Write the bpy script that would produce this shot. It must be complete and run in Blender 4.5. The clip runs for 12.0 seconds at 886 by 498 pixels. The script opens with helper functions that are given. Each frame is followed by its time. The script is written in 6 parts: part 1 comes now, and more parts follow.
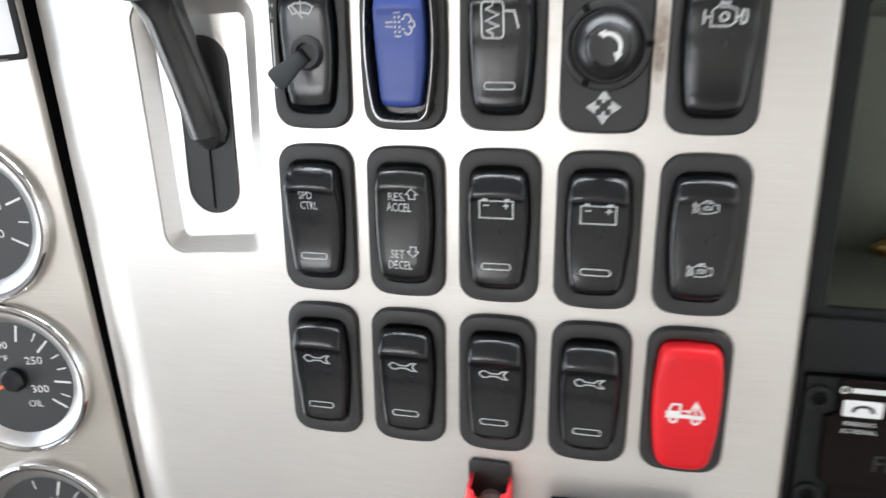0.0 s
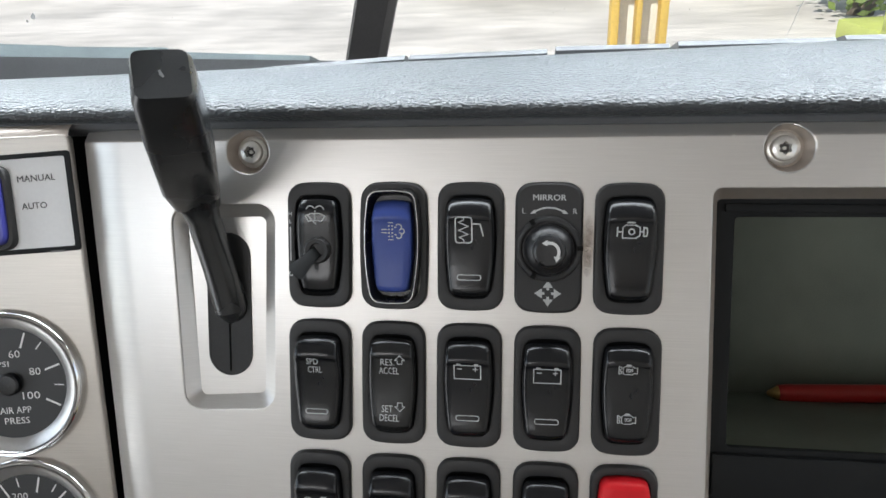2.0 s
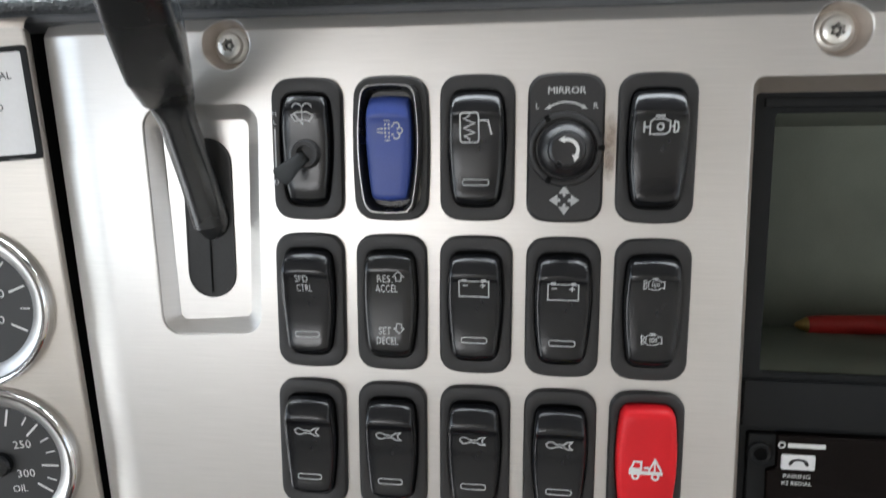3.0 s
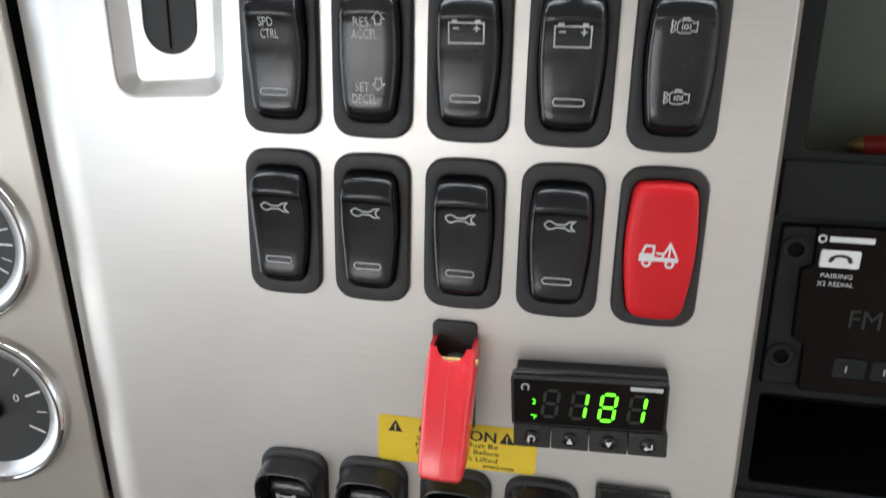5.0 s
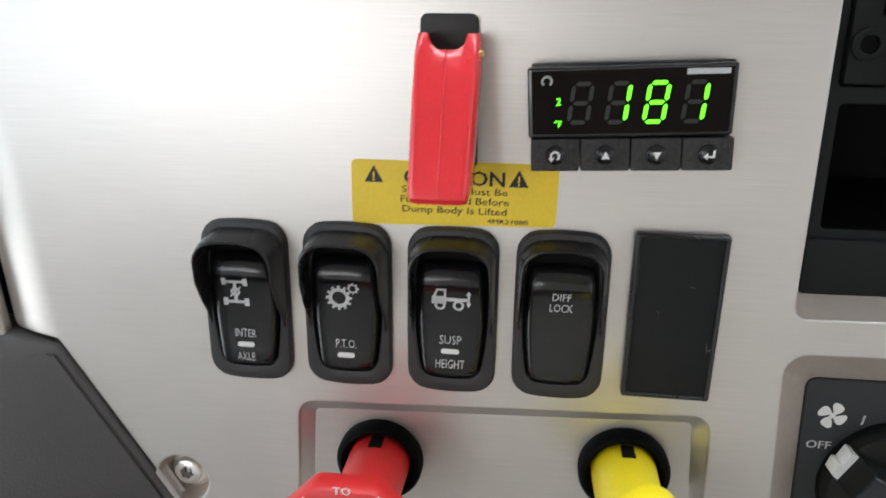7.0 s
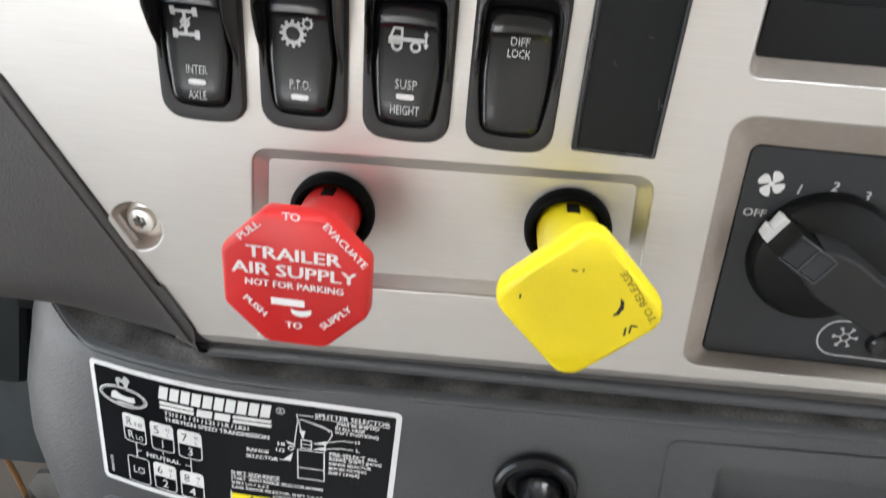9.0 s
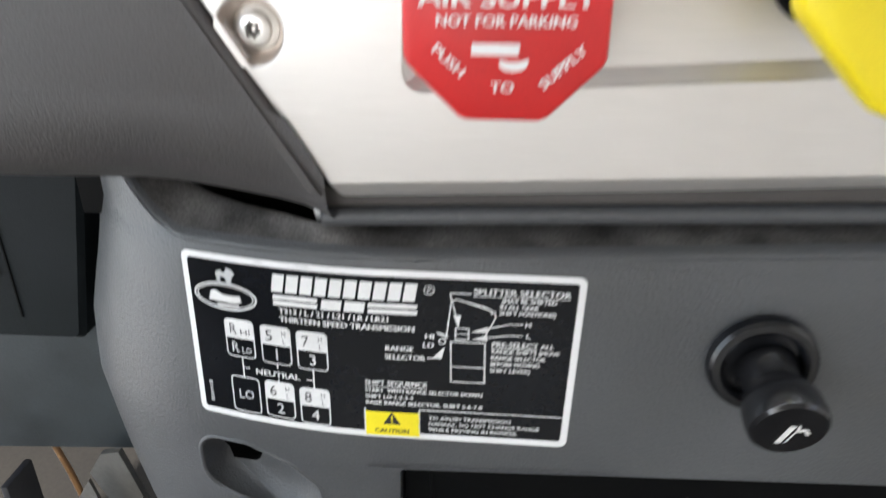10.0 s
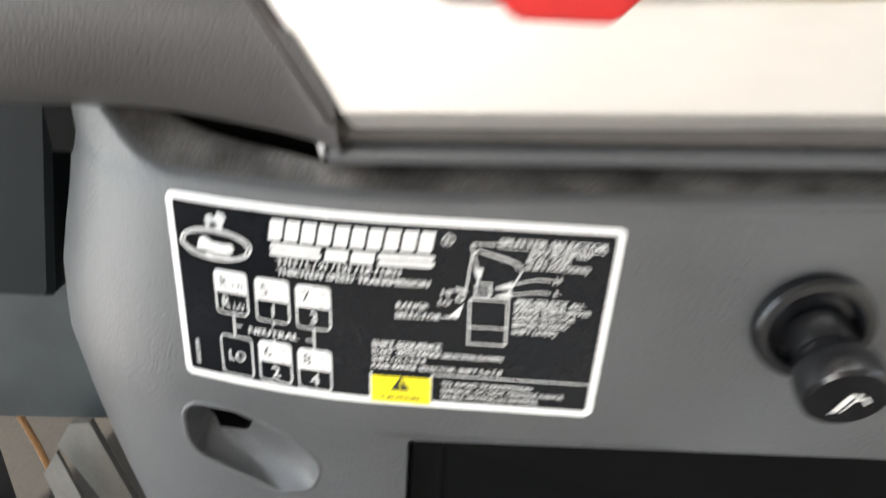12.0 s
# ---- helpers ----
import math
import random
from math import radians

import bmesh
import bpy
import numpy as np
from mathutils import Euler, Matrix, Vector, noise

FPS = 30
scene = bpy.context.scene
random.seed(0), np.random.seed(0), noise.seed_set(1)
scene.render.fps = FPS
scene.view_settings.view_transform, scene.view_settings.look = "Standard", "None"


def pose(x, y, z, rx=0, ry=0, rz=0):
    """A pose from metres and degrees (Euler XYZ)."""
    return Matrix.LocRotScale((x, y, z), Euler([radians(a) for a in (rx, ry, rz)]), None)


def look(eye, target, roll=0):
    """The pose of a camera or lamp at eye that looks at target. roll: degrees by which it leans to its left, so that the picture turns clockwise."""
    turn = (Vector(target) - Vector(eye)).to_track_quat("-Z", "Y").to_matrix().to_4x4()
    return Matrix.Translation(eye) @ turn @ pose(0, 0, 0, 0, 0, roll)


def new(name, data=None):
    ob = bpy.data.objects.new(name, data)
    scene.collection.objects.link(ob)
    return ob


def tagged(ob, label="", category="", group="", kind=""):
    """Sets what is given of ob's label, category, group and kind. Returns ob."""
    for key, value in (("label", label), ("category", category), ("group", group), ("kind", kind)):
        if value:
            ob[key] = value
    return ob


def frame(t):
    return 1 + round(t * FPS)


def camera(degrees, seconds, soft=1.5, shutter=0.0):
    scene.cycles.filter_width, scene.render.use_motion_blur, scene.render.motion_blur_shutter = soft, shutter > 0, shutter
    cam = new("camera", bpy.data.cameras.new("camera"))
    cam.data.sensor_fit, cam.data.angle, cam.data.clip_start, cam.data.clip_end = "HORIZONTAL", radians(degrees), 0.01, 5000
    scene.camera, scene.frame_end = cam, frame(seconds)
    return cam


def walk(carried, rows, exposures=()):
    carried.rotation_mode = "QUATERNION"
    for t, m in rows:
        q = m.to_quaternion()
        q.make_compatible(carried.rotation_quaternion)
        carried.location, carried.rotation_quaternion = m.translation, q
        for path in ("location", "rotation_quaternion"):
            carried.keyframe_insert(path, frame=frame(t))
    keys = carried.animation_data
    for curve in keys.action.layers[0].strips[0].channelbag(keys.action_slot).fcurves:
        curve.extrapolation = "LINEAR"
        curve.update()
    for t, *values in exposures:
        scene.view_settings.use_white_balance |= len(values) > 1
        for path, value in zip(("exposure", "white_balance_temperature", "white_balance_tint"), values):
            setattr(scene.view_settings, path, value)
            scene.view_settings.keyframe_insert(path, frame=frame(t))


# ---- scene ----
cam = camera(63.6, 12.0, 1.5, 0.42)
# the switch panel leans back; G carries its plane into the world
G = Matrix.Translation((0, 0, 2.35)) @ Matrix.Rotation(radians(-22), 4, "X")
PATH = [
    (0, (0.0288, -0.2137, 0.0557), (-0.3713, 1.6102, -0.5062), -0.43),
    (0.2, (0.0282, -0.2331, 0.0589), (-0.2521, 1.6350, -0.4250), 2.08),
    (0.4, (0.0287, -0.2504, 0.0682), (-0.1876, 1.6487, -0.3177), 2.27),
    (0.5, (0.0315, -0.2546, 0.0703), (-0.1940, 1.6461, -0.3025), 2.69),
    (0.7, (0.0381, -0.2616, 0.0761), (-0.3171, 1.6244, -0.2695), 1.06),
    (1, (0.0155, -0.2766, 0.0784), (-0.2469, 1.6433, -0.1398), 0.37),
    (1.5, (0.0220, -0.2739, 0.0837), (-0.2153, 1.6501, -0.1263), 0.86),
    (2, (0.0248, -0.2703, 0.0795), (-0.2264, 1.6530, -0.1214), 0.20),
    (2.5, (0.0237, -0.2593, 0.0707), (-0.2329, 1.6611, -0.1502), 0.22),
    (3, (0.0212, -0.2440, 0.0561), (-0.2357, 1.6655, -0.2443), -0.04),
    (3.2, (0.0199, -0.2409, 0.0509), (-0.2370, 1.6617, -0.2905), -0.16),
    (4.8, (0.0292, -0.2208, 0.0088), (-0.2230, 1.6437, -0.5034), 1.97),
    (5, (0.0328, -0.2170, 0.0032), (-0.3027, 1.6252, -0.5411), 1.37),
    (5.5, (0.0243, -0.2076, -0.0259), (-0.2293, 1.6418, -0.5898), 1.91),
    (6, (0.0279, -0.1938, -0.0464), (-0.2148, 1.6387, -0.6674), 0.09),
    (6.5, (0.0290, -0.1824, -0.0689), (-0.1917, 1.6517, -0.6935), -0.53),
    (7, (0.0203, -0.1870, -0.0876), (-0.2094, 1.6588, -0.6730), 0.76),
    (7.2, (0.0187, -0.1896, -0.0936), (-0.2237, 1.6584, -0.6670), 1.10),
    (8.8, (0.0208, -0.1936, -0.1117), (-0.0904, 1.5279, -1.0209), 4.34),
    (9, (0.0269, -0.1992, -0.1179), (-0.0839, 1.5171, -1.0369), 5.03),
    (9.5, (0.0085, -0.2014, -0.1429), (-0.1418, 1.4909, -1.1000), 2.44),
    (9.6, (0.0014, -0.1976, -0.1514), (-0.1747, 1.4944, -1.1046), 1.74),
    (9.9, (-0.0209, -0.1831, -0.1879), (-0.1430, 1.5508, -1.0717), 0.90),
    (10, (-0.0230, -0.1813, -0.2004), (-0.1686, 1.5672, -1.0514), 0.08),
    (10.2, (-0.0362, -0.1665, -0.2210), (-0.1986, 1.5669, -1.0992), 1.13),
    (10.5, (-0.0560, -0.1639, -0.2482), (-0.1272, 1.5999, -1.0767), 2.98),
    (11, (-0.0663, -0.1507, -0.2602), (-0.1025, 1.6014, -1.1152), 2.68),
    (11.5, (-0.0661, -0.1491, -0.2628), (-0.0944, 1.5907, -1.1430), 3.01),
    (11.8, (-0.0548, -0.1557, -0.2483), (-0.1100, 1.5752, -1.1446), 3.26),
    (12, (-0.0369, -0.1651, -0.2193), (-0.1091, 1.5636, -1.1187), 2.18),
]
EXPOSURES = [(0, 1.05, 6500, 10), (0.5, 0.9, 6500, 10), (1.0, 0.38, 6500, 10), (1.5, 0.1, 6500, 10), (2.5, 0.12, 6500, 10), (3, 0.47, 6500, 10), (5.0, 0.5, 6500, 10), (5.5, 0.46, 6500, 10), (6, 0.46, 6500, 10), (7, 0.42, 6500, 10), (9.0, 0.93, 6580, 10), (9.5, 1.08, 6600, 10), (10, 1.02, 6500, 10), (10.5, 1.33, 6500, 10), (11, 1.56, 6520, 10), (11.5, 1.68, 6580, 10), (12, 1.65, 6900, 10)]
walk(cam, [(t, G @ look(eye, target, roll)) for t, eye, target, roll in PATH], EXPOSURES)

# ---- the place leans: all dashboard parts are laid out on the switch panel's own plane (x right, z up it, y into it) ----
MM = 0.001
LAY = G


# ---- light ----
world = bpy.data.worlds.new("sky")
scene.world = world
world.use_nodes = True
wn = world.node_tree.nodes
sky = wn.new("ShaderNodeTexSky")
sky.sky_type, sky.sun_disc = "NISHITA", False
sky.sun_elevation, sky.sun_rotation = radians(48), radians(60)
wn["Background"].inputs["Strength"].default_value = 0.15
world.node_tree.links.new(sky.outputs["Color"], wn["Background"].inputs["Color"])

sun = new("sun", bpy.data.lights.new("sun", "SUN"))
sun.data.energy, sun.data.angle, sun.data.color = 5.0, radians(0.6), (1.0, 0.96, 0.9)
sun.matrix_world = look((0, 0, 30), (10.0, 17.0, 8))


def window_light(name, eye, target, w, h, watts, colour):
    lamp = new(name, bpy.data.lights.new(name, "AREA"))
    lamp.data.shape, lamp.data.size, lamp.data.size_y = "RECTANGLE", w, h
    lamp.data.energy, lamp.data.color = watts, colour
    lamp.matrix_world = look(eye, target)
    return lamp


window_light("daylight_left_door", (-1.13, -0.46, 2.3), (0.0, -0.4, 2.2), 0.74, 1.25, 5.0, (0.88, 0.95, 1.0))
window_light("daylight_left_rear_window", (-1.14, -1.7, 2.95), (0.0, -1.7, 2.9), 0.5, 0.52, 4.2, (0.88, 0.95, 1.0))
window_light("daylight_right_window", (1.18, -1.1, 2.72), (0.0, -0.6, 2.4), 1.2, 0.5, 1.0, (1.0, 0.87, 0.72))
window_light("daylight_rear_window", (-0.69, -1.98, 3.0), (-0.69, 0.0, 2.9), 0.74, 0.42, 5.5, (1.0, 0.97, 0.94))
window_light("daylight_windshield", (0.0, 0.36, 2.88), (0.0, -0.1, 2.3), 1.9, 0.5, 32, (0.88, 0.95, 1.0))


# ---- materials ----
def material(name, colour, rough=0.5, metal=0.0, grain=900.0, vary=0.12, bump=0.15, stain=18.0, stain_vary=0.12, coat=0.0, stretch=(1, 1, 1), rough_vary=0.08, spec=0.5, depth=0.0004):
    m = bpy.data.materials.new(name)
    m.use_nodes = True
    n, l = m.node_tree.nodes, m.node_tree.links
    b = n["Principled BSDF"]
    b.inputs["Metallic"].default_value = metal
    b.inputs["Coat Weight"].default_value = coat
    b.inputs["Coat Roughness"].default_value = 0.15
    b.inputs["Specular IOR Level"].default_value = spec
    co = n.new("ShaderNodeTexCoord")
    mp = n.new("ShaderNodeMapping")
    mp.inputs["Scale"].default_value = stretch
    l.new(co.outputs["Object"], mp.inputs["Vector"])
    fine, large = n.new("ShaderNodeTexNoise"), n.new("ShaderNodeTexNoise")
    fine.inputs["Scale"].default_value, fine.inputs["Detail"].default_value = grain, 3
    large.inputs["Scale"].default_value, large.inputs["Detail"].default_value = stain, 5
    l.new(mp.outputs["Vector"], fine.inputs["Vector"])
    l.new(co.outputs["Object"], large.inputs["Vector"])

    def ranged(out, lo, hi):
        r = n.new("ShaderNodeMapRange")
        r.inputs["From Min"].default_value, r.inputs["From Max"].default_value = 0.25, 0.75
        r.inputs["To Min"].default_value, r.inputs["To Max"].default_value = lo, hi
        l.new(out, r.inputs["Value"])
        return r.outputs["Result"]

    mul = n.new("ShaderNodeMath")
    mul.operation = "MULTIPLY"
    l.new(ranged(fine.outputs["Fac"], 1 - vary, 1 + vary), mul.inputs[0])
    l.new(ranged(large.outputs["Fac"], 1 - stain_vary, 1 + stain_vary), mul.inputs[1])
    tint = n.new("ShaderNodeVectorMath")
    tint.operation = "SCALE"
    tint.inputs[0].default_value = colour
    l.new(mul.outputs[0], tint.inputs["Scale"])
    l.new(tint.outputs["Vector"], b.inputs["Base Color"])
    l.new(ranged(large.outputs["Fac"], max(0.03, rough - rough_vary), rough + rough_vary), b.inputs["Roughness"])
    if bump:
        bp = n.new("ShaderNodeBump")
        bp.inputs["Strength"].default_value, bp.inputs["Distance"].default_value = bump, depth
        l.new(fine.outputs["Fac"], bp.inputs["Height"])
        l.new(bp.outputs["Normal"], b.inputs["Normal"])
    return m


def brushed(m, amount):
    """Brush marks run along the panel, so highlights draw out across them."""
    n, l = m.node_tree.nodes, m.node_tree.links
    b = n["Principled BSDF"]
    tangent = n.new("ShaderNodeTangent")
    tangent.direction_type, tangent.uv_map = "UV_MAP", "along"
    b.inputs["Anisotropic"].default_value = amount
    l.new(tangent.outputs["Tangent"], b.inputs["Tangent"])
    return m


def leather(name, colour, rough, scale, bump, spec=0.5, stretch=(1, 1, 1), depth=0.0005, vary=0.08, stain=9, stain_vary=0.1, rough_vary=0.08):
    """Moulded plastic with a pebbled skin: cells over noise."""
    m = material(name, colour, rough, grain=2500, vary=vary, bump=0, stain=stain, stain_vary=stain_vary, rough_vary=rough_vary, spec=spec)
    n, l = m.node_tree.nodes, m.node_tree.links
    co = n.new("ShaderNodeTexCoord")
    warp = n.new("ShaderNodeTexNoise")
    warp.inputs["Scale"].default_value, warp.inputs["Detail"].default_value = scale * 0.35, 3
    l.new(co.outputs["Object"], warp.inputs["Vector"])
    mix = n.new("ShaderNodeVectorMath")
    mix.operation = "MULTIPLY_ADD"
    mix.inputs[1].default_value = (2.2 / scale,) * 3
    size = n.new("ShaderNodeMapping")
    size.inputs["Scale"].default_value = stretch
    size.inputs["Rotation"].default_value = (0, radians(18) if stretch[0] != 1 else 0, 0)
    l.new(warp.outputs["Color"], mix.inputs[0])
    l.new(co.outputs["Object"], size.inputs["Vector"])
    l.new(size.outputs["Vector"], mix.inputs[2])
    cell = n.new("ShaderNodeTexVoronoi")
    cell.feature = "SMOOTH_F1"
    cell.inputs["Scale"].default_value = scale
    l.new(mix.outputs["Vector"], cell.inputs["Vector"])
    bp = n.new("ShaderNodeBump")
    bp.invert = True
    bp.inputs["Strength"].default_value, bp.inputs["Distance"].default_value = bump, depth
    l.new(cell.outputs["Distance"], bp.inputs["Height"])
    l.new(bp.outputs["Normal"], n["Principled BSDF"].inputs["Normal"])
    return m


def glowing(name, colour, strength):
    m = bpy.data.materials.new(name)
    m.use_nodes = True
    b = m.node_tree.nodes["Principled BSDF"]
    b.inputs["Base Color"].default_value = (*colour, 1)
    b.inputs["Emission Color"].default_value = (*colour, 1)
    b.inputs["Emission Strength"].default_value = strength
    return m


def glass(name, colour=(1, 1, 1), rough=0.0):
    m = bpy.data.materials.new(name)
    m.use_nodes = True
    b = m.node_tree.nodes["Principled BSDF"]
    b.inputs["Base Color"].default_value = (*colour, 1)
    b.inputs["Transmission Weight"].default_value = 1.0
    b.inputs["Roughness"].default_value = rough
    b.inputs["IOR"].default_value = 1.45
    return m


def stain_film(name, colour, most):
    """A thin smear that fades out towards its edge."""
    m = bpy.data.materials.new(name)
    m.use_nodes = True
    n, l = m.node_tree.nodes, m.node_tree.links
    b = n["Principled BSDF"]
    b.inputs["Base Color"].default_value = (*colour, 1)
    b.inputs["Roughness"].default_value = 0.6
    co, sep = n.new("ShaderNodeTexCoord"), n.new("ShaderNodeSeparateXYZ")
    l.new(co.outputs["Generated"], sep.inputs["Vector"])
    sq = []
    for axis in ("X", "Z"):
        d, p = n.new("ShaderNodeMath"), n.new("ShaderNodeMath")
        d.operation, p.operation = "SUBTRACT", "POWER"
        d.inputs[1].default_value, p.inputs[1].default_value = 0.5, 2.0
        l.new(sep.outputs[axis], d.inputs[0])
        l.new(d.outputs[0], p.inputs[0])
        sq.append(p)
    add, fade, noise, mul = n.new("ShaderNodeMath"), n.new("ShaderNodeMapRange"), n.new("ShaderNodeTexNoise"), n.new("ShaderNodeMath")
    l.new(sq[0].outputs[0], add.inputs[0])
    l.new(sq[1].outputs[0], add.inputs[1])
    fade.inputs["From Min"].default_value, fade.inputs["From Max"].default_value = 0.0, 0.22
    fade.inputs["To Min"].default_value, fade.inputs["To Max"].default_value = most * 2, 0.0
    l.new(add.outputs[0], fade.inputs["Value"])
    noise.inputs["Scale"].default_value = 350
    l.new(co.outputs["Object"], noise.inputs["Vector"])
    mul.operation = "MULTIPLY"
    l.new(fade.outputs["Result"], mul.inputs[0])
    l.new(noise.outputs["Fac"], mul.inputs[1])
    l.new(mul.outputs[0], b.inputs["Alpha"])
    return m


STAIN = stain_film("brown_smear", (0.3, 0.17, 0.08), 0.5)
ALU = material("brushed_aluminium", (0.63, 0.61, 0.585), 0.37, 0.74, grain=45, vary=0.075, bump=0.1, stain=7, stain_vary=0.04, stretch=(1, 1, 130), rough_vary=0.05, depth=0.00015)
GAUGE_ALU = material("champagne_aluminium", (0.46, 0.43, 0.39), 0.4, 0.74, grain=45, vary=0.1, bump=0.1, stain=7, stain_vary=0.05, stretch=(1, 1, 130), rough_vary=0.05, depth=0.00015)
# bare aluminium, its pinkish tint painting in the warm light on the returns
ALU_EDGE = material("warm_lit_aluminium_edge", (0.54, 0.475, 0.42), 0.42, 0.5, grain=400, vary=0.05, bump=0.05)
for metal in (ALU, GAUGE_ALU):
    brushed(metal, 0.3)
STEEL = material("steel_screw", (0.85, 0.84, 0.81), 0.3, 0.85, grain=600, vary=0.08, bump=0.05)
SATIN = material("satin_silver", (0.62, 0.61, 0.6), 0.32, 0.85, grain=500, vary=0.05, bump=0.04)
CHROME = material("chrome", (0.8, 0.8, 0.8), 0.1, 1.0, grain=300, vary=0.03, bump=0.0, rough_vary=0.04)
BEZEL = material("bezel_plastic", (0.02, 0.0195, 0.02), 0.5, grain=3000, vary=0.2, bump=0.25, stain=60, stain_vary=0.15)
ROCKER = material("rocker_plastic", (0.006, 0.0065, 0.008), 0.22, grain=2500, vary=0.2, bump=0.12, stain=70, stain_vary=0.2)
WORN = material("worn_rocker_plastic", (0.01, 0.0105, 0.011), 0.2, grain=2500, vary=0.25, bump=0.1, stain=50, stain_vary=0.25)
# near black with little sheen: the shade of gaps and recesses as colour
DEEP = material("black_recess_shade", (0.005, 0.005, 0.005), 0.75, spec=0.1, grain=900, bump=0.1)
BLUE = material("blue_rocker", (0.035, 0.065, 0.27), 0.38, grain=2500, vary=0.1, bump=0.1, stain=50)
BLUE_LIGHT = material("violet_blue_rocker", (0.06, 0.065, 0.36), 0.36, grain=2500, vary=0.1, bump=0.1, stain=50)
RED = material("red_rocker", (0.64, 0.013, 0.02), 0.4, spec=0.25, grain=2500, vary=0.06, bump=0.08, stain=50, stain_vary=0.08)
RED_COVER = material("red_translucent_cover", (0.72, 0.03, 0.04), 0.22, grain=1500, vary=0.05, bump=0.05, stain=40, stain_vary=0.12, coat=0.3)
RED_KNOB = material("red_knob", (0.55, 0.016, 0.016), 0.4, grain=1800, vary=0.07, bump=0.1, stain=60, stain_vary=0.1)
YELLOW_KNOB = material("yellow_knob", (0.78, 0.62, 0.01), 0.38, grain=1800, vary=0.05, bump=0.1, stain=60, stain_vary=0.07)
YELLOW = material("yellow_label", (0.83, 0.6, 0.03), 0.45, grain=900, vary=0.04, bump=0.03, stain=60, stain_vary=0.05)
BRIGHT_YELLOW = material("bright_yellow_print", (0.85, 0.72, 0.01), 0.4, grain=900, vary=0.03, bump=0)
WHITE = material("white_print", (0.74, 0.74, 0.73), 0.5, grain=1500, vary=0.05, bump=0, stain=90, stain_vary=0.08)
SILVER_PRINT = material("grey_white_print", (0.5, 0.51, 0.51), 0.5, grain=2200, vary=0.14, bump=0, stain=120, stain_vary=0.15)
FAINT = material("worn_grey_print", (0.12, 0.12, 0.12), 0.55, grain=2200, vary=0.2, bump=0)
WORN_INK = material("worn_black_print", (0.2, 0.15, 0.012), 0.5, grain=1600, vary=0.6, bump=0)
INK = material("black_print", (0.01, 0.01, 0.011), 0.5, grain=1500, vary=0.1, bump=0)
LABEL_BLACK = material("glossy_black_label", (0.005, 0.006, 0.008), 0.17, spec=0.22, grain=500, vary=0.2, bump=0.04, stain=30, stain_vary=0.3, rough_vary=0.07)
LABEL_WHITE = material("white_vinyl_label", (0.76, 0.76, 0.76), 0.42, grain=700, vary=0.02, bump=0.02, stain=30, stain_vary=0.04)
PAD = leather("dash_pad_vinyl", (0.054, 0.06, 0.065), 0.36, 1100, 1.0, stretch=(0.5, 1, 1), depth=0.0008)
LOWER = leather("lower_dash_plastic", (0.07, 0.073, 0.077), 0.4, 1100, 0.4, vary=0.12, stain=13, stain_vary=0.2, rough_vary=0.12)
COVER = leather("column_cover_plastic", (0.056, 0.052, 0.051), 0.46, 1300, 0.32)
STRIP = material("smooth_brown_grey_plastic", (0.07, 0.064, 0.06), 0.5, grain=1600, vary=0.1, bump=0.1, stain=20, stain_vary=0.15)
SMOOTH_GREY = material("smooth_grey_plastic", (0.08, 0.084, 0.09), 0.42, grain=1600, vary=0.08, bump=0.1, stain=20, stain_vary=0.15)
DUSTY = material("dusty_ledge_plastic", (0.095, 0.09, 0.086), 0.7, spec=0.3, grain=1100, vary=0.4, bump=0.3, stain=60, stain_vary=0.75)
GREY = material("console_plastic", (0.011, 0.012, 0.0125), 0.58, spec=0.2, grain=2400, vary=0.15, bump=0.3, stain=30, stain_vary=0.12)
KNOB_GREY = material("knob_grip_plastic", (0.02, 0.0205, 0.021), 0.42, spec=0.35, grain=2400, vary=0.15, bump=0.2, stain=40, stain_vary=0.15)
KNOB_BLACK = material("knob_skirt_plastic", (0.005, 0.006, 0.0058), 0.35, spec=0.25, grain=2000, vary=0.15, bump=0.1, stain=40, stain_vary=0.2)
ACRYLIC = material("clear_acrylic", (0.022, 0.025, 0.03), 0.06, grain=600, vary=0.1, bump=0.0, stain=60, stain_vary=0.2)
DRAWER = material("drawer_plastic", (0.0025, 0.0028, 0.003), 0.55, spec=0.06, grain=1800, vary=0.15, bump=0.15, stain=20, stain_vary=0.2)
GUARD = material("guard_plastic", (0.014, 0.014, 0.015), 0.3, grain=2600, vary=0.2, bump=0.15, stain=60, stain_vary=0.2)
DUSTY_KEY = material("dusty_black_key", (0.022, 0.021, 0.02), 0.6, grain=1300, vary=0.75, bump=0.2, stain=300, stain_vary=0.5)
DARK_STEEL = material("dark_steel_socket", (0.1, 0.095, 0.09), 0.4, 0.5, grain=900, vary=0.2, bump=0.05)
# lightened greenish grey: a reflection over the bin, put into its base colour
BIN = material("bin_plastic_with_reflection", (0.2, 0.22, 0.185), 0.6, spec=0.25, grain=2000, vary=0.15, bump=0.2, stain=20, stain_vary=0.2)
RADIO = material("radio_gloss", (0.007, 0.005, 0.0045), 0.16, spec=0.08, grain=1500, vary=0.2, bump=0.02, stain=40, stain_vary=0.2)
GLOSS = material("black_gloss_plastic", (0.01, 0.01, 0.011), 0.2, grain=1500, vary=0.15, bump=0.03, stain=60, stain_vary=0.2)
HVAC = material("heater_control_plastic", (0.017, 0.0195, 0.0225), 0.5, grain=2600, vary=0.2, bump=0.3, stain=40, stain_vary=0.15)
RUBBER = material("rubber", (0.02, 0.02, 0.02), 0.6, grain=1500, vary=0.15, bump=0.2)
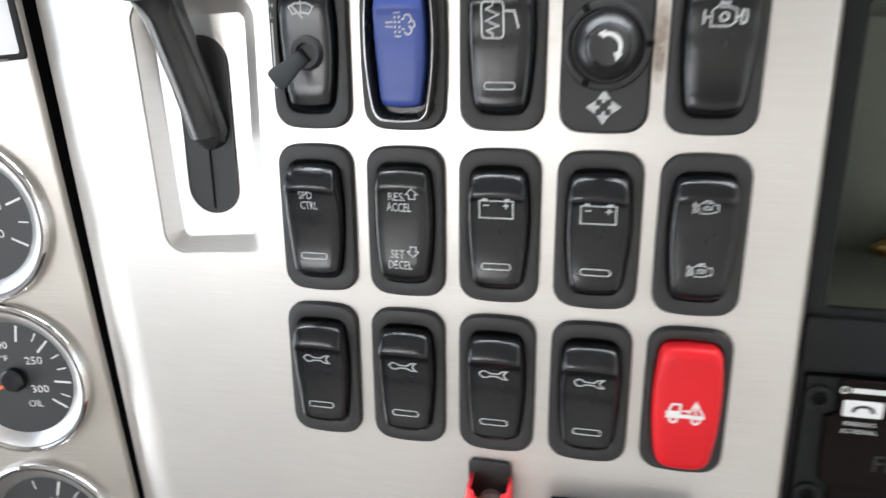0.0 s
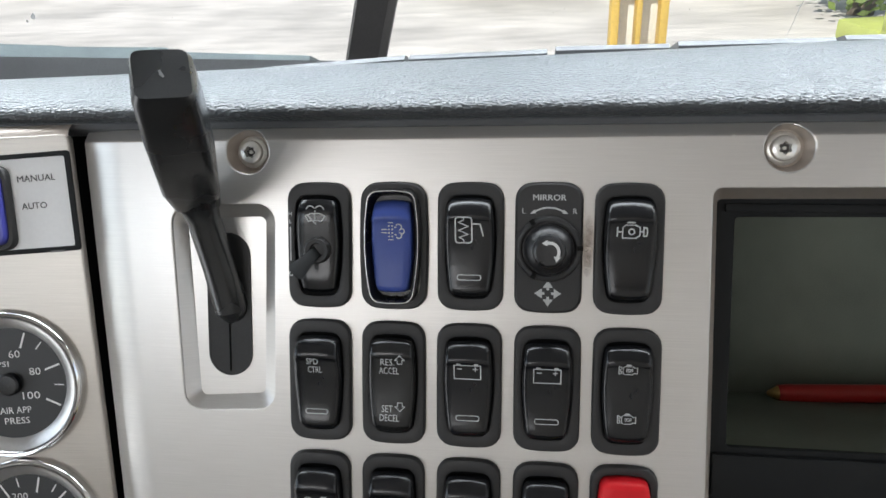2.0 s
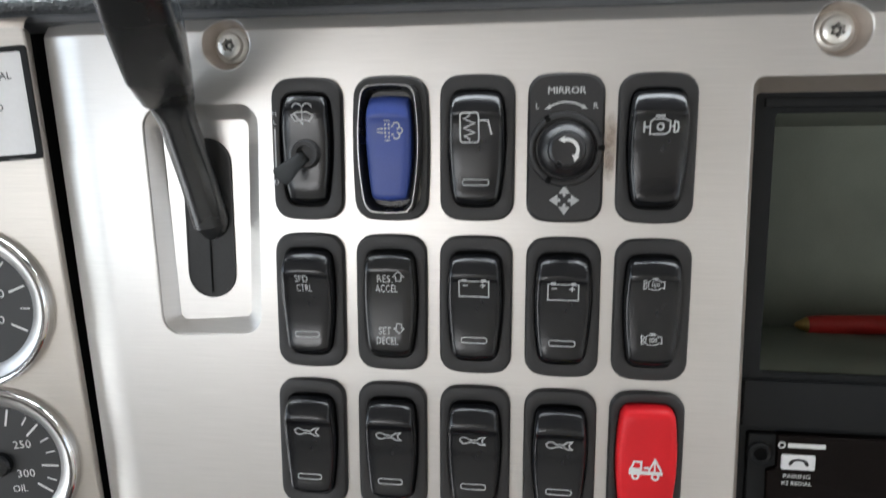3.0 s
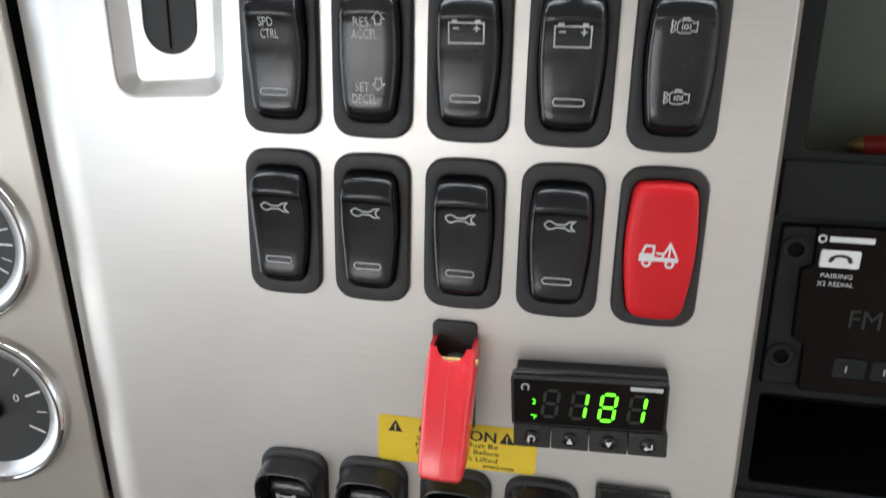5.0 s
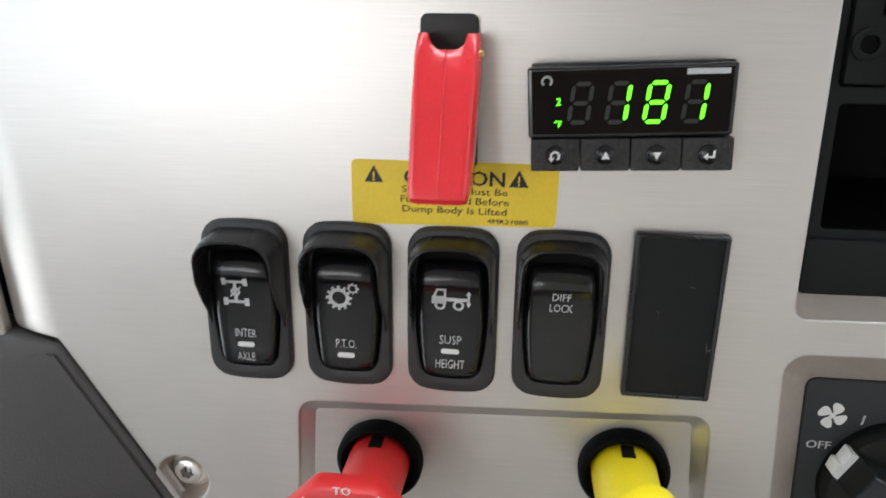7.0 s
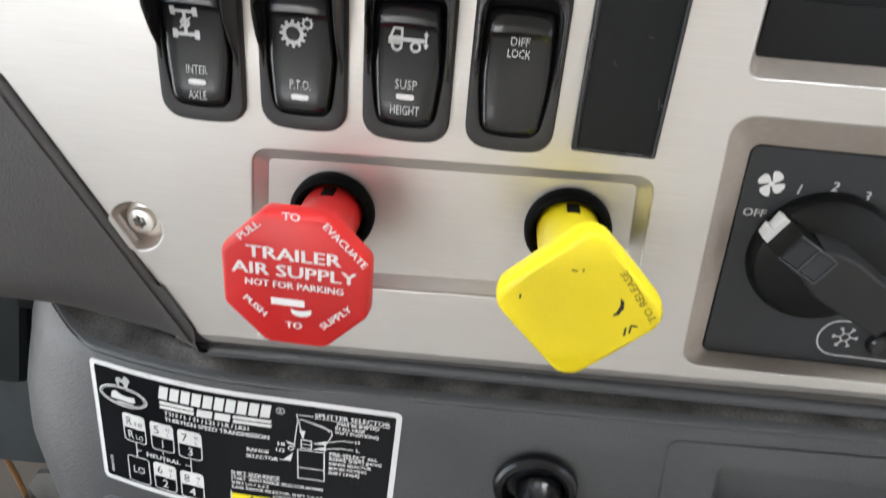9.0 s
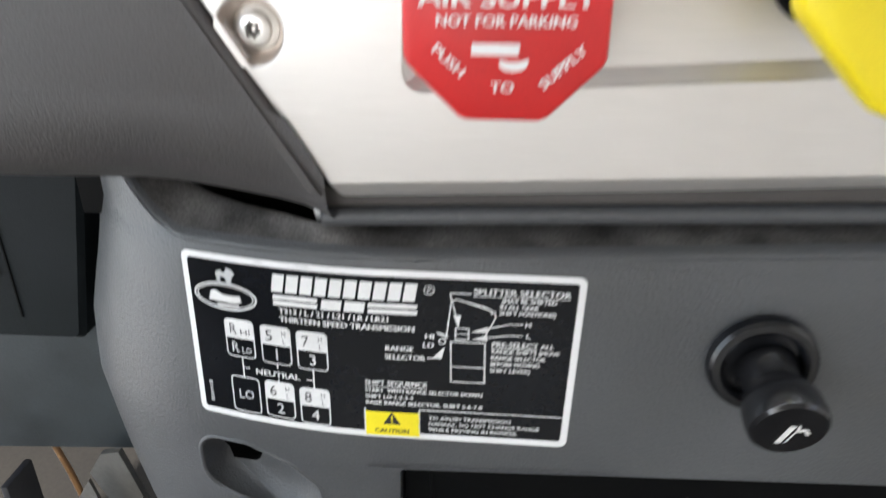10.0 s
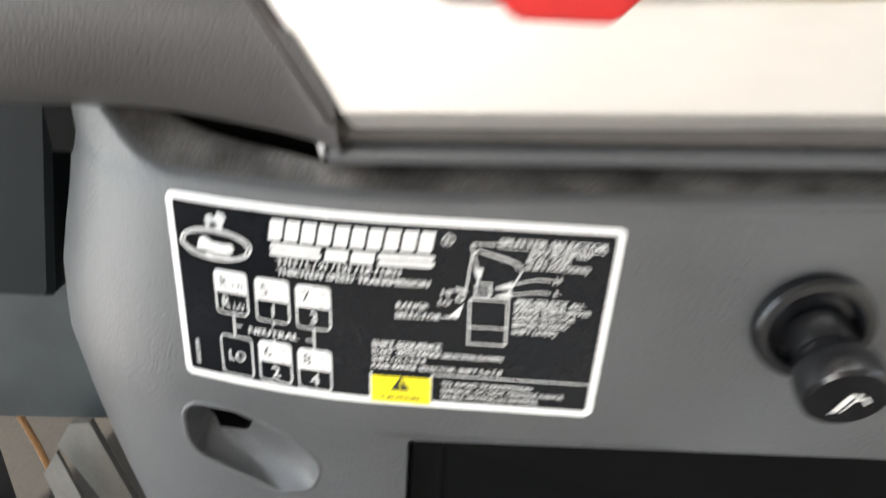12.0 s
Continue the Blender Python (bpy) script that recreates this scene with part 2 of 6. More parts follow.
LEVER = material("lever_plastic", (0.014, 0.015, 0.016), 0.26, coat=0.4, grain=2600, vary=0.2, bump=0.15, stain=40, stain_vary=0.25, rough_vary=0.1)
GREEN_LED = glowing("green_digit", (0.13, 1.0, 0.02), 1.3)
DIGIT_OFF = material("unlit_digit", (0.013, 0.016, 0.013), 0.35, grain=900, vary=0.05, bump=0)
ORANGE = material("orange_needle", (0.8, 0.16, 0.015), 0.4, grain=900, bump=0)
PEN_RED = material("pen_red", (0.5, 0.03, 0.025), 0.3, grain=900, vary=0.05, bump=0.02)
BRASS = material("brass_tip", (0.75, 0.5, 0.2), 0.3, 1.0, grain=900, bump=0.02)
DIAL = material("dial_black", (0.024, 0.025, 0.026), 0.5, grain=2000, vary=0.1, bump=0.03)
HEADLINER = material("headliner_cloth", (0.32, 0.305, 0.29), 0.9, grain=900, vary=0.08, bump=0.3, stain=4)
CAB = material("cab_lining", (0.6, 0.55, 0.495), 0.7, grain=300, vary=0.1, bump=0.2, stain=4)
CAB_SIDE = material("cab_side_trim", (0.15, 0.13, 0.115), 0.65, grain=300, vary=0.1, bump=0.2, stain=4)
CAB_DARK = material("cab_dark_trim", (0.03, 0.03, 0.032), 0.6, grain=300, vary=0.1, bump=0.2, stain=4)
FLOORMAT = material("floor_mat", (0.02, 0.017, 0.014), 0.8, grain=150, vary=0.25, bump=0.5, stain=8, stain_vary=0.4)
TAN = material("pale_beige", (0.1, 0.095, 0.085), 0.7, grain=300, vary=0.12, bump=0.2)
AMBER = material("amber_cable", (0.2, 0.1, 0.035), 0.5, grain=300, bump=0.1)
KNEE = material("knee_panel_plastic", (0.009, 0.012, 0.0135), 0.5, spec=0.15, grain=1200, vary=0.12, bump=0.3, stain=14, stain_vary=0.3)
KNEE_LOW = material("scuffed_blue_grey_plastic", (0.03, 0.038, 0.042), 0.45, grain=1200, vary=0.15, bump=0.3, stain=22, stain_vary=0.4)
GROUND = material("pale_gravel", (0.62, 0.58, 0.53), 0.9, grain=2.2, vary=0.16, bump=0.1, stain=0.35, stain_vary=0.35, stretch=(0.5, 1.6, 1), depth=0.01)
LIME = material("machine_lime", (0.5, 0.55, 0.16), 0.5, grain=30, bump=0.05, stain=2, stain_vary=0.15)
MACHINE = material("machine_yellow", (0.6, 0.4, 0.09), 0.5, grain=30, bump=0.05, stain=2, stain_vary=0.15)
MACHINE_GLASS = material("machine_window", (0.78, 0.78, 0.72), 0.2, grain=30, bump=0.0)
LEAF = material("leaves", (0.16, 0.22, 0.055), 0.6, grain=6, vary=0.35, bump=0, stain=1.5, stain_vary=0.35)
BARK = material("bark", (0.14, 0.11, 0.08), 0.85, grain=40, vary=0.3, bump=0.6, depth=0.01)
COWL = material("cowl_plastic", (0.13, 0.155, 0.16), 0.6, grain=200, vary=0.08, bump=0.1)
POST = material("windshield_post_trim", (0.05, 0.045, 0.042), 0.6, grain=500, vary=0.1, bump=0.2)
PANE = glass("window_glass", (0.97, 0.99, 0.98))


# ---- shaping ----
def finish(bm, sharp=33):
    bmesh.ops.recalc_face_normals(bm, faces=bm.faces)
    for f in bm.faces:
        f.smooth = True
    for e in bm.edges:
        if e.calc_face_angle(0) > radians(sharp):
            e.smooth = False
    return bm


def thing(name, at, label, category, group="", kind="", turn=None, base=None):
    """An empty at a place on the panel (mm), to carry a thing's parts."""
    ob = new(name)
    ob.empty_display_size = 0.005
    ob.matrix_basis = LAY @ (base or Matrix()) @ Matrix.Translation(Vector(at) * MM) @ (turn or Matrix())
    return tagged(ob, label, category, group, kind)


def part(name, bm, mat, parent, label="", unit=MM, sharp=33, kind=""):
    bm.transform(Matrix.Scale(unit, 4))
    finish(bm, sharp)
    me = bpy.data.meshes.new(name)
    bm.to_mesh(me)
    bm.free()
    me.materials.append(mat)
    if mat in (ALU, GAUGE_ALU):
        along = me.uv_layers.new(name="along")
        for loop in me.loops:
            x, _, z = me.vertices[loop.vertex_index].co
            along.data[loop.index].uv = (x, z)
    ob = new(name, me)
    ob.parent = parent
    return tagged(ob, label, "", "", kind)


def loft(rings, first=True, last=True, close=False):
    bm = bmesh.new()
    vs = [[bm.verts.new(p) for p in ring] for ring in rings]
    n = len(vs[0])
    pairs = list(zip(vs, vs[1:])) + ([(vs[-1], vs[0])] if close else [])
    for a, b in pairs:
        for i in range(n):
            bm.faces.new((a[i], a[(i + 1) % n], b[(i + 1) % n], b[i]))
    if not close:
        if first:
            bm.faces.new(vs[0])
        if last:
            bm.faces.new(vs[-1])
    return bm


def sheet(rows):
    """A surface through rows of points."""
    bm = bmesh.new()
    vs = [[bm.verts.new(p) for p in row] for row in rows]
    for a, b in zip(vs, vs[1:]):
        for i in range(len(a) - 1):
            bm.faces.new((a[i], a[i + 1], b[i + 1], b[i]))
    return bm


def joined(*bms):
    out = bmesh.new()
    for b in bms:
        me = bpy.data.meshes.new("tmp")
        b.to_mesh(me)
        out.from_mesh(me)
        b.free()
        bpy.data.meshes.remove(me)
    return out


def rr(w, h, r, bulge=0.0, side=0.0, n=4, m=4):
    """Outline of a rounded rectangle, with bowed ends and sides."""
    pts = []
    for cx, cz, a0 in ((1, 1, 0), (-1, 1, 90), (-1, -1, 180), (1, -1, 270)):
        for i in range(n + 1):
            a = radians(a0 + 90 * i / n)
            pts.append((cx * (w / 2 - r) + r * math.cos(a), cz * (h / 2 - r) + r * math.sin(a)))
    out = []
    for i, p in enumerate(pts):
        out.append(p)
        q = pts[(i + 1) % len(pts)]
        if (i + 1) % (n + 1) == 0:
            out += [(p[0] + (q[0] - p[0]) * k / (m + 1), p[1] + (q[1] - p[1]) * k / (m + 1)) for k in range(1, m + 1)]
    return [(x + math.copysign(side * max(0, 1 - (2 * z / h) ** 2), x), z + math.copysign(bulge * max(0, 1 - (2 * x / w) ** 2), z)) for x, z in out]


def rpoly(pts, r, n=5):
    """Outline of a polygon with rounded corners."""
    out = []
    k = len(pts)
    for i in range(k):
        p, a, b = Vector(pts[i]), Vector(pts[i - 1]), Vector(pts[(i + 1) % k])
        u, v = (a - p).normalized(), (b - p).normalized()
        half = max(0.05, u.angle(v) / 2)
        d = min(r / math.tan(half), (a - p).length * 0.45, (b - p).length * 0.45)
        rad = d * math.tan(half)
        c = p + (u + v).normalized() * (rad / math.sin(half))
        s, e = p + u * d - c, p + v * d - c
        turn = math.atan2(s.x * e.y - s.y * e.x, s.dot(e))
        for j in range(n + 1):
            ca, sa = math.cos(turn * j / n), math.sin(turn * j / n)
            out.append((c.x + s.x * ca - s.y * sa, c.y + s.x * sa + s.y * ca))
    return out


def at_y(outline, y):
    return [(x, y, z) for x, z in outline]


def circle(r, n=32, cx=0.0, cz=0.0, a0=0.0):
    return [(cx + r * math.cos(a0 + 2 * math.pi * i / n), cz + r * math.sin(a0 + 2 * math.pi * i / n)) for i in range(n)]


def ring_of(profile, n=72):
    """A turned band, open at both ends."""
    return loft([at_y(circle(r, n), y) for r, y in profile], False, False)


def lathe(profile, n=40, cx=0.0, cz=0.0):
    """Turned about the panel's normal: rows of (radius, y)."""
    return loft([at_y(circle(r, n, cx, cz), y) for r, y in profile])


def box(x0, x1, y0, y1, z0, z1, bevel=0.0):
    bm = bmesh.new()
    bmesh.ops.create_cube(bm, size=1, matrix=Matrix.Translation(((x0 + x1) / 2, (y0 + y1) / 2, (z0 + z1) / 2)) @ Matrix.Diagonal((abs(x1 - x0), abs(y1 - y0), abs(z1 - z0), 1)))
    if bevel:
        bmesh.ops.bevel(bm, geom=list(bm.edges), offset=bevel, segments=2, affect="EDGES", profile=0.6)
    return bm


def from_curve(cu):
    ob = bpy.data.objects.new("tmp", cu)
    me = ob.to_mesh()
    bm = bmesh.new()
    bm.from_mesh(me)
    ob.to_mesh_clear()
    bpy.data.objects.remove(ob)
    bpy.data.curves.remove(cu)
    return bm


def plate(outer, holes, front, thick, bevel=0.6, steps=2):
    """A flat plate with openings; front: the y of its face; it goes back by thick."""
    cu = bpy.data.curves.new("tmp", "CURVE")
    cu.dimensions, cu.fill_mode = "2D", "BOTH"
    cu.extrude, cu.bevel_depth, cu.bevel_resolution, cu.offset = thick / 2 - bevel, bevel, steps, -bevel
    for ring in (outer, *holes):
        sp = cu.splines.new("POLY")
        sp.points.add(len(ring) - 1)
        for p, (x, z) in zip(sp.points, ring):
            p.co = (x, z, 0, 1)
        sp.use_cyclic_u = True
    bm = from_curve(cu)
    bmesh.ops.remove_doubles(bm, verts=bm.verts, dist=1e-4)
    for v in bm.verts:
        x, z, h = v.co
        v.co = (x, front + thick / 2 - h, z)
    return bm


class Ink:
    """Flat print: outlines, strokes and lettering in the plane, then laid on a surface y(x, z)."""

    def __init__(self):
        self.bm = bmesh.new()

    def poly(self, pts):
        self.bm.faces.new([self.bm.verts.new((x, 0, z)) for x, z in pts])
        return self

    def stroke(self, pts, w, closed=False):
        k = len(pts)
        sides = []
        for i in range(k):
            p = Vector(pts[i])
            a = Vector(pts[i - 1]) if (closed or i) else None
            b = Vector(pts[(i + 1) % k]) if (closed or i < k - 1) else None
            u = (p - a).normalized() if a is not None else (b - p).normalized()
            v = (b - p).normalized() if b is not None else u
            t = (u + v).normalized() if (u + v).length > 1e-6 else u
            nrm = Vector((-t.y, t.x))
            s = w / 2 / max(0.4, abs(nrm.dot(Vector((-u.y, u.x)))))
            sides.append((p + nrm * s, p - nrm * s))
        vs = [(self.bm.verts.new((l.x, 0, l.y)), self.bm.verts.new((r.x, 0, r.y))) for l, r in sides]
        for i in range(k if closed else k - 1):
            (a, b), (c, d) = vs[i], vs[(i + 1) % k]
            self.bm.faces.new((a, c, d, b))
        return self

    def arc(self, cx, cz, r, a0, a1, w, n=14):
        return self.stroke([(cx + r * math.cos(radians(a0 + (a1 - a0) * i / n)), cz + r * math.sin(radians(a0 + (a1 - a0) * i / n))) for i in range(n + 1)], w)

    def ring(self, cx, cz, r, w, n=24):
        return self.stroke(circle(r, n, cx, cz), w, True)

    def disc(self, cx, cz, r, n=20):
        return self.poly(circle(r, n, cx, cz))

    def bar(self, cx, cz, w, h):
        return self.poly([(cx - w / 2, cz - h / 2), (cx + w / 2, cz - h / 2), (cx + w / 2, cz + h / 2), (cx - w / 2, cz + h / 2)])

    def text(self, body, x, z, cap, align="CENTER", wide=1.0, bold=0.0, turn=0.0, shear=0.0, spacing=1.0, width=0.0):
        """Lettering with its baseline's anchor at x, z and capitals cap mm high; width: fit to this many mm."""
        cu = bpy.data.curves.new("tmp", "FONT")
        cu.body, cu.align_x, cu.size, cu.offset, cu.shear, cu.space_character = body, align, cap / 0.7, 0.0, shear, spacing
        cu.resolution_u = 2
        b = from_curve(cu)
        if width:
            xs = [v.co.x for v in b.verts]
            wide = width / (max(xs) - min(xs))
        c, s = math.cos(radians(turn)), math.sin(radians(turn))
        for v in b.verts:
            px, pz = v.co.x * wide, v.co.y
            v.co = (x + px * c - pz * s, 0, z + px * s + pz * c)
        me = bpy.data.meshes.new("tmp")
        b.to_mesh(me)
        b.free()
        # heavier letters: three layers set a hair apart, spread sideways
        for layer, spread in enumerate((-1, 1, 0) if bold else (0,)):
            old = len(self.bm.verts)
            self.bm.from_mesh(me)
            self.bm.verts.ensure_lookup_table()
            for v in self.bm.verts[old:]:
                v.co += Vector((spread * bold * cap * c, 0.012 * layer, spread * bold * cap * s))
        bpy.data.meshes.remove(me)
        return self

    def shift(self, dx, dz, scale=1.0, turn=0.0):
        self.bm.transform(Matrix.Translation((dx, 0, dz)) @ Matrix.Rotation(radians(-turn), 4, "Y") @ Matrix.Scale(scale, 4))
        return self

    def on(self, face):
        xs = [v.co.x for v in self.bm.verts]
        if callable(face) and min(xs) < -50 and max(xs) - min(xs) > 3:
            for i in range(int(math.floor(min(xs))), int(min(max(xs), -40)), 2):
                bmesh.ops.bisect_plane(self.bm, geom=list(self.bm.verts) + list(self.bm.edges) + list(self.bm.faces), plane_co=(i + 0.37, 0, 0), plane_no=(1, 0, 0), dist=1e-4)
        for v in self.bm.verts:
            v.co.y = (face(v.co.x, v.co.z) if callable(face) else face) - v.co.y
        return self.bm


def lay_print(name, ink, face, mat, parent, label=""):
    """Print faces the viewer."""
    bm = ink.on(face)
    bm.transform(Matrix.Scale(MM, 4))
    for f in bm.faces:
        f.normal_update()
        if f.normal.y > 0:
            f.normal_flip()
    me = bpy.data.meshes.new(name)
    bm.to_mesh(me)
    bm.free()
    me.materials.append(mat)
    ob = new(name, me)
    ob.parent = parent
    return tagged(ob, label)


# ---- the cab round the dashboard (world metres; ground at z = 0) ----
def slab(name, lo, hi, mat, label, category="wall", kind="structure"):
    bm = box(lo[0], hi[0], lo[1], hi[1], lo[2], hi[2])
    return tagged(part(name, bm, mat, None, unit=1.0), label, category, "", kind)


def framed_wall(name, x, y0, y1, z0, z1, wy0, wy1, wz0, wz1, label):
    """A cab side with a window opening through it."""
    bm = joined(box(x, x + 0.05, y0, y1, z0, wz0), box(x, x + 0.05, y0, y1, wz1, z1), box(x, x + 0.05, y0, wy0, wz0, wz1), box(x, x + 0.05, wy1, y1, wz0, wz1))
    return tagged(part(name, bm, CAB, None, unit=1.0), label, "wall", "", "structure")


west = joined(box(-1.2, -1.15, -2.05, 0.75, 1.2, 1.3), box(-1.2, -1.15, -2.05, 0.75, 3.3, 3.35), box(-1.2, -1.15, -0.06, 0.75, 1.3, 3.3), box(-1.2, -1.15, -1.28, -0.86, 1.3, 3.3), box(-1.2, -1.15, -2.05, -1.96, 1.3, 3.3), box(-1.2, -1.15, -1.96, -1.28, 1.3, 2.68), box(-1.2, -1.15, -1.96, -1.28, 3.22, 3.3), box(-1.2, -1.15, -0.86, -0.06, 3.0, 3.3))
tagged(part("wall_west", west, CAB_SIDE, None, unit=1.0), "brown-lined cab side with an open doorway and small window", "wall", "", "structure")
framed_wall("wall_east", 1.22, -2.05, 0.75, 1.2, 3.35, -1.8, -0.4, 2.46, 3.0, "grey-lined cab side with a side window")
rear = joined(box(-1.15, 1.22, -2.05, -2.0, 1.2, 2.78), box(-1.15, 1.22, -2.05, -2.0, 3.22, 3.35), box(-1.15, -1.07, -2.05, -2.0, 2.78, 3.22), box(-0.31, 1.22, -2.05, -2.0, 2.78, 3.22))
tagged(part("wall_south", rear, CAB, None, unit=1.0), "grey-lined back wall of the cab with a rear window", "wall", "", "structure")
slab("ceiling", (-1.2, -2.05, 3.35), (1.27, 0.3, 3.4), HEADLINER, "pale grey cab headliner", "ceiling")
slab("floor", (-1.2, -2.05, 1.15), (1.27, 0.75, 1.2), FLOORMAT, "dusty dark rubber floor mat", "floor")
slab("wall_north", (-1.15, 0.7, 1.2), (1.22, 0.75, 2.2), CAB_DARK, "dark firewall below the windshield", "wall")

ground = tagged(part("ground", box(-150, 150, -150, 150, -0.3, 0, 0), GROUND, None, unit=1.0), "pale dusty gravel yard in sunlight", "ground", "", "structure")


# ---- aluminium switch panel ----
panel = thing("switch_panel", (0, 0, 0), "brushed aluminium switch panel with recesses and rounded edges", "dashboard panel")
outline = rpoly([(-160.3, 101), (-140.2, -181), (-123.5, -182.5), (-66.4, -275.4), (0, -272.2), (80, -267), (145, -263), (330, -259.5), (330, 101)], 3.0)
LEVER_REC = [(-120.8, 66.5), (-77.6, 67.8), (-79.4, -14.8), (-117.2, -17)]
KNOB_REC = [(-46.4, -198), (73.8, -193.2), (76.4, -237.4), (-48.5, -244.4)]
BAY = [(88.5, 75), (320, 77), (320, -157), (91.8, -161.5)]
HEAT = [(91.4, -172.4), (320, -168), (320, -250), (96.2, -257)]
SCREWS = [(-88.5, 88.3), (113.5, 89.6), (-87.6, -229.8)]


def inset(pts, d):
    c = Vector((sum(p[0] for p in pts) / len(pts), sum(p[1] for p in pts) / len(pts)))
    return [(x - math.copysign(d, x - c.x), z - math.copysign(d, z - c.y)) for x, z in pts]


CUP_R = (8.6, 8.6, 8.6)
CUPS = [circle(r, 28, x + 0.4, z) for r, (x, z) in zip(CUP_R, SCREWS)]


ROLLS = [((0, 93.0), (-0.007, 1.0), 7.5, 6.5), ((-160.3, 101), (-1.0, -0.0713), 18.0, 4.0), ((-66.4, -275.4), (0.048, -1.0), 5.6, 4.6)]


def rolled(bm, edges=(0, 1, 2)):
    """The panel's borders curve back: above towards the dash pad, at the gap beside the gauges, and below."""
    for e in edges:
        (px, pz), n, wide, deep = ROLLS[e]
        n = Vector(n).normalized()
        start = Vector((px, pz)) - (n * wide if e else Vector((0, 0)))
        for k in (0, 0.4, 0.8, 1.2, 2, 3, 4, 5, 6, 7):
            at = start + n * wide * k / 8
            bmesh.ops.bisect_plane(bm, geom=list(bm.verts) + list(bm.edges) + list(bm.faces), plane_co=(at.x, 0, at.y), plane_no=(n.x, 0, n.y), dist=1e-4)
        for v in bm.verts:
            d = ((v.co.x - start.x) * n.x + (v.co.z - start.y) * n.y) / wide
            if d > 0:
                v.co.y += deep * (d - 0.06 * (1 - math.exp(-d / 0.06))) if e == 0 else deep * d ** 1.7 if e == 1 else deep * (1 - math.sqrt(max(0.0, 1 - min(1, d) ** 2))) * 0.6 + deep * 0.4 * d
    return bm


part("face_plate", rolled(plate(outline, [rpoly(LEVER_REC, 7), rpoly(KNOB_REC, 5), rpoly(BAY, 3.2), rpoly(HEAT, 6), *CUPS], 0, 4, 0.7, 2)), ALU, panel, sharp=12)


def recess(name, pts, r, depth, slope, floor_mat):
    a, b = rpoly(pts, r), rpoly(inset(pts, slope), max(1, r - slope * 0.6))
    part(name, loft([at_y(a, 0.6), at_y(a, 0.9), at_y(b, depth - 0.5), at_y(rpoly(inset(pts, slope + 0.6), max(1, r - slope)), depth)], False, True), floor_mat, panel)


recess("lever_recess", LEVER_REC, 7, 4.6, 4.4, ALU)
recess("knob_recess", KNOB_REC, 5, 3.6, 3.2, ALU)
for i, (x, z) in enumerate(SCREWS):
    c, r = x + 0.4, CUP_R[i] / 8.3
    part("screw_cup", rolled(loft([at_y(circle(8.3 * r, 28, c, z), 0.5), at_y(circle(7.8 * r, 28, c, z), 2.5)], False, False), (0,)), ALU_EDGE, panel)
    part("screw_seat", loft([at_y(circle(8.0 * r, 28, c, z), 2.4), at_y(circle(6.9 * r, 28, c + 0.2, z), 6.5), at_y(circle(6.6 * r, 28, c + 0.2, z), 7)], False, True), ALU_EDGE, panel)
a, b = rpoly(BAY, 3.2), rpoly(inset(BAY, 4.2), 1.6)
part("bay_return", loft([at_y(a, 0.6), at_y(a, 1.0), at_y(b, 12.5)], False, False), ALU_EDGE, panel, "bare aluminium return round the console opening")
a, b = rpoly(HEAT, 6), rpoly([(101.0, -182.2), (300, -180), (300, -252.5), (104.2, -256)], 3)
part("heater_return", loft([at_y(a, 0.6), at_y(a, 1.0), at_y(b, 8.6)], False, False), ALU_EDGE, panel, "sloped aluminium surround of the heater control")


def screw(x, z, turn, label, size=1.0):
    s = thing("panel_screw", (x, 7.0, z), label, "screw", "panel screws", turn=Matrix.Scale(size, 4))
    part("washer", lathe([(6.4, 0.2), (6.2, -0.4), (5.4, -0.9), (4.6, -1.1)], 32), STEEL, s)
    head = loft([at_y(circle(r, 32), y) for r, y in ((4.7, -1.0), (4.7, -2.4), (4.4, -3.1), (3.7, -3.5))] + [at_y([(2.1 * (1 + 0.16 * math.cos(6 * (2 * math.pi * i / 32 + turn))) * math.cos(2 * math.pi * i / 32), 2.1 * (1 + 0.16 * math.cos(6 * (2 * math.pi * i / 32 + turn))) * math.sin(2 * math.pi * i / 32)) for i in range(32)], y) for y in (-3.6, -1.2)])
    part("head", head, STEEL, s)
    part("socket", lathe([(2.3, -1.2), (0.5, -1.25)], 20), DARK_STEEL, s, "dark six-lobed socket")
    part("pin", lathe([(0.7, -1.2), (0.7, -2.4), (0.4, -2.6)], 14), STEEL, s)


for (x, z), turn, r in zip(SCREWS, (0.1, 0.5, 0.3), CUP_R):
    screw(x, z, turn, "bright steel tamper-proof screw sunk in the aluminium panel", 1.0 if r > 8 else 0.93)


# ---- rocker switches ----
def taper(z, w=9.2):
    """Half width of a rocker: widest above the middle, narrower towards its foot."""
    return w - 1.9 * ((z - 2.5) / 20) ** 2


def barrel(w, h):
    return [(x * taper(z, w) / w, z) for x, z in rr(2 * w, 2 * h, 3.0, 0.7, m=8)]


def bezel_bm(w=25.0, h=46.8, ow=19.3, oh=38.0, top=2.5):
    o = lambda dw, y, r=5.2: at_y(rr(w - dw, h - dw, r, 1.2, 0.15, m=8), y)
    i = lambda d, y: at_y(barrel(ow / 2 + d, oh / 2 + d), y)
    return loft([o(0, 0.1), o(0, -1.2), o(0.35, -1.8), o(1.1, -top + 0.1), o(2.0, -top), i(0.45, -top - 0.15), i(0.12, -top), i(0, -top + 0.4), i(0, 0.1)], False, False)


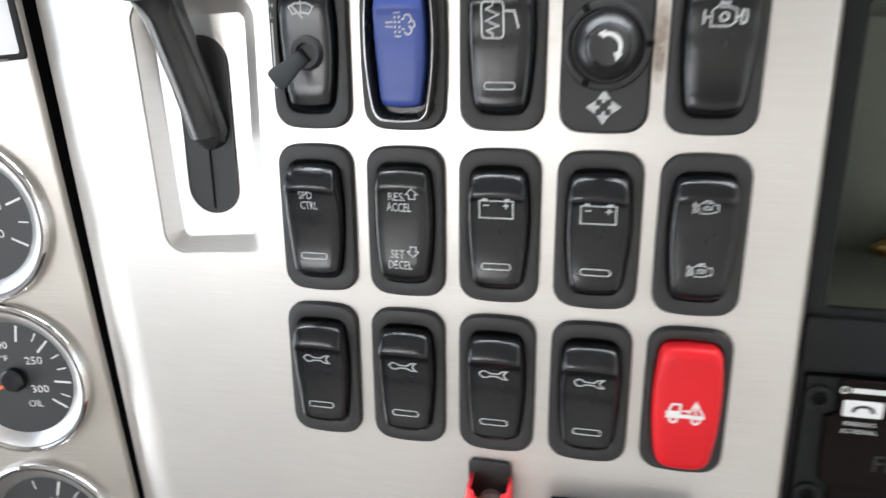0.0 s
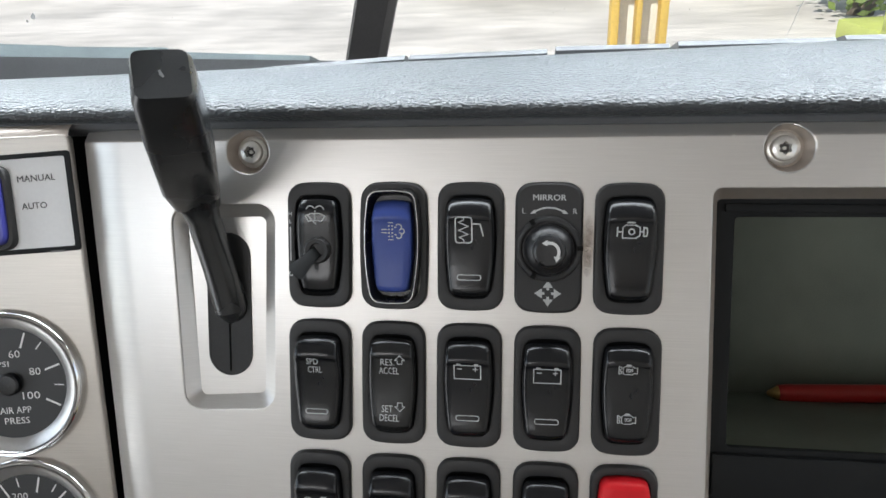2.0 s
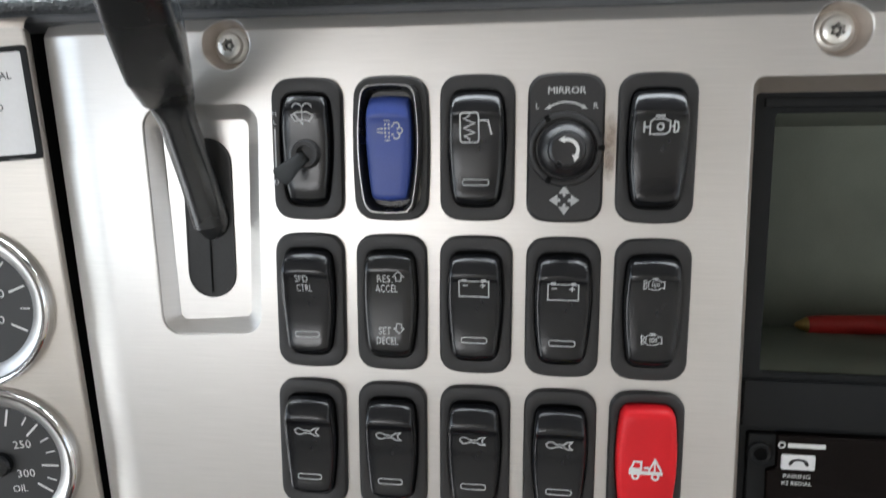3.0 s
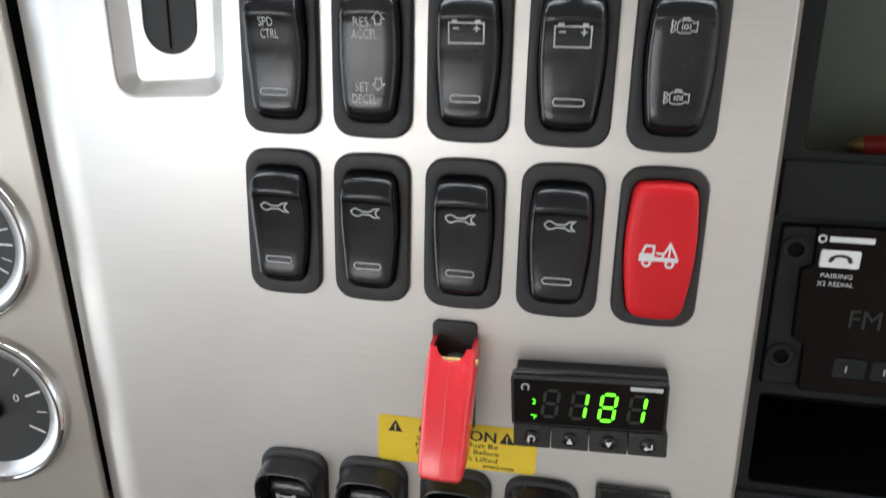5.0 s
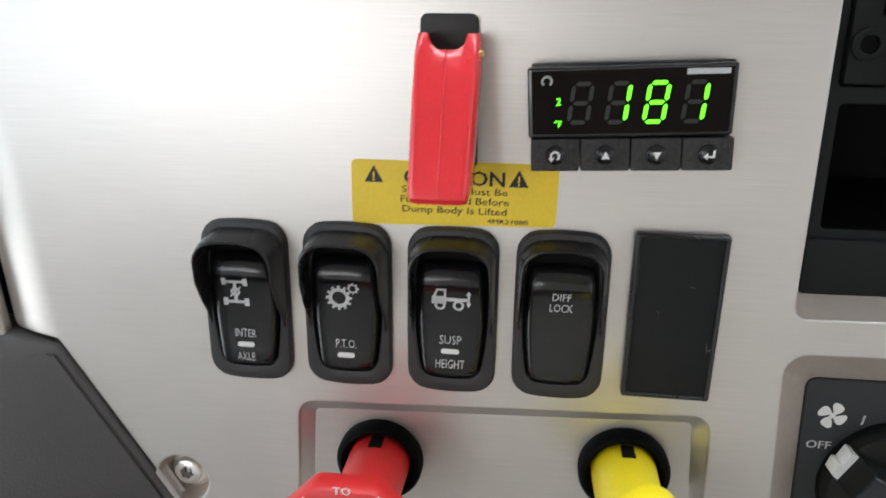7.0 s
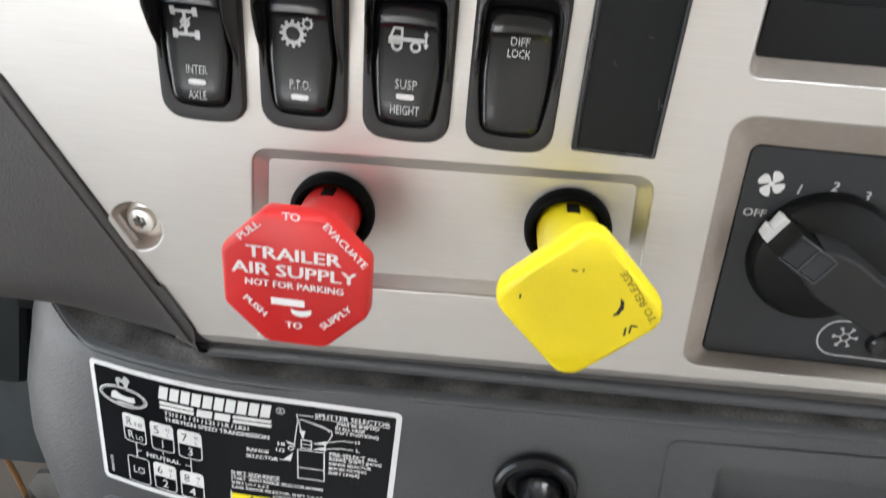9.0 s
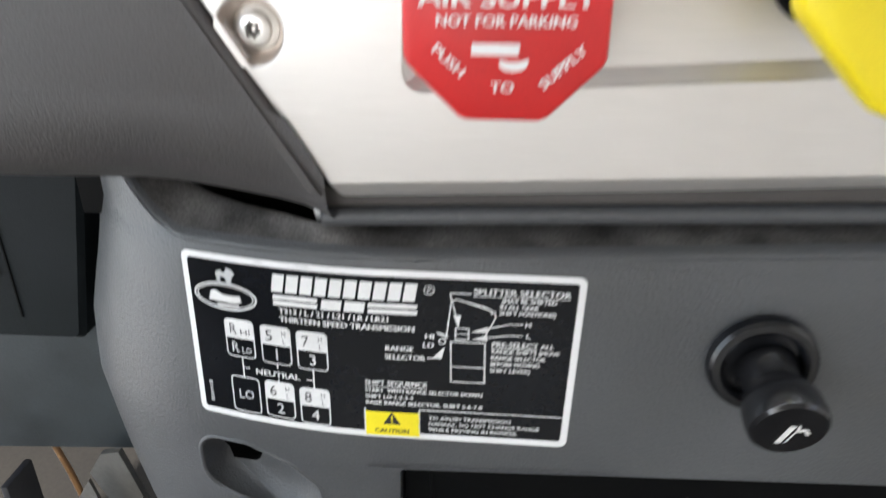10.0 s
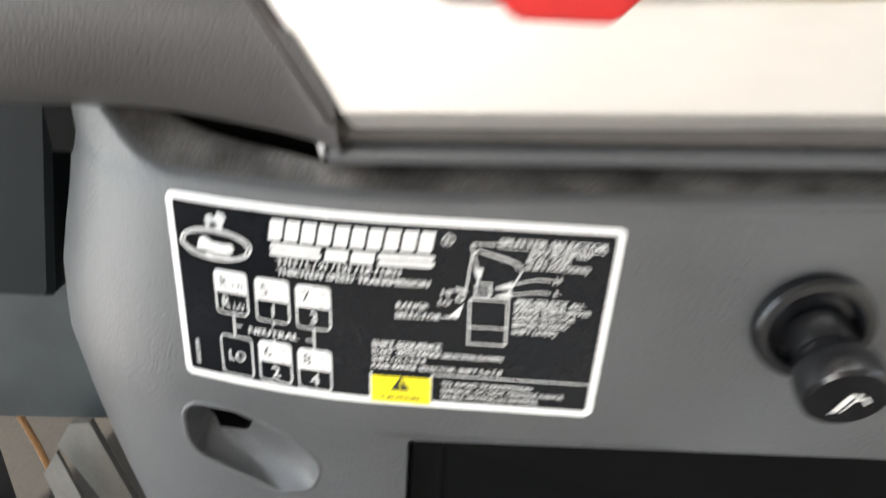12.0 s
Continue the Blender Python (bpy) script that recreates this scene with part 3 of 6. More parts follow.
STANDARD = [(18.4, 2.0), (18.2, 4.6), (17.4, 6.2), (16.2, 7.4), (14.6, 8.5), (13.2, 9.1), (12.0, 9.4), (11.0, 9.3), (10.2, 8.9), (9.4, 8.6), (8.0, 8.3), (4.0, 7.7), (0.0, 7.1), (-4.0, 6.7), (-8.0, 6.5), (-12.0, 6.7), (-14.6, 7.0), (-16.2, 7.0), (-17.4, 6.3), (-18.1, 4.6), (-18.4, 2.0)]
CENTRED = [(18.4, 2.0), (18.1, 4.8), (16.8, 6.6), (15.0, 7.6), (13.2, 8.1), (12.0, 8.1), (11.0, 7.7), (9.0, 7.4), (3.0, 7.0), (-3.0, 6.9), (-9.0, 7.1), (-13.0, 7.4), (-15.4, 7.3), (-17.0, 6.5), (-18.1, 4.8), (-18.4, 2.0)]
SUNK = [(17.0, 1.0), (16.6, 3.5), (15.4, 5.2), (13.0, 6.2), (11.3, 6.3), (10.6, 5.6), (9.0, 5.0), (3.0, 4.4), (-4.0, 4.3), (-10.0, 4.6), (-13.6, 5.0), (-15.4, 5.0), (-16.5, 4.2), (-17.0, 1.0)]


def half_width(z, w=9.3):
    return taper(z, w) - 0.16 * max(0, abs(z) - 16.2) ** 2


def rocker_bm(profile, w=9.3):
    """A moulded rocker: rounded flanks, a bowed lip and bowed ends."""
    rings = []
    zs, fs = [p[0] for p in profile][::-1], [p[1] for p in profile][::-1]
    fine = sorted(set(zs + [(a + b) / 2 for a, b in zip(zs, zs[1:])]), reverse=True)
    lo, hi = min(zs), max(zs)
    for z in fine:
        f = float(np.interp(z, zs, fs))
        k = half_width(z - (lo + hi) / 2, w)
        ring = []
        for x, dy in ((-1, None), (-1, 2.6), (-0.985, 1.7), (-0.95, 0.95), (-0.89, 0.45), (-0.8, 0.15), (-0.5, 0.0), (0, 0.04), (0.5, 0.0), (0.8, 0.15), (0.89, 0.45), (0.95, 0.95), (0.985, 1.7), (1, 2.6), (1, None)):
            y = 1.0 if dy is None else -max(0.1, f - dy)
            bow = (1 - x * x) * (0.75 if z > 0 else -0.75) * min(1, abs(z) / 12)
            ring.append((k * x, y, z + bow - (0.4 if z > 0 else -0.4)))
        rings.append(ring)
    return loft(rings)


def face_of(profile, lift=0.13):
    zs, fs = [p[0] for p in profile][::-1], [p[1] for p in profile][::-1]
    return lambda x, z: -float(np.interp(z, zs, fs)) - lift


def arrow_up(ink, x, z, s, w, down=False):
    k = -1 if down else 1
    return ink.stroke([(x - 0.55 * s, z - 0.9 * s * k), (x - 0.55 * s, z), (x - 1.1 * s, z), (x, z + 1.1 * s * k), (x + 1.1 * s, z), (x + 0.55 * s, z), (x + 0.55 * s, z - 0.9 * s * k)], w, True)


def icon_wrench():
    k = Ink().stroke([(-4.7, 0.5), (-3.6, 1.4), (-2.5, 1.3), (-1.2, 0.5), (1.4, 0.5), (2.6, 1.5), (4.3, 1.7), (3.2, 0.6), (3.2, -0.3), (4.3, -1.3), (2.6, -1.3), (1.4, -0.5), (-1.2, -0.45), (-2.5, -1.1), (-3.6, -1.0), (-4.4, -0.3)], 0.42, True)
    return k


def icon_battery():
    k = Ink().stroke([(-4.4, -2.6), (4.4, -2.6), (4.4, 2.2), (-4.4, 2.2)], 0.34, True)
    k.stroke([(-3.6, 2.6), (-2.2, 2.6)], 0.6).stroke([(2.2, 2.6), (3.6, 2.6)], 0.6)
    return k.bar(-2.6, 0.9, 1.6, 0.36).bar(2.6, 0.9, 1.6, 0.36).bar(2.6, 0.9, 0.36, 1.6)


def icon_engine(fan=False):
    if fan:
        k = Ink().stroke([(-2.6, -1.3), (-1.8, -2.0), (1.6, -2.0), (2.6, -1.2), (3.8, -1.5), (3.8, 1.5), (2.6, 1.2), (1.8, 2.0), (-1.8, 2.0), (-2.6, 1.3)], 0.34, True)
        k.ring(0.3, 0.0, 0.7, 0.34, 14).arc(0.3, 0, 1.4, 140, 220, 0.3).arc(0.3, 0, 1.4, -40, 40, 0.3).stroke([(-1.2, 2.7), (1.2, 2.7)], 0.5)
        return k.ring(-3.9, 1.0, 0.7, 0.34, 12).ring(-3.9, -1.0, 0.7, 0.34, 12).stroke([(-4.4, 2.2), (-4.4, -2.2)], 0.3)
    k = Ink().stroke([(-2.4, -1.7), (1.2, -1.7), (2.2, -0.9), (2.2, 1.3), (0.9, 1.9), (-1.6, 1.9), (-2.4, 1.2)], 0.34, True)
    k.ring(0, 0.05, 0.75, 0.4, 14).stroke([(-1.3, 2.6), (0.9, 2.6)], 0.5)
    k.stroke([(-2.4, 0), (-3.8, 0)], 0.4).stroke([(2.2, 0.1), (3.2, 0.1)], 0.4).stroke([(3.2, -1.2), (3.2, 1.3), (4.0, 1.1), (4.2, 0.0), (4.0, -1.1), (3.2, -1.2)], 0.4)
    return k.stroke([(-3.8, -1.3), (-3.8, 1.3)], 0.45)


def icon_filter():
    """A perforated filter with puffs of exhaust."""
    k = Ink()
    for i in range(4):
        k.disc(-1.0, 1.8 - 1.2 * i, 0.32, 8).disc(0.1, 1.8 - 1.2 * i, 0.32, 8)
    k.bar(-0.45, 2.9, 1.8, 0.3).bar(-0.45, -2.9, 1.8, 0.3)
    for z in (0.6, -0.6):
        k.stroke([(-3.6, z * 0.7), (-2.4, z), (-1.6, z)], 0.35)
    k.arc(2.3, 1.4, 1.0, 150, -80, 0.38).arc(3.3, 0.0, 0.9, 110, -110, 0.38).arc(2.3, -1.4, 1.0, 80, -150, 0.38)
    return k.stroke([(0.8, 1.2), (1.6, 1.5)], 0.35).stroke([(0.8, -1.0), (1.6, -1.3)], 0.35)


def icon_heated_tank():
    k = Ink().stroke(rpoly([(-4.2, -4.0), (0.9, -4.0), (0.9, 4.0), (-4.2, 4.0)], 0.9, 3), 0.42, True)
    k.stroke([(-1.6, 4.0), (-1.6, 3.2), (-3.2, 2.4), (-0.3, 1.2), (-3.2, -0.1), (-0.3, -1.3), (-3.0, -2.3), (-1.6, -3.1), (-1.6, -4.0)], 0.34)
    return k.stroke([(0.9, 2.0), (3.4, 1.9), (4.4, -1.8)], 0.45)


def icon_washer():
    k = Ink().stroke([(-3.4, 0.6), (-1.6, 1.5), (1.6, 1.5), (3.4, 0.6), (2.3, -1.2), (1.0, -0.9), (-1.0, -0.9), (-2.3, -1.2)], 0.4, True)
    k.stroke([(-2.6, 0.9), (0.4, -2.2)], 0.45).arc(-1.6, 2.6, 1.5, 20, 170, 0.35).arc(1.6, 2.6, 1.5, 10, 160, 0.35)
    return k.stroke([(0, 2.6), (0, -0.6)], 0.3)


def truck_icon(scale=1.0, crane=True):
    k = Ink()
    k.poly([(-4.3, -1.1), (-4.3, 0.5), (-3.9, 0.7), (-1.2, 0.7), (-1.2, -1.1)])
    k.stroke([(-3.8, 0.5), (-3.1, 2.3), (-1.4, 2.3), (-1.4, 0.4)], 0.5)
    if crane:
        k.bar(1.2, -0.5, 5.0, 0.9)
        k.stroke([(0.4, 0), (1.8, 3.0), (3.4, 0)], 0.45).stroke([(1.8, 3.0), (1.8, 0)], 0.4).stroke([(-0.8, 0.8), (0.8, 0.8)], 0.5)
        k.ring(-2.7, -1.4, 0.75, 0.5, 14).ring(2.0, -1.4, 0.75, 0.5, 14)
    else:
        k.bar(1.0, 0.0, 4.8, 0.8).stroke([(3.7, -1.0), (3.7, 1.4)], 0.4)
        k.poly([(3.1, 1.1), (4.3, 1.1), (3.7, 2.2)]).poly([(3.1, -0.7), (4.3, -0.7), (3.7, -1.8)])
        k.ring(-2.5, -1.4, 0.95, 0.5, 16).ring(1.5, -1.4, 0.95, 0.5, 16)
    return k.shift(0, 0, scale)


def icon_gear():
    k = Ink()
    for cx, cz, r, teeth in ((-0.9, -0.6, 2.1, 12), (2.6, 2.0, 1.0, 8)):
        k.ring(cx, cz, r, r * 0.42, 28)
        for i in range(teeth):
            a = 2 * math.pi * i / teeth
            c, s = math.cos(a), math.sin(a)
            k.stroke([(cx + c * r * 1.1, cz + s * r * 1.1), (cx + c * r * 1.52, cz + s * r * 1.52)], r * 0.32)
    return k


def icon_axles():
    k = Ink()
    for z in (2.9, -2.9):
        k.bar(0, z, 5.4, 0.8).bar(-2.9, z, 1.3, 2.2).bar(2.9, z, 1.3, 2.2)
    return k.bar(0, 0, 0.9, 5.6).ring(0, 0, 1.0, 0.6, 12).stroke([(-1.6, -1.5), (1.6, 1.5)], 0.35)


def bar_ring(z, w=8.8, h=1.9):
    return Ink().stroke([(x, z + q) for x, q in rr(w, h, 0.8, n=3, m=0)], 0.32, True)


def seat_of(name, x, z, label, group="rocker switches"):
    s = thing(name, (x, 0, z), label, "switch", group)
    part("bezel", bezel_bm(), BEZEL, s, "matt black bezel")
    part("well", loft([at_y(barrel(9.8, 19.2), -0.9)], True, False), DEEP, s)
    return s


def rocker_switch(x, z, icon, label, icon_z=5.4, bar=True, profile=STANDARD, mat=ROCKER, ink=SILVER_PRINT, words=()):
    s = seat_of("rocker_switch", x, z, label)
    part("rocker", rocker_bm(profile), mat, s)
    f = face_of(profile)
    if icon:
        lay_print("printed_icon", icon.shift(0, icon_z), f, ink, s)
    if bar:
        lay_print("indicator_bar", bar_ring(-11.0), f, ink, s, "thin printed outline of an indicator bar")
    for body, wx, wz, cap, wide in words:
        lay_print("lettering", Ink().text(body, wx, wz, cap, width=wide), f, ink, s)
    return s


def guard_switch_blue(x, z):
    s = thing("rocker_switch", (x, 0, z), "blue rocker switch inside a tall black guard rim", "switch", "rocker switches")
    o = lambda w, h, y, r=5.2, b=1.2: at_y(rr(w, h, r, b, 0.9), y)
    part("bezel", loft([o(25.0, 47.0, 0.1), o(25.0, 47.0, -1.2), o(24.6, 46.6, -1.9), o(23.8, 45.6, -2.4), o(20.0, 40.0, -2.5, 4.4)], False, False), BEZEL, s, "matt black bezel")
    b = lambda d, y: at_y(barrel(11.0 - d, 21.4 - d), y)
    part("guard_rim", loft([b(0, -2.2), b(0.1, -4.4), b(0.4, -6.6), b(0.7, -7.1), b(1.1, -7.0), b(1.5, -6.0), b(2.2, -3.0), b(2.6, -0.8)], False, True), GUARD, s, "black guard rim")
    # silver ring stands in for the highlight on the guard's glossy edge
    part("rim_highlight", loft([b(0.62, -6.95), b(0.68, -7.2), b(0.88, -7.22), b(0.96, -7.0)], False, False), SATIN, s, "thin silver ring painting the highlight on the rim's edge")
    part("rocker", rocker_bm([(zz * 0.95, f * 0.78 + 0.6) for zz, f in STANDARD], 8.0), BLUE, s, "deep blue rocker")
    lay_print("printed_icon", icon_filter().shift(0.4, 6.2, 1.12), face_of([(zz * 0.95, f * 0.78 + 0.6) for zz, f in STANDARD]), SILVER_PRINT, s)


def wiper_switch(x, z):
    s = seat_of("wiper_switch", x, z, "black wiper switch with a small flat tilted lever")
    part("housing", rocker_bm([(18.4, 1.0), (17.8, 3.6), (15.5, 5.2), (12.0, 5.8), (6.0, 5.2), (0.0, 4.6), (-8.0, 4.4), (-13.0, 4.6), (-16.6, 4.0), (-18.4, 1.0)], 8.6), ROCKER, s)
    part("collar", lathe([(5.2, -3.5), (5.1, -5.6), (4.4, -6.8), (3.0, -6.6), (2.6, -5.0)], 28, 0.4, -1.5), BEZEL, s)
    stem = []
    for t, w, h in ((0, 1.9, 1.9), (0.3, 1.9, 1.8), (0.5, 2.1, 1.5), (0.75, 2.6, 1.4), (0.95, 2.9, 1.3), (1.02, 2.5, 0.9), (1.05, 1.8, 0.5)):
        c = Vector((0.4, -4.5, -1.5)).lerp(Vector((-5.2, -15.5, -9.0)), t)
        stem.append([(c.x + w * math.cos(a) * 0.8, c.y + h * math.sin(a) * 0.9 + w * math.cos(a) * 0.15, c.z + w * math.cos(a) * -0.9 + h * math.sin(a) * 0.5) for a in [2 * math.pi * i / 16 for i in range(16)]])
    part("lever", loft(stem), GREY, s)
    lay_print("printed_icon", icon_washer().shift(-0.3, 11.0, 1.12), lambda px, pz: -5.85, SILVER_PRINT, s)
    k = Ink().text("H", -11.2, 11.6, 1.5).text("L", -11.2, 8.6, 1.5).stroke([(-11.2, 7.2), (-11.2, -6.0)], 0.5).arc(-11.2, -11.2, 0.7, 100, 440, 0.3)
    lay_print("scale", k, -2.75, SILVER_PRINT, s)


def mirror_switch(x, z):
    s = thing("mirror_switch", (x, 0, z), "black rotary mirror switch with white arrows and lettering", "switch", "rocker switches")
    o = lambda dw, y: at_y(rr(25.0 - dw, 47.4 - dw, 5.2, 1.0, 0.1), y)
    part("bezel", loft([o(0, 0.1), o(0, -1.2), o(0.5, -1.9), o(1.8, -2.5)], False, True), BEZEL, s)
    part("collar", lathe([(12.4, -2.3), (12.3, -3.6), (11.8, -4.4), (10.9, -4.7), (10.2, -4.5), (9.8, -3.2)], 44, 0, -0.2), BEZEL, s)
    part("knob", lathe([(9.3, -3.0), (9.2, -4.6), (8.6, -6.6), (7.6, -8.2), (6.6, -9.0), (6.1, -9.4), (6.0, -12.6), (5.6, -13.5), (4.8, -14.0), (1.0, -13.9)], 44, 0.2, -0.2), GUARD, s, "stepped domed knob")
    for a in (58, 178, 298):
        nub = part("collar_notch", box(-0.9, 0.9, -5.0, -3.2, 10.4, 12.6, 0.3), DEEP, s)
        nub.matrix_basis = Matrix.Rotation(radians(a - 90), 4, "Y")
    k = Ink().arc(0.2, -0.2, 3.3, 110, -40, 1.1)
    k.poly([(-2.6, 3.0), (-0.6, 1.9), (-0.6, 4.2)]).poly([(2.6, -3.9), (1.7, -1.6), (4.2, -2.0)])
    lay_print("knob_arrow", k, -14.15, WHITE, s)
    lay_print("lettering", Ink().text("MIRROR", 0, 17.9, 2.2, width=12.2, bold=0.03), -2.65, SILVER_PRINT, s)
    k = Ink().text("L", -9.4, 13.0, 2.0).text("R", 9.4, 13.0, 2.0).arc(0, 5.2, 10.0, 122, 58, 0.6)
    k.poly([(-7.0, 12.9), (-4.9, 13.0), (-5.3, 14.6)]).poly([(7.0, 12.9), (4.9, 13.0), (5.3, 14.6)])
    lay_print("arrow_arc", k, -2.65, SILVER_PRINT, s)
    k = Ink()
    for q in range(4):
        c, n = math.cos(q * math.pi / 2), math.sin(q * math.pi / 2)
        k.poly([(c * 5.0, n * 5.0 - 17), (c * 2.2 - n * 1.9, n * 2.2 + c * 1.9 - 17), (c * 2.2 + n * 1.9, n * 2.2 - c * 1.9 - 17)])
        k.bar(c * 1.75, n * 1.75 - 17, 1.0, 1.0)
    lay_print("arrow_cross", k, -2.65, SILVER_PRINT, s)


def red_switch(x, z):
    s = thing("rocker_switch", (x, 0, z), "large bright red rocker switch with a white truck symbol", "switch", "rocker switches")
    part("bezel", bezel_bm(25.2, 47.6, 20.9, 41.6, 2.5), BEZEL, s, "matt black bezel")
    part("well", loft([at_y(barrel(10.6, 21.0), -0.9)], True, False), DEEP, s)
    o = lambda d, y: at_y(barrel(10.2 - d, 20.3 - d), y)
    part("rocker", loft([o(0, 0), o(0.05, -4.8), o(0.3, -6.4), o(0.8, -7.5), o(1.7, -8.1), o(3.4, -8.35)], False, True), RED, s, "glossy red rocker")
    lay_print("printed_icon", truck_icon(1.4).shift(-0.2, -0.6), -8.5, WHITE, s)


def hooded_switch(x, z, icon, words, tall, label, bar=True, mat=ROCKER, ink=SILVER_PRINT):
    """A rocker behind a guard collar that is high at the top and falls away downwards."""
    s = thing("guarded_switch", (x, 0, z), label, "switch", "guarded rocker switches")

    def ringed(w, h, f, r=5.2):
        return [(px, -f(pz), pz) for px, pz in rr(w, h, r, 1.2, 0.3)]

    slope = lambda hi, lo: (lambda pz: lo + (hi - lo) / (1 + math.exp(-(pz - 1.5) / 3.4)))
    low = lambda w, h, f, c, r=5.2: [(px, y, pz + c) for px, y, pz in ringed(w, h, f, r)]
    part("bezel", bezel_bm(25.2, 47.2, 20.6, 38.6, 2.6), BEZEL, s, "flat matt black frame")
    part("well", loft([at_y(barrel(10.4, 19.4), -0.9)], True, False), DEEP, s)
    part("guard", loft([low(23.4, 43.4, slope(2.4, 1.4), 0.0), low(23.1, 42.4, slope(tall * 0.45, 1.5), -0.1), low(22.6, 41.4, slope(tall * 0.85, 1.6), -0.3), low(22.1, 40.6, slope(tall + 0.1, 1.6), -0.4), low(21.6, 39.9, slope(tall + 0.3, 1.6), -0.5), low(21.0, 39.2, slope(tall - 0.1, 1.5), -0.5), low(20.5, 38.5, slope(tall * 0.6, 1.2), -0.5), low(20.1, 38.0, lambda q: 0.8, -0.5)], False, False), GUARD, s, "black guard collar, tall at the top")
    lowered = [(z - 1.6, f) for z, f in SUNK]
    part("rocker", rocker_bm(lowered, 9.4), mat, s)
    f = face_of(lowered)
    if icon:
        lay_print("printed_icon", icon, f, ink, s)
    if bar:
        lay_print("indicator_bar", Ink().poly([(px, pz + bar) for px, pz in rr(5.2, 1.5, 0.7, n=3, m=0)]), f, WHITE, s, "small white indicator bar")
    for body, wz, cap, wide in words:
        lay_print("lettering", Ink().text(body, 0, wz, cap, width=wide), f, ink, s)



def smear(name, x, z, w, h, mat):
    """A faint mark left on the aluminium."""
    film = lay_print(name, Ink().poly([(x + w / 2 * math.cos(a), z + h / 2 * math.sin(a)) for a in [2 * math.pi * i / 20 for i in range(20)]]), -0.05, mat, panel, "faint brown smear")
    film.visible_shadow = False


smear("smear", 44.2, 55.0, 5.5, 22, STAIN)
smear("smear", 44.0, 47.0, 4.5, 12, STAIN)

COL = (-60, -30, 0, 30, 59.6)
wiper_switch(-58.9, 52)
guard_switch_blue(-29.4, 52.2)
rocker_switch(0.2, 52.4, icon_heated_tank().shift(0, 0, 1.2), "black rocker switch with a heated tank symbol", 6.9)
mirror_switch(29.5, 52.4)
rocker_switch(58.8, 52.4, icon_engine().shift(0, 0, 1.32), "black rocker switch with a white engine symbol", 7.0, bar=False)
rocker_switch(-59.3, -1.8, None, "black speed control rocker switch", words=(("SPD", -1.0, 8.2, 2.6, 4.6), ("CTRL", -0.2, 4.8, 2.6, 5.6)))
k = Ink()
arrow_up(k, 3.6, 10.8, 1.7, 0.3)
arrow_up(k, 3.6, -7.6, 1.7, 0.3, True)
rocker_switch(-29.7, -1.8, k, "black rocker switch lettered for speed resume and set", 0, bar=False, profile=CENTRED, mat=WORN, words=(("RES.", -1.2, 8.6, 2.7, 5.4), ("ACCEL", -0.6, 5.2, 2.7, 7.8), ("SET", -1.4, -9.9, 2.7, 4.4), ("DECEL", -0.6, -13.4, 2.7, 7.6)))
rocker_switch(0, -1.8, icon_battery().shift(0, 0, 1.14), "black rocker switch with a battery symbol", 7.6)
rocker_switch(29.8, -1.8, icon_battery().shift(0, 0, 1.14), "black rocker switch with a battery symbol", 7.2)
s = rocker_switch(59.4, -1.8, icon_engine(True).shift(0, 0, 0.8), "black two-way rocker switch with two engine symbols", 10.2, bar=False, profile=CENTRED)
lay_print("printed_icon", icon_engine(True).shift(0, -8.6, 0.8), face_of(CENTRED), SILVER_PRINT, s)
for x in COL[:4]:
    rocker_switch(x, -55.6, icon_wrench(), "black rocker switch with a wrench symbol", 6.8)
red_switch(59.6, -55.4)
hooded_switch(-60, -165.5, icon_axles().shift(-2.0, 4.2, 1.08), (("INTER", -9.8, 2.5, 6.2), ("AXLE", -17.0, 2.5, 5.4)), 11.5, "black axle lock rocker behind a tall guard collar", -12.1)
hooded_switch(-30, -165.0, icon_gear().shift(-0.6, 4.4, 1.18), (("P.T.O.", -11.6, 2.6, 6.0),), 11.0, "black power take-off rocker behind a tall guard collar", -13.8)
hooded_switch(0, -165.0, truck_icon(1.28, False).shift(0.2, 5.2), (("SUSP", -8.4, 2.6, 6.2), ("HEIGHT", -15.6, 2.6, 8.2)), 9.5, "black suspension height rocker behind a guard collar", -10.6)
hooded_switch(30, -164.6, None, (("DIFF", 6.2, 2.3, 5.0), ("LOCK", 2.9, 2.3, 6.2)), 7.5, "plain black differential lock rocker behind a guard collar", 0, WORN)

blank = thing("blank_cover", (60.2, 0, -162.7), "plain black blanking cover with scuffed corners", "cover")
part("cap", plate(rpoly([(-12.2, 23.8), (12.2, 23.8), (11.8, -23.8), (-12.0, -23.8)], 0.8), [rpoly([(-10.5, 22.4), (11.0, 22.5), (10.7, -22.6), (-10.6, -22.6)], 0.9)], -3.2, 3.2, 0.7), GUARD, blank, "rounded raised border")
part("inner_face", plate(rpoly([(-11.0, 23), (11.4, 23), (11.0, -23), (-11.0, -23)], 0.8), [], -2.5, 1.5, 0.2), GREY, blank)
lay_print("scratch", Ink().stroke([(9.2, -6.4), (9.8, -9.6)], 0.16).stroke([(-4.6, 2.2), (-3.8, 1.2)], 0.12).stroke([(3.2, 9.6), (4.6, 9.2)], 0.12).disc(10.4, -8.4, 0.3, 8), -2.62, FAINT, blank)


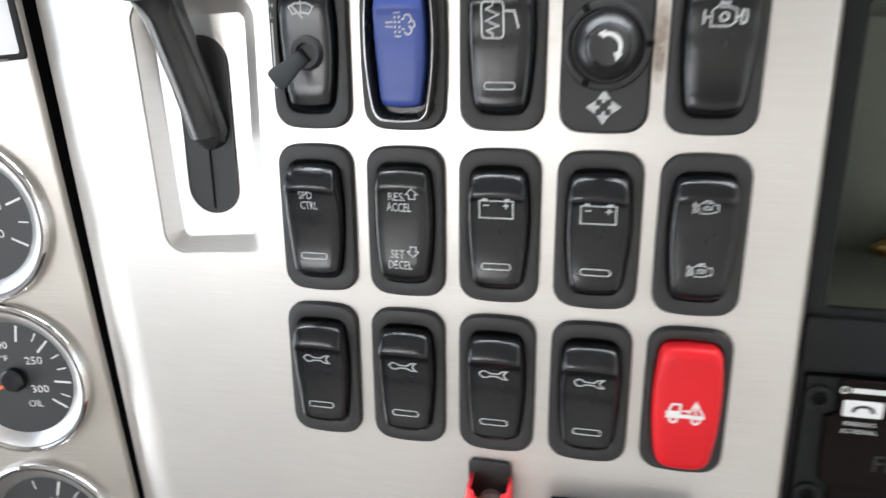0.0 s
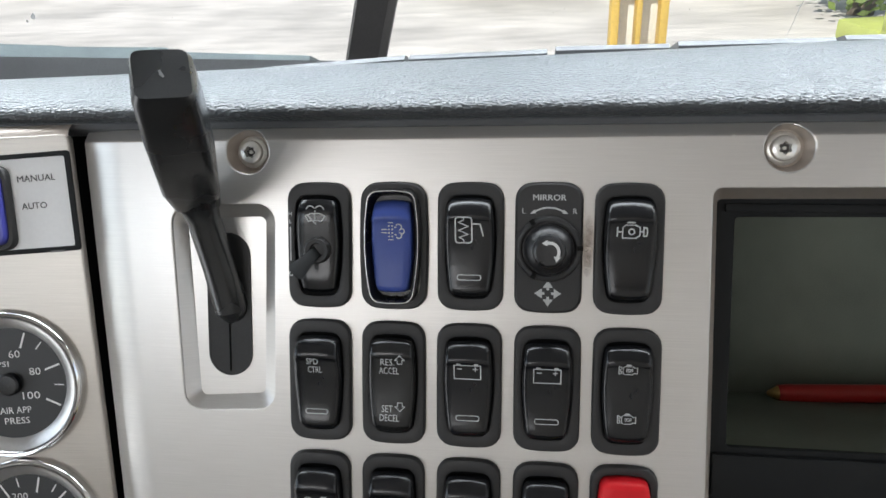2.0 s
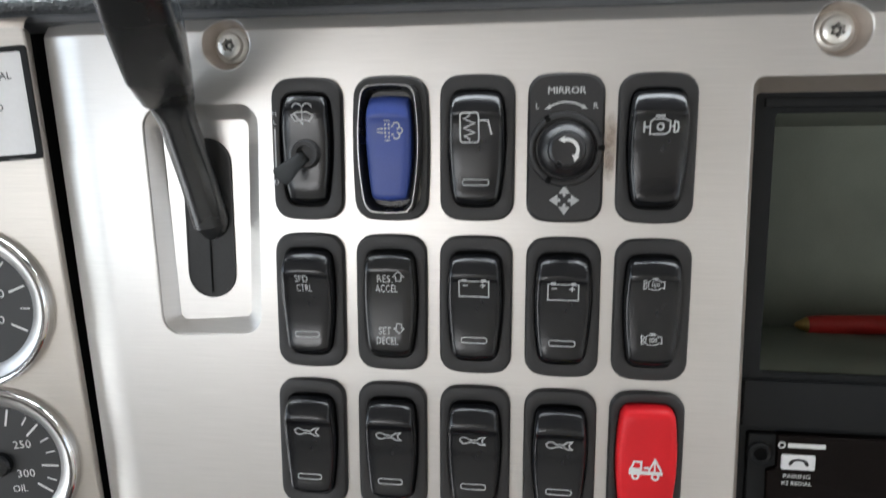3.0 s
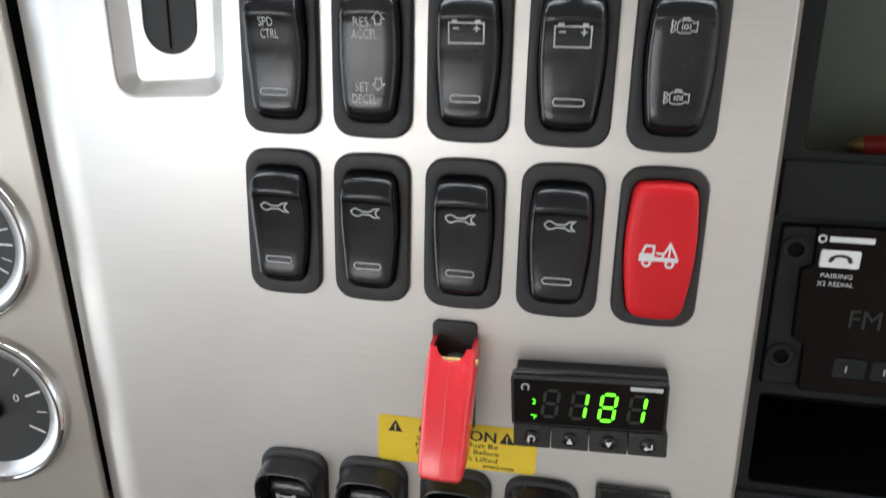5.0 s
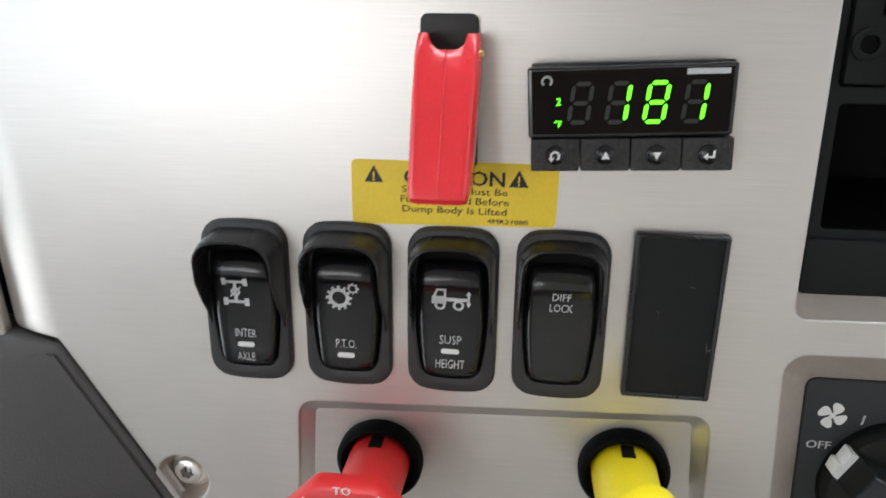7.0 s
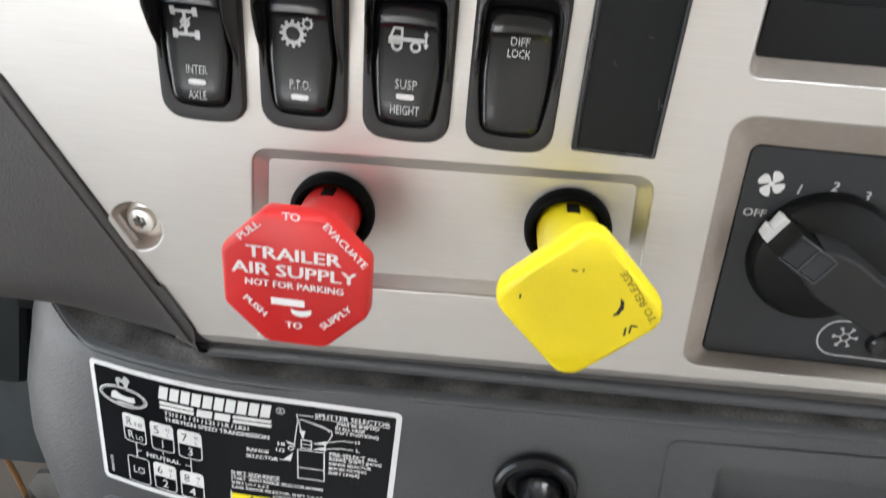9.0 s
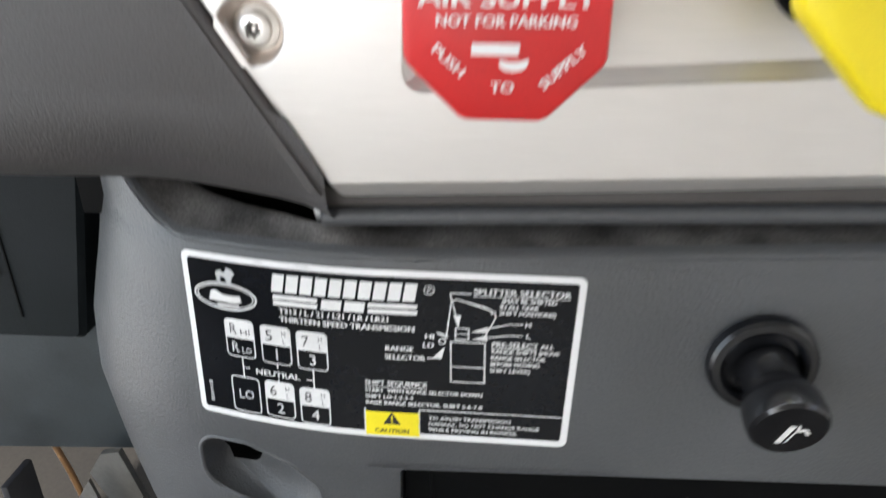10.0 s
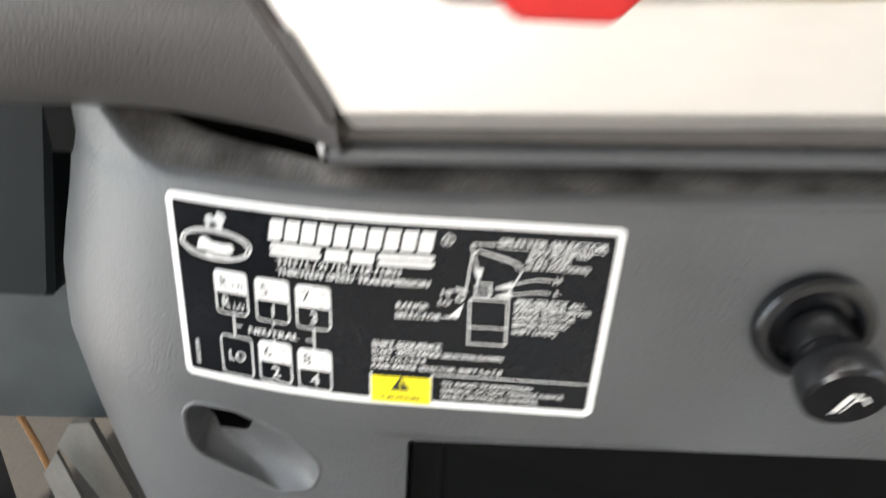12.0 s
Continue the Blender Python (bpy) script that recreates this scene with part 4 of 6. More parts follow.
# ---- caution label, covered toggle, temperature meter ----
caution = thing("caution_label", (-0.3, 0, -131.3), "yellow caution sticker with black lettering on the aluminium", "label")
part("sticker", plate(rpoly([(-28.1, 8.7), (27.9, 9.0), (27.6, -8.1), (-28.0, -9.3)], 1.6), [], -0.16, 0.2, 0.02, 0), YELLOW, caution)
k = Ink().text("CAUTION", 0.2, 2.6, 4.0, width=27, bold=0.03)
k.text("Suspension Must Be", 0.2, 0.1, 1.9, width=28.6).text("Fully Lowered Before", 0.2, -2.6, 1.9, width=29.4).text("Dump Body Is Lifted", 0.2, -5.3, 1.9, width=28.4).text("4MR21080", 14.8, -7.6, 1.2, width=11, bold=0.02)
lay_print("lettering", k, -0.3, INK, caution)
for x in (-21.8, 17.4):
    k = Ink().poly([(x - 2.6, 2.6), (x + 2.6, 2.6), (x, 7.2)])
    lay_print("warning_triangle", k, -0.3, INK, caution)
    lay_print("exclamation_mark", Ink().bar(x, 4.7, 0.5, 1.7).disc(x, 3.3, 0.32, 8), -0.42, YELLOW, caution)

guard = thing("guarded_toggle_switch", (-1, 0, -100), "red safety cover closed over a toggle switch", "switch")
part("bracket", plate(rpoly([(-8.4, 15.0), (6.4, 15.0), (7.0, -24), (-7.6, -24)], 2.0), [], -1.6, 1.6, 0.3), BEZEL, guard, "black mounting bracket")
for x in (-6.6, 6.6):
    part("hinge_ear", plate([(px, pz) for px, pz in rr(14, 30, 4, n=4, m=1)], [], 0, 1.1, 0.2), GLOSS, guard).matrix_basis = Matrix.Translation((x * MM, -7.5 * MM, -8 * MM)) @ Matrix.Rotation(radians(90), 4, "Z")
part("hinge_pin", lathe([(1.1, 0), (1.1, -16.2), (0.7, -16.6)], 14), BRASS, guard, "brass hinge pin").matrix_basis = Matrix.Translation((-8.0 * MM, -10.5 * MM, 5.5 * MM)) @ Matrix.Rotation(radians(90), 4, "Z")
part("toggle_nut", lathe([(4.4, -1.4), (4.4, -4.4), (3.0, -4.8), (2.0, -9), (1.2, -9.2)], 12), STEEL, guard)
rows = []
for z, f, w in ((10.4, 12.0, 7.3), (9.0, 13.2, 7.4), (5.0, 15.6, 7.7), (-2.0, 19.2, 7.6), (-6.0, 21.2, 7.5), (-16.0, 25.2, 7.3), (-24.0, 28.4, 7.2), (-26.0, 28.8, 7.0), (-27.4, 27.8, 6.6), (-28.0, 25.5, 6.3)):
    side = max(2.0, f - 15.0)
    dip = 1.0 if z > 10 else (0.55 if z > 8 else 0)
    cols = [(-w, -side, 0), (-w, -f + 1.6, 0), (-w + 0.5, -f + 0.6, 0), (-w + 1.5, -f, 0), (-4.8, -f, 0), (-4.0, -f, 2.2), (-2.6, -f - 0.1, 3.9), (0, -f - 0.2, 4.6), (2.6, -f - 0.1, 3.9), (4.0, -f, 2.2), (4.8, -f, 0), (w - 1.5, -f, 0), (w - 0.5, -f + 0.6, 0), (w, -f + 1.6, 0), (w, -side, 0)]
    rows.append([(x, y, z - d * dip) for x, y, d in cols])
cover = sheet(rows)
cover.faces.new([v for v in cover.verts][-15:])
bmesh.ops.recalc_face_normals(cover, faces=cover.faces)
bmesh.ops.solidify(cover, geom=list(cover.faces), thickness=1.2)
part("cover", cover, RED_COVER, guard, "glossy translucent red flip cover")
ridge = sheet([[(-0.22, -f - 0.3, z), (0, -f - 0.55, z), (0.22, -f - 0.3, z)] for z, f in ((7, 14.9), (-2.0, 19.2), (-6.0, 21.2), (-16.0, 25.2), (-25.5, 28.7))])
part("mould_line", ridge, RED_COVER, guard)

meter = thing("temperature_meter", (43.3, 0, -107.6), "small black digital temperature meter with green digits", "meter", turn=Matrix.Rotation(radians(-2.4), 4, "Y"))
part("sleeve", plate(rpoly([(-23.6, 12.0), (23.6, 12.0), (23.6, -10), (-23.6, -10)], 0.8), [], -6.5, 6.5, 0.3), GREY, meter)
part("ridge", box(-23.8, 23.2, -9.2, -7.0, 9.0, 12.2, 0.25), GLOSS, meter)
part("case", plate(rpoly([(-24.8, 11.4), (23.3, 11.8), (23.0, -4.8), (-24.4, -5.2)], 0.7), [], -12.0, 5.8, 0.4), GLOSS, meter)
part("window", plate(rpoly([(-23.9, 10.7), (22.4, 11.1), (22.1, -4.0), (-23.5, -4.4)], 0.5), [], -12.15, 0.8, 0.1, 0), RADIO, meter, "glossy black display window")
for i in range(4):
    x = -18.0 + 12.0 * i
    kk = part("key", plate(rr(11.7, 8.0, 0.5, n=2, m=0), [], -11.2, 5, 0.3), DUSTY_KEY, meter)
    kk.matrix_basis = Matrix.Translation((x * MM, 0, -9.5 * MM))
    dome = part("button", lathe([(2.4, -11.4), (2.3, -12.0), (1.6, -12.5), (0.4, -12.7)], 22), ROCKER, kk)
    k = Ink()
    if i == 0:
        k.arc(0, 0, 1.0, -60, 220, 0.5, 12).poly([(-1.6, -0.4), (-0.2, -0.5), (-0.9, -1.6)])
    elif i == 1:
        k.poly([(-1.0, -0.8), (1.0, -0.8), (0, 1.1)])
    elif i == 2:
        k.poly([(-1.0, 0.8), (1.0, 0.8), (0, -1.1)])
    else:
        k.stroke([(1.1, 1.1), (1.1, -0.4), (-0.6, -0.4)], 0.45).poly([(-1.4, -0.4), (-0.3, 0.5), (-0.3, -1.2)])
    lay_print("key_symbol", k, -12.85, WHITE, kk)


def segment_digit(cx, cz, lit, mat, name):
    """A seven-segment digit, slanted; lit: which of the segments a to g."""
    w, h, t = 4.3, 9.0, 1.0
    pos = {"a": (0, h / 2, 1), "g": (0, 0, 1), "d": (0, -h / 2, 1), "f": (-w / 2, h / 4, 0), "b": (w / 2, h / 4, 0), "e": (-w / 2, -h / 4, 0), "c": (w / 2, -h / 4, 0)}
    for q in lit:
        k = Ink()
        x, z, flat = pos[q]
        n = (w if flat else h / 2) / 2 - 0.35
        pts = [(-n, 0), (-n + 0.5, t / 2), (n - 0.5, t / 2), (n, 0), (n - 0.5, -t / 2), (-n + 0.5, -t / 2)]
        k.poly([((x + a if flat else x + b) + 0.13 * (z + (b if flat else a)) + cx, (z + b if flat else z + a) + cz) for a, b in pts])
        lay_print(name, k, -12.32 if name == "digit_segment" else -12.28, mat, meter, "glowing green segment" if name == "digit_segment" else "unlit grey segment")


for i, lit in enumerate(("", "bc", "abcdefg", "bc")):
    x = -12.2 + 8.75 * i
    segment_digit(x, 3.0, "abcdefg", DIGIT_OFF, "unlit_segment")
    if lit:
        segment_digit(x, 3.0, lit, GREEN_LED, "digit_segment")
lay_print("small_digits", Ink().text("2", -17.4, 2.6, 1.7, bold=0.03).text("°F", -17.4, -2.6, 1.5, bold=0.03), -12.32, GREEN_LED, meter, "small green unit signs")
lay_print("maker_mark", Ink().bar(16.6, 9.9, 9.6, 1.3), -12.32, SILVER_PRINT, meter)
lay_print("maker_sign", Ink().arc(-20.2, 8.2, 1.1, -50, 230, 0.5), -12.32, SILVER_PRINT, meter)


# ---- air brake knobs ----
def knob_base(x, z, col, name, label):
    s = thing(name, (x, 3.2, z), label, "knob", "air brake knobs")
    part("collar", lathe([(13.4, 0), (13.4, -3.0), (12.6, -4.4), (11.6, -4.8), (10.6, -4.2), (10.3, -0.5)], 48), DRAWER, s, "black rubber collar")
    stem = lathe([(9.6, -0.2), (9.3, -14), (9.3, -20), (10.0, -28), (11.5, -34)], 40)
    part("stem", stem, col, s)
    part("notch", box(-1.9, 1.9, -9.2, -3.5, 8.6, 9.75, 0.2), DEEP, s)
    return s


red = knob_base(-22, -217.2, RED_KNOB, "trailer_air_knob", "red octagonal trailer air supply knob with white lettering")
octagon = lambda r, y: [(0.957 * r * math.cos(radians(22.5 + 45 * i + d)) - 0.9, y, 0.957 * r * math.sin(radians(22.5 + 45 * i + d)) - 3.4) for i in range(8) for d in (-2.5, 2.5)]
part("button", loft([octagon(21.6, -33), octagon(22.6, -33.8), octagon(22.8, -36), octagon(22.6, -39.4), octagon(22.0, -40.6), octagon(20.8, -41.2)]), RED_KNOB, red)
F = -41.33
for body, x, z, cap, wide, turn in (("TRAILER", 0.5, 2.5, 3.6, 25.5, 0), ("AIR SUPPLY", 0.5, -2.6, 3.6, 34, 0), ("NOT FOR PARKING", 0.5, -6.2, 2.0, 27, 0), ("TO", 0.2, 14.6, 2.1, 4.6, 0), ("PULL", -10.8, 9.6, 2.0, 7.4, 42), ("EVACUATE", 13.8, 8.2, 2.0, 15.5, -45), ("PUSH", -11.2, -13.6, 2.0, 7.6, -42), ("TO", 0.2, -19.0, 2.1, 4.6, 0), ("SUPPLY", 12.6, -14.6, 2.0, 11.0, 43)):
    lay_print("lettering", Ink().text(body, x - 1.3, z + 1.5, cap, width=wide, bold=0.05, turn=turn), F, WHITE, red)
lay_print("maker_bar", Ink().bar(-1.4, -12.1, 9.4, 2.2).shift(-1.3, 3.0), F, WHITE, red)
lay_print("maker_mark", Ink().poly([(-0.6, -14.1), (1.2, -14.5), (3.2, -14.4), (5.0, -13.9), (5.2, -15.0), (4.2, -16.0), (2.2, -16.4), (0.4, -16.1), (-0.5, -15.3)]).shift(-1.3, 3.0), F, WHITE, red)

yel = knob_base(51.8, -213.6, YELLOW_KNOB, "parking_brake_knob", "yellow square parking brake knob turned on its corner, print worn")
SQ = Matrix.Rotation(radians(44.5), 2)


def square(w, r, y):
    out = []
    for x, z in rr(w, w, r, 0.25, 0.25, n=5, m=2):
        v = SQ @ Vector((x, z))
        out.append((v.x + 1.6, y, v.y - 3.0))
    return out


part("button", loft([square(32, 5, -34), square(34.2, 6, -34.6), square(34.6, 6, -37), square(34.2, 6, -40.4), square(33.2, 5.6, -41.6), square(31.4, 5.2, -42.2)]), YELLOW_KNOB, yel)
F = -42.35
lay_print("lettering", Ink().text("TO RELEASE", 16.4, 2.8, 2.0, width=17.0, turn=128).shift(0.1, 0.7), F, WORN_INK, yel, "half worn black lettering")
lay_print("worn_lettering", Ink().bar(14.2, -8.8, 0.5, 2.6).bar(15.4, -8.0, 0.5, 2.2).bar(16.2, -6.8, 1.8, 0.5).bar(-1.6, 7.6, 1.6, 0.4).bar(-14.2, -1.8, 0.5, 1.4).bar(0.6, 7.9, 0.4, 1.0).shift(0.1, 0.7), F, INK, yel)
k = Ink().poly([(10.0, -4.6), (11.6, -4.0), (12.6, -2.0), (12.4, 0.2), (11.2, 1.2), (11.6, -1.0), (11.0, -3.0)])
lay_print("worn_mark", k.shift(0.1, 0.7), F, INK, yel)


# ---- gauge panel to the driver's side, turned a little ----
TILTED = Matrix.Rotation(radians(-4.6), 4, "Y")
WING = Matrix.Translation((-0.155, -0.002, 0)) @ Matrix.Rotation(radians(6), 4, "Z") @ Matrix.Translation((0.155, 0.002, 0))
gp = thing("gauge_panel", (0, 0, 0), "champagne brushed aluminium gauge panel beside a dark gap", "dashboard panel", base=WING)
part("face_plate", plate(rpoly([(-162.1, 95.5), (-140.3, -184), (-330, -184), (-330, 86)], 3.0), [], -2.0, 4, 0.7), GAUGE_ALU, gp, sharp=12)
part("top_edge", sheet([[(x, y - 1.8, z + (x + 163) * 0.052) for x in (-330, -240, -162.1)] for y, z in ((0, 94.4), (0.8, 97.0), (3.0, 99.0), (9, 100.5))]), ALU_EDGE, gp)

back = thing("dash_backing", (0, 0, 0), "black backing behind the dashboard panels", "panel", kind="structure")
part("backing", joined(box(-335, 86, 14, 16, -268, 100), box(86, 335, 150, 152, -268, 100)), DEEP, back)


def gauge(x, z, needle, marks, words, label):
    s = thing("round_gauge", (x, -2, z), label, "gauge", "round gauges", turn=TILTED @ Matrix.Scale(0.93, 4), base=WING)
    R = 33.5
    part("bezel_ring", ring_of([(R, 0.2), (R, -2.6), (R - 0.5, -3.8), (R - 1.3, -4.4), (R - 2.2, -4.3), (R - 2.9, -3.6), (R - 3.3, -2.6)], 72), CHROME, s, "bright chrome ring")
    part("inner_bevel", ring_of([(R - 3.2, -3.4), (R - 4.0, -3.0), (R - 8.2, -0.7), (R - 8.5, -0.2)], 72), SATIN, s, "satin silver sloped inner ring")
    part("dial", lathe([(R - 8.3, -0.4), (0.5, -0.41)], 48), DIAL, s, "black dial face")
    for a, long in marks:
        c, n = math.cos(radians(a)), math.sin(radians(a))
        r0, r1 = (17.0, 24.2) if long else (19.8, 24.0)
        lay_print("dial_mark", Ink().stroke([(c * r0, n * r0), (c * r1, n * r1)], 0.9 if long else 0.55), -0.6, WHITE, s)
    for body, wx, wz, cap, wide in words:
        lay_print("lettering", Ink().text(body, wx, wz, cap, width=wide), -0.6, WHITE, s)
    c, n = math.cos(radians(needle)), math.sin(radians(needle))
    part("needle", joined(lathe([(5.2, -0.8), (5.0, -3.2), (4.2, -3.8), (0.5, -3.9)], 28)), ROCKER, s)
    lay_print("pointer", Ink().stroke([(c * 3, n * 3), (c * 21, n * 21)], 1.4), -2.6, ORANGE, s, "orange pointer")


gauge(-190.9, -7.4, 208, [(68, True), (48, False), (18, True), (-5, False), (-28, True), (100, False), (120, True), (150, False), (176, True)], (("60", 3.2, 11.6, 3.4, 5.2), ("PSI", -2.6, 7.8, 2.4, 5.6), ("80", 11.6, 3.2, 3.4, 5.2), ("100", 8.0, -7.6, 3.4, 8.0), ("AIR APP", 0.5, -13.8, 3.0, 14.5), ("PRESS", 0.5, -18.6, 3.0, 11.5), ("40", -7.6, 10.6, 3.4, 5.2)), "chrome-ringed black air pressure gauge")
gauge(-185.5, -70.0, 205, [(75, True), (55, False), (42, True), (25, False), (10, False), (-6, True), (-22, False), (100, False), (120, True), (-35, True)], (("200", -3.6, 13.5, 3.2, 7.4), ("250", 10.0, 6.2, 3.4, 7.6), ("300", 9.6, -6.6, 3.4, 7.6), ("OIL", 6.0, -13.0, 3.0, 6.4), ("°F", -3.0, 8.0, 2.6, 4.0)), "chrome-ringed black oil temperature gauge")
gauge(-181.7, -137, 195, [(70, True), (48, False), (18, True), (-5, False), (-28, True), (100, False)], (("0", 12.0, 3.0, 3.4, 2.6), ("50", 4.0, 11.6, 3.4, 5.2)), "chrome-ringed black gauge below the others")

regen = thing("regeneration_switch", (-183.4, -2.0, 67.0), "violet-blue rocker on a white label plate", "switch", turn=TILTED, base=WING)
part("label_frame", plate(rr(47, 40.4, 1.5), [rr(42.5, 36.4, 1.0)], -0.9, 1.0, 0.2), GREY, regen, "dark label border")
part("label_plate", plate(rr(43.5, 37.2, 0.8), [], -0.45, 0.5, 0.02, 0), LABEL_WHITE, regen)
part("bezel", loft([at_y([(x - 14, z - 1.0) for x, z in rr(w, h, 4, 0.6, 0.2)], y) for w, h, y in ((24, 33.5, 0), (24, 33.5, -2.4), (23, 32.5, -3.4), (20.5, 30, -3.6), (20, 29.5, -2.0))], False, True), BEZEL, regen)
part("rocker", loft([at_y([(x - 14, z - 1.0) for x, z in rr(w, h, 3.5, 0.5, 0.2)], y) for w, h, y in ((19.6, 29, -1), (19.4, 28.6, -4.6), (18.4, 27.6, -5.6), (15, 24, -5.8), (14.6, 23.6, -5.4))], False, True), BLUE_LIGHT, regen)
lay_print("printed_icon", icon_filter().shift(-11.0, 6.5, 0.95), -6.0, SILVER_PRINT, regen)
lay_print("lettering", Ink().text("MANUAL", 8.6, 8.8, 2.6, width=15.6, bold=0.01).text("AUTO", 6.6, -2.2, 2.6, width=10.4, bold=0.01), -0.6, INK, regen, "black lettering")
lay_print("fine_print", Ink().bar(13.8, -20.0, 6, 0.8), -1.0, FAINT, regen)


# ---- console bay: storage bin, radio, lower pocket ----
con = thing("console_insert", (0, 0, 0), "dark plastic console insert with an open bin and pocket", "console")
BINH = [(99.5, 64), (300, 66), (300, -27), (100, -26)]
POCK = [(98.6, -106), (300, -105), (300, -140), (99.2, -139.5)]
part("frame", plate(rpoly([(91, 80), (316, 80), (316, -162), (93, -162)], 2), [rpoly(BINH, 1.5), rpoly([(97, -48), (310, -48), (310, -101.5), (97.6, -101.5)], 0.8), rpoly(POCK, 1.5)], 12.5, 3, 0.5), GREY, con)


def pocket(name, pts, depth, mat, deep=False):
    a = rpoly(pts, 1.5)
    b = [(x, z) for x, z in rpoly([(x + 2, z - (16 if z < 0 else 3)) for x, z in pts] if deep else inset(pts, 3), 1.5)]
    part(name, loft([at_y(a, 14), at_y(b, 14 + depth)], False, True), mat, con)


pocket("bin", BINH, 128, BIN, True)
pocket("pocket", POCK, 60, DEEP)
part("bin_lip", box(94.5, 312, 9.6, 13, -45.5, -28.5, 0.8), GREY, con)
part("top_lip", box(95.5, 312, 10.6, 13, 66, 69.2, 0.7), GREY, con)
part("pocket_sill", box(95.5, 312, 10.4, 13, -158, -142, 0.7), GREY, con)

pen = thing("pen", (152, 124, -36.5), "red ballpoint pen with a brass tip lying in the bin", "pen", turn=Matrix.Rotation(radians(-2), 4, "Y"))
turned = Matrix.Rotation(radians(90), 4, "Z")
for nm, prof, m in (("barrel", [(4.2, -3), (4.8, -8), (4.8, -120), (4.2, -122)], PEN_RED), ("tip", [(0.5, 2.8), (1.4, 2.2), (2.7, -0.4), (3.9, -3)], BRASS)):
    part(nm, lathe(prof, 20), m, pen).matrix_basis = turned

radio = thing("radio", (0, 0, 0), "black glossy radio unit with a white phone key", "radio")
part("body", plate(rpoly([(97.4, -48.6), (309, -48.6), (309, -101), (98, -101)], 0.8), [], 11.0, 30, 0.4), GREY, radio)
part("bezel", plate(rpoly([(106.5, -47.8), (309, -47.8), (309, -101.5), (108.5, -101.5), (108.0, -86), (104.4, -84), (103.6, -61.5), (106.9, -60)], 0.8), [], 8.4, 6, 0.5), RADIO, radio, "glossy black front")
for z in (-55.6, -91):
    x = 101.4 + (-55.6 - z) * 0.02
    part("ear", lathe([(4.2, 11), (4.2, 9.6), (3.4, 9.2), (2.4, 9.4), (2.2, 11.2)], 24, x, z), GREY, radio)
    part("ear_hole", lathe([(2.1, 10.9), (0.4, 10.95)], 16, x, z), DEEP, radio)
part("phone_key", plate([(x + 113.6, z - 57.2) for x, z in rr(11.2, 5.4, 0.5, n=2, m=0)], [], 7.4, 2, 0.25), LABEL_WHITE, radio, "white phone key")
k = Ink().arc(113.6, -60.6, 4.6, 130, 50, 0.9)
k.poly([(110.0, -57.6), (111.4, -56.2), (111.9, -57.2), (110.8, -58.4)]).poly([(117.2, -57.6), (115.8, -56.2), (115.3, -57.2), (116.4, -58.4)])
lay_print("phone_symbol", k, 7.25, INK, radio)
k = Ink().bar(116.2, -51.2, 12.6, 1.7).ring(107.9, -51.2, 1.05, 0.5, 14)
lay_print("maker_mark", k, 8.25, WHITE, radio)
lay_print("lettering", Ink().text("PAIRING", 113.6, -63.4, 1.5, width=9.0).text("X2 REDIAL", 113.6, -66.0, 1.5, width=10.4), 8.25, WHITE, radio)
for i, x in enumerate((122, 133, 144, 155)):
    kk = part("preset_key", plate([(px + x, pz - 92.5) for px, pz in rr(9.6, 6.2, 0.6, n=2, m=0)], [], 7.6, 2, 0.3), GREY, radio)
    lay_print("key_symbol", Ink().bar(x - 1, -92.5, 0.5, 2.2), 7.45, SILVER_PRINT, kk)
lay_print("display_trace", Ink().text("FM", 124, -79, 6.0, width=9), 8.25, DIGIT_OFF, radio)


# ---- heater control ----
heat = thing("heater_control", (0, 0, 0), "dark grey heater control with a rotary fan knob", "heater control")
part("plate", plate(rpoly([(101.3, -182.4), (310, -180), (310, -252), (104.5, -255.8)], 2.5), [], 8.0, 8, 0.6), HVAC, heat)
k = Ink().disc(109.7, -193.7, 0.9, 12)
for q in range(4):
    a = radians(62 + 90 * q)
    petal = []
    for i in range(18):
        t = 2 * math.pi * i / 18
        u, v = 2.35 + 1.75 * math.cos(t), (1.0 + 0.55 * math.cos(t)) * math.sin(t) * 1.62 + 0.35 * math.cos(t)
        petal.append((109.7 + u * math.cos(a) - v * math.sin(a), -193.7 + u * math.sin(a) + v * math.cos(a)))
    k.poly(petal)
lay_print("fan_symbol", k, 7.85, WHITE, heat)
k = Ink().text("OFF", 107.4, -204.7, 2.5, width=6.8, bold=0.03).text("1", 118.0, -196.0, 3.1, shear=0.15, bold=0.03).text("2", 127.9, -194.0, 3.1, shear=0.15, bold=0.03).text("3", 137.7, -195.9, 3.1, shear=0.15, bold=0.03).text("4", 146.0, -199.0, 3.1, shear=0.15, bold=0.03)
lay_print("lettering", k, 7.85, SILVER_PRINT, heat)
KC = (130.0, -215.4)
part("knob_skirt", lathe([(21.4, 7.9), (21.2, 5.0), (20.0, 2.6), (17.8, 1.6), (1, 1.2)], 56, *KC), KNOB_BLACK, heat)
ka = radians(150)
kd, kn = Vector((math.cos(ka), math.sin(ka))), Vector((-math.sin(ka), math.cos(ka)))


def along(u, v, y):
    return (KC[0] + kd.x * u + kn.x * v, y, KC[1] + kd.y * u + kn.y * v)


def grip(l0, l1, w, y):
    return [along(l0, -w, y), along(l0 + 2, -w - 0.4, y), along(0, -w - 1.4, y), along(l1 - 3, -w, y), along(l1, -w + 1.5, y), along(l1, w - 1.5, y), along(l1 - 3, w, y), along(0, w + 1.4, y), along(l0 + 2, w + 0.4, y), along(l0, w, y)]


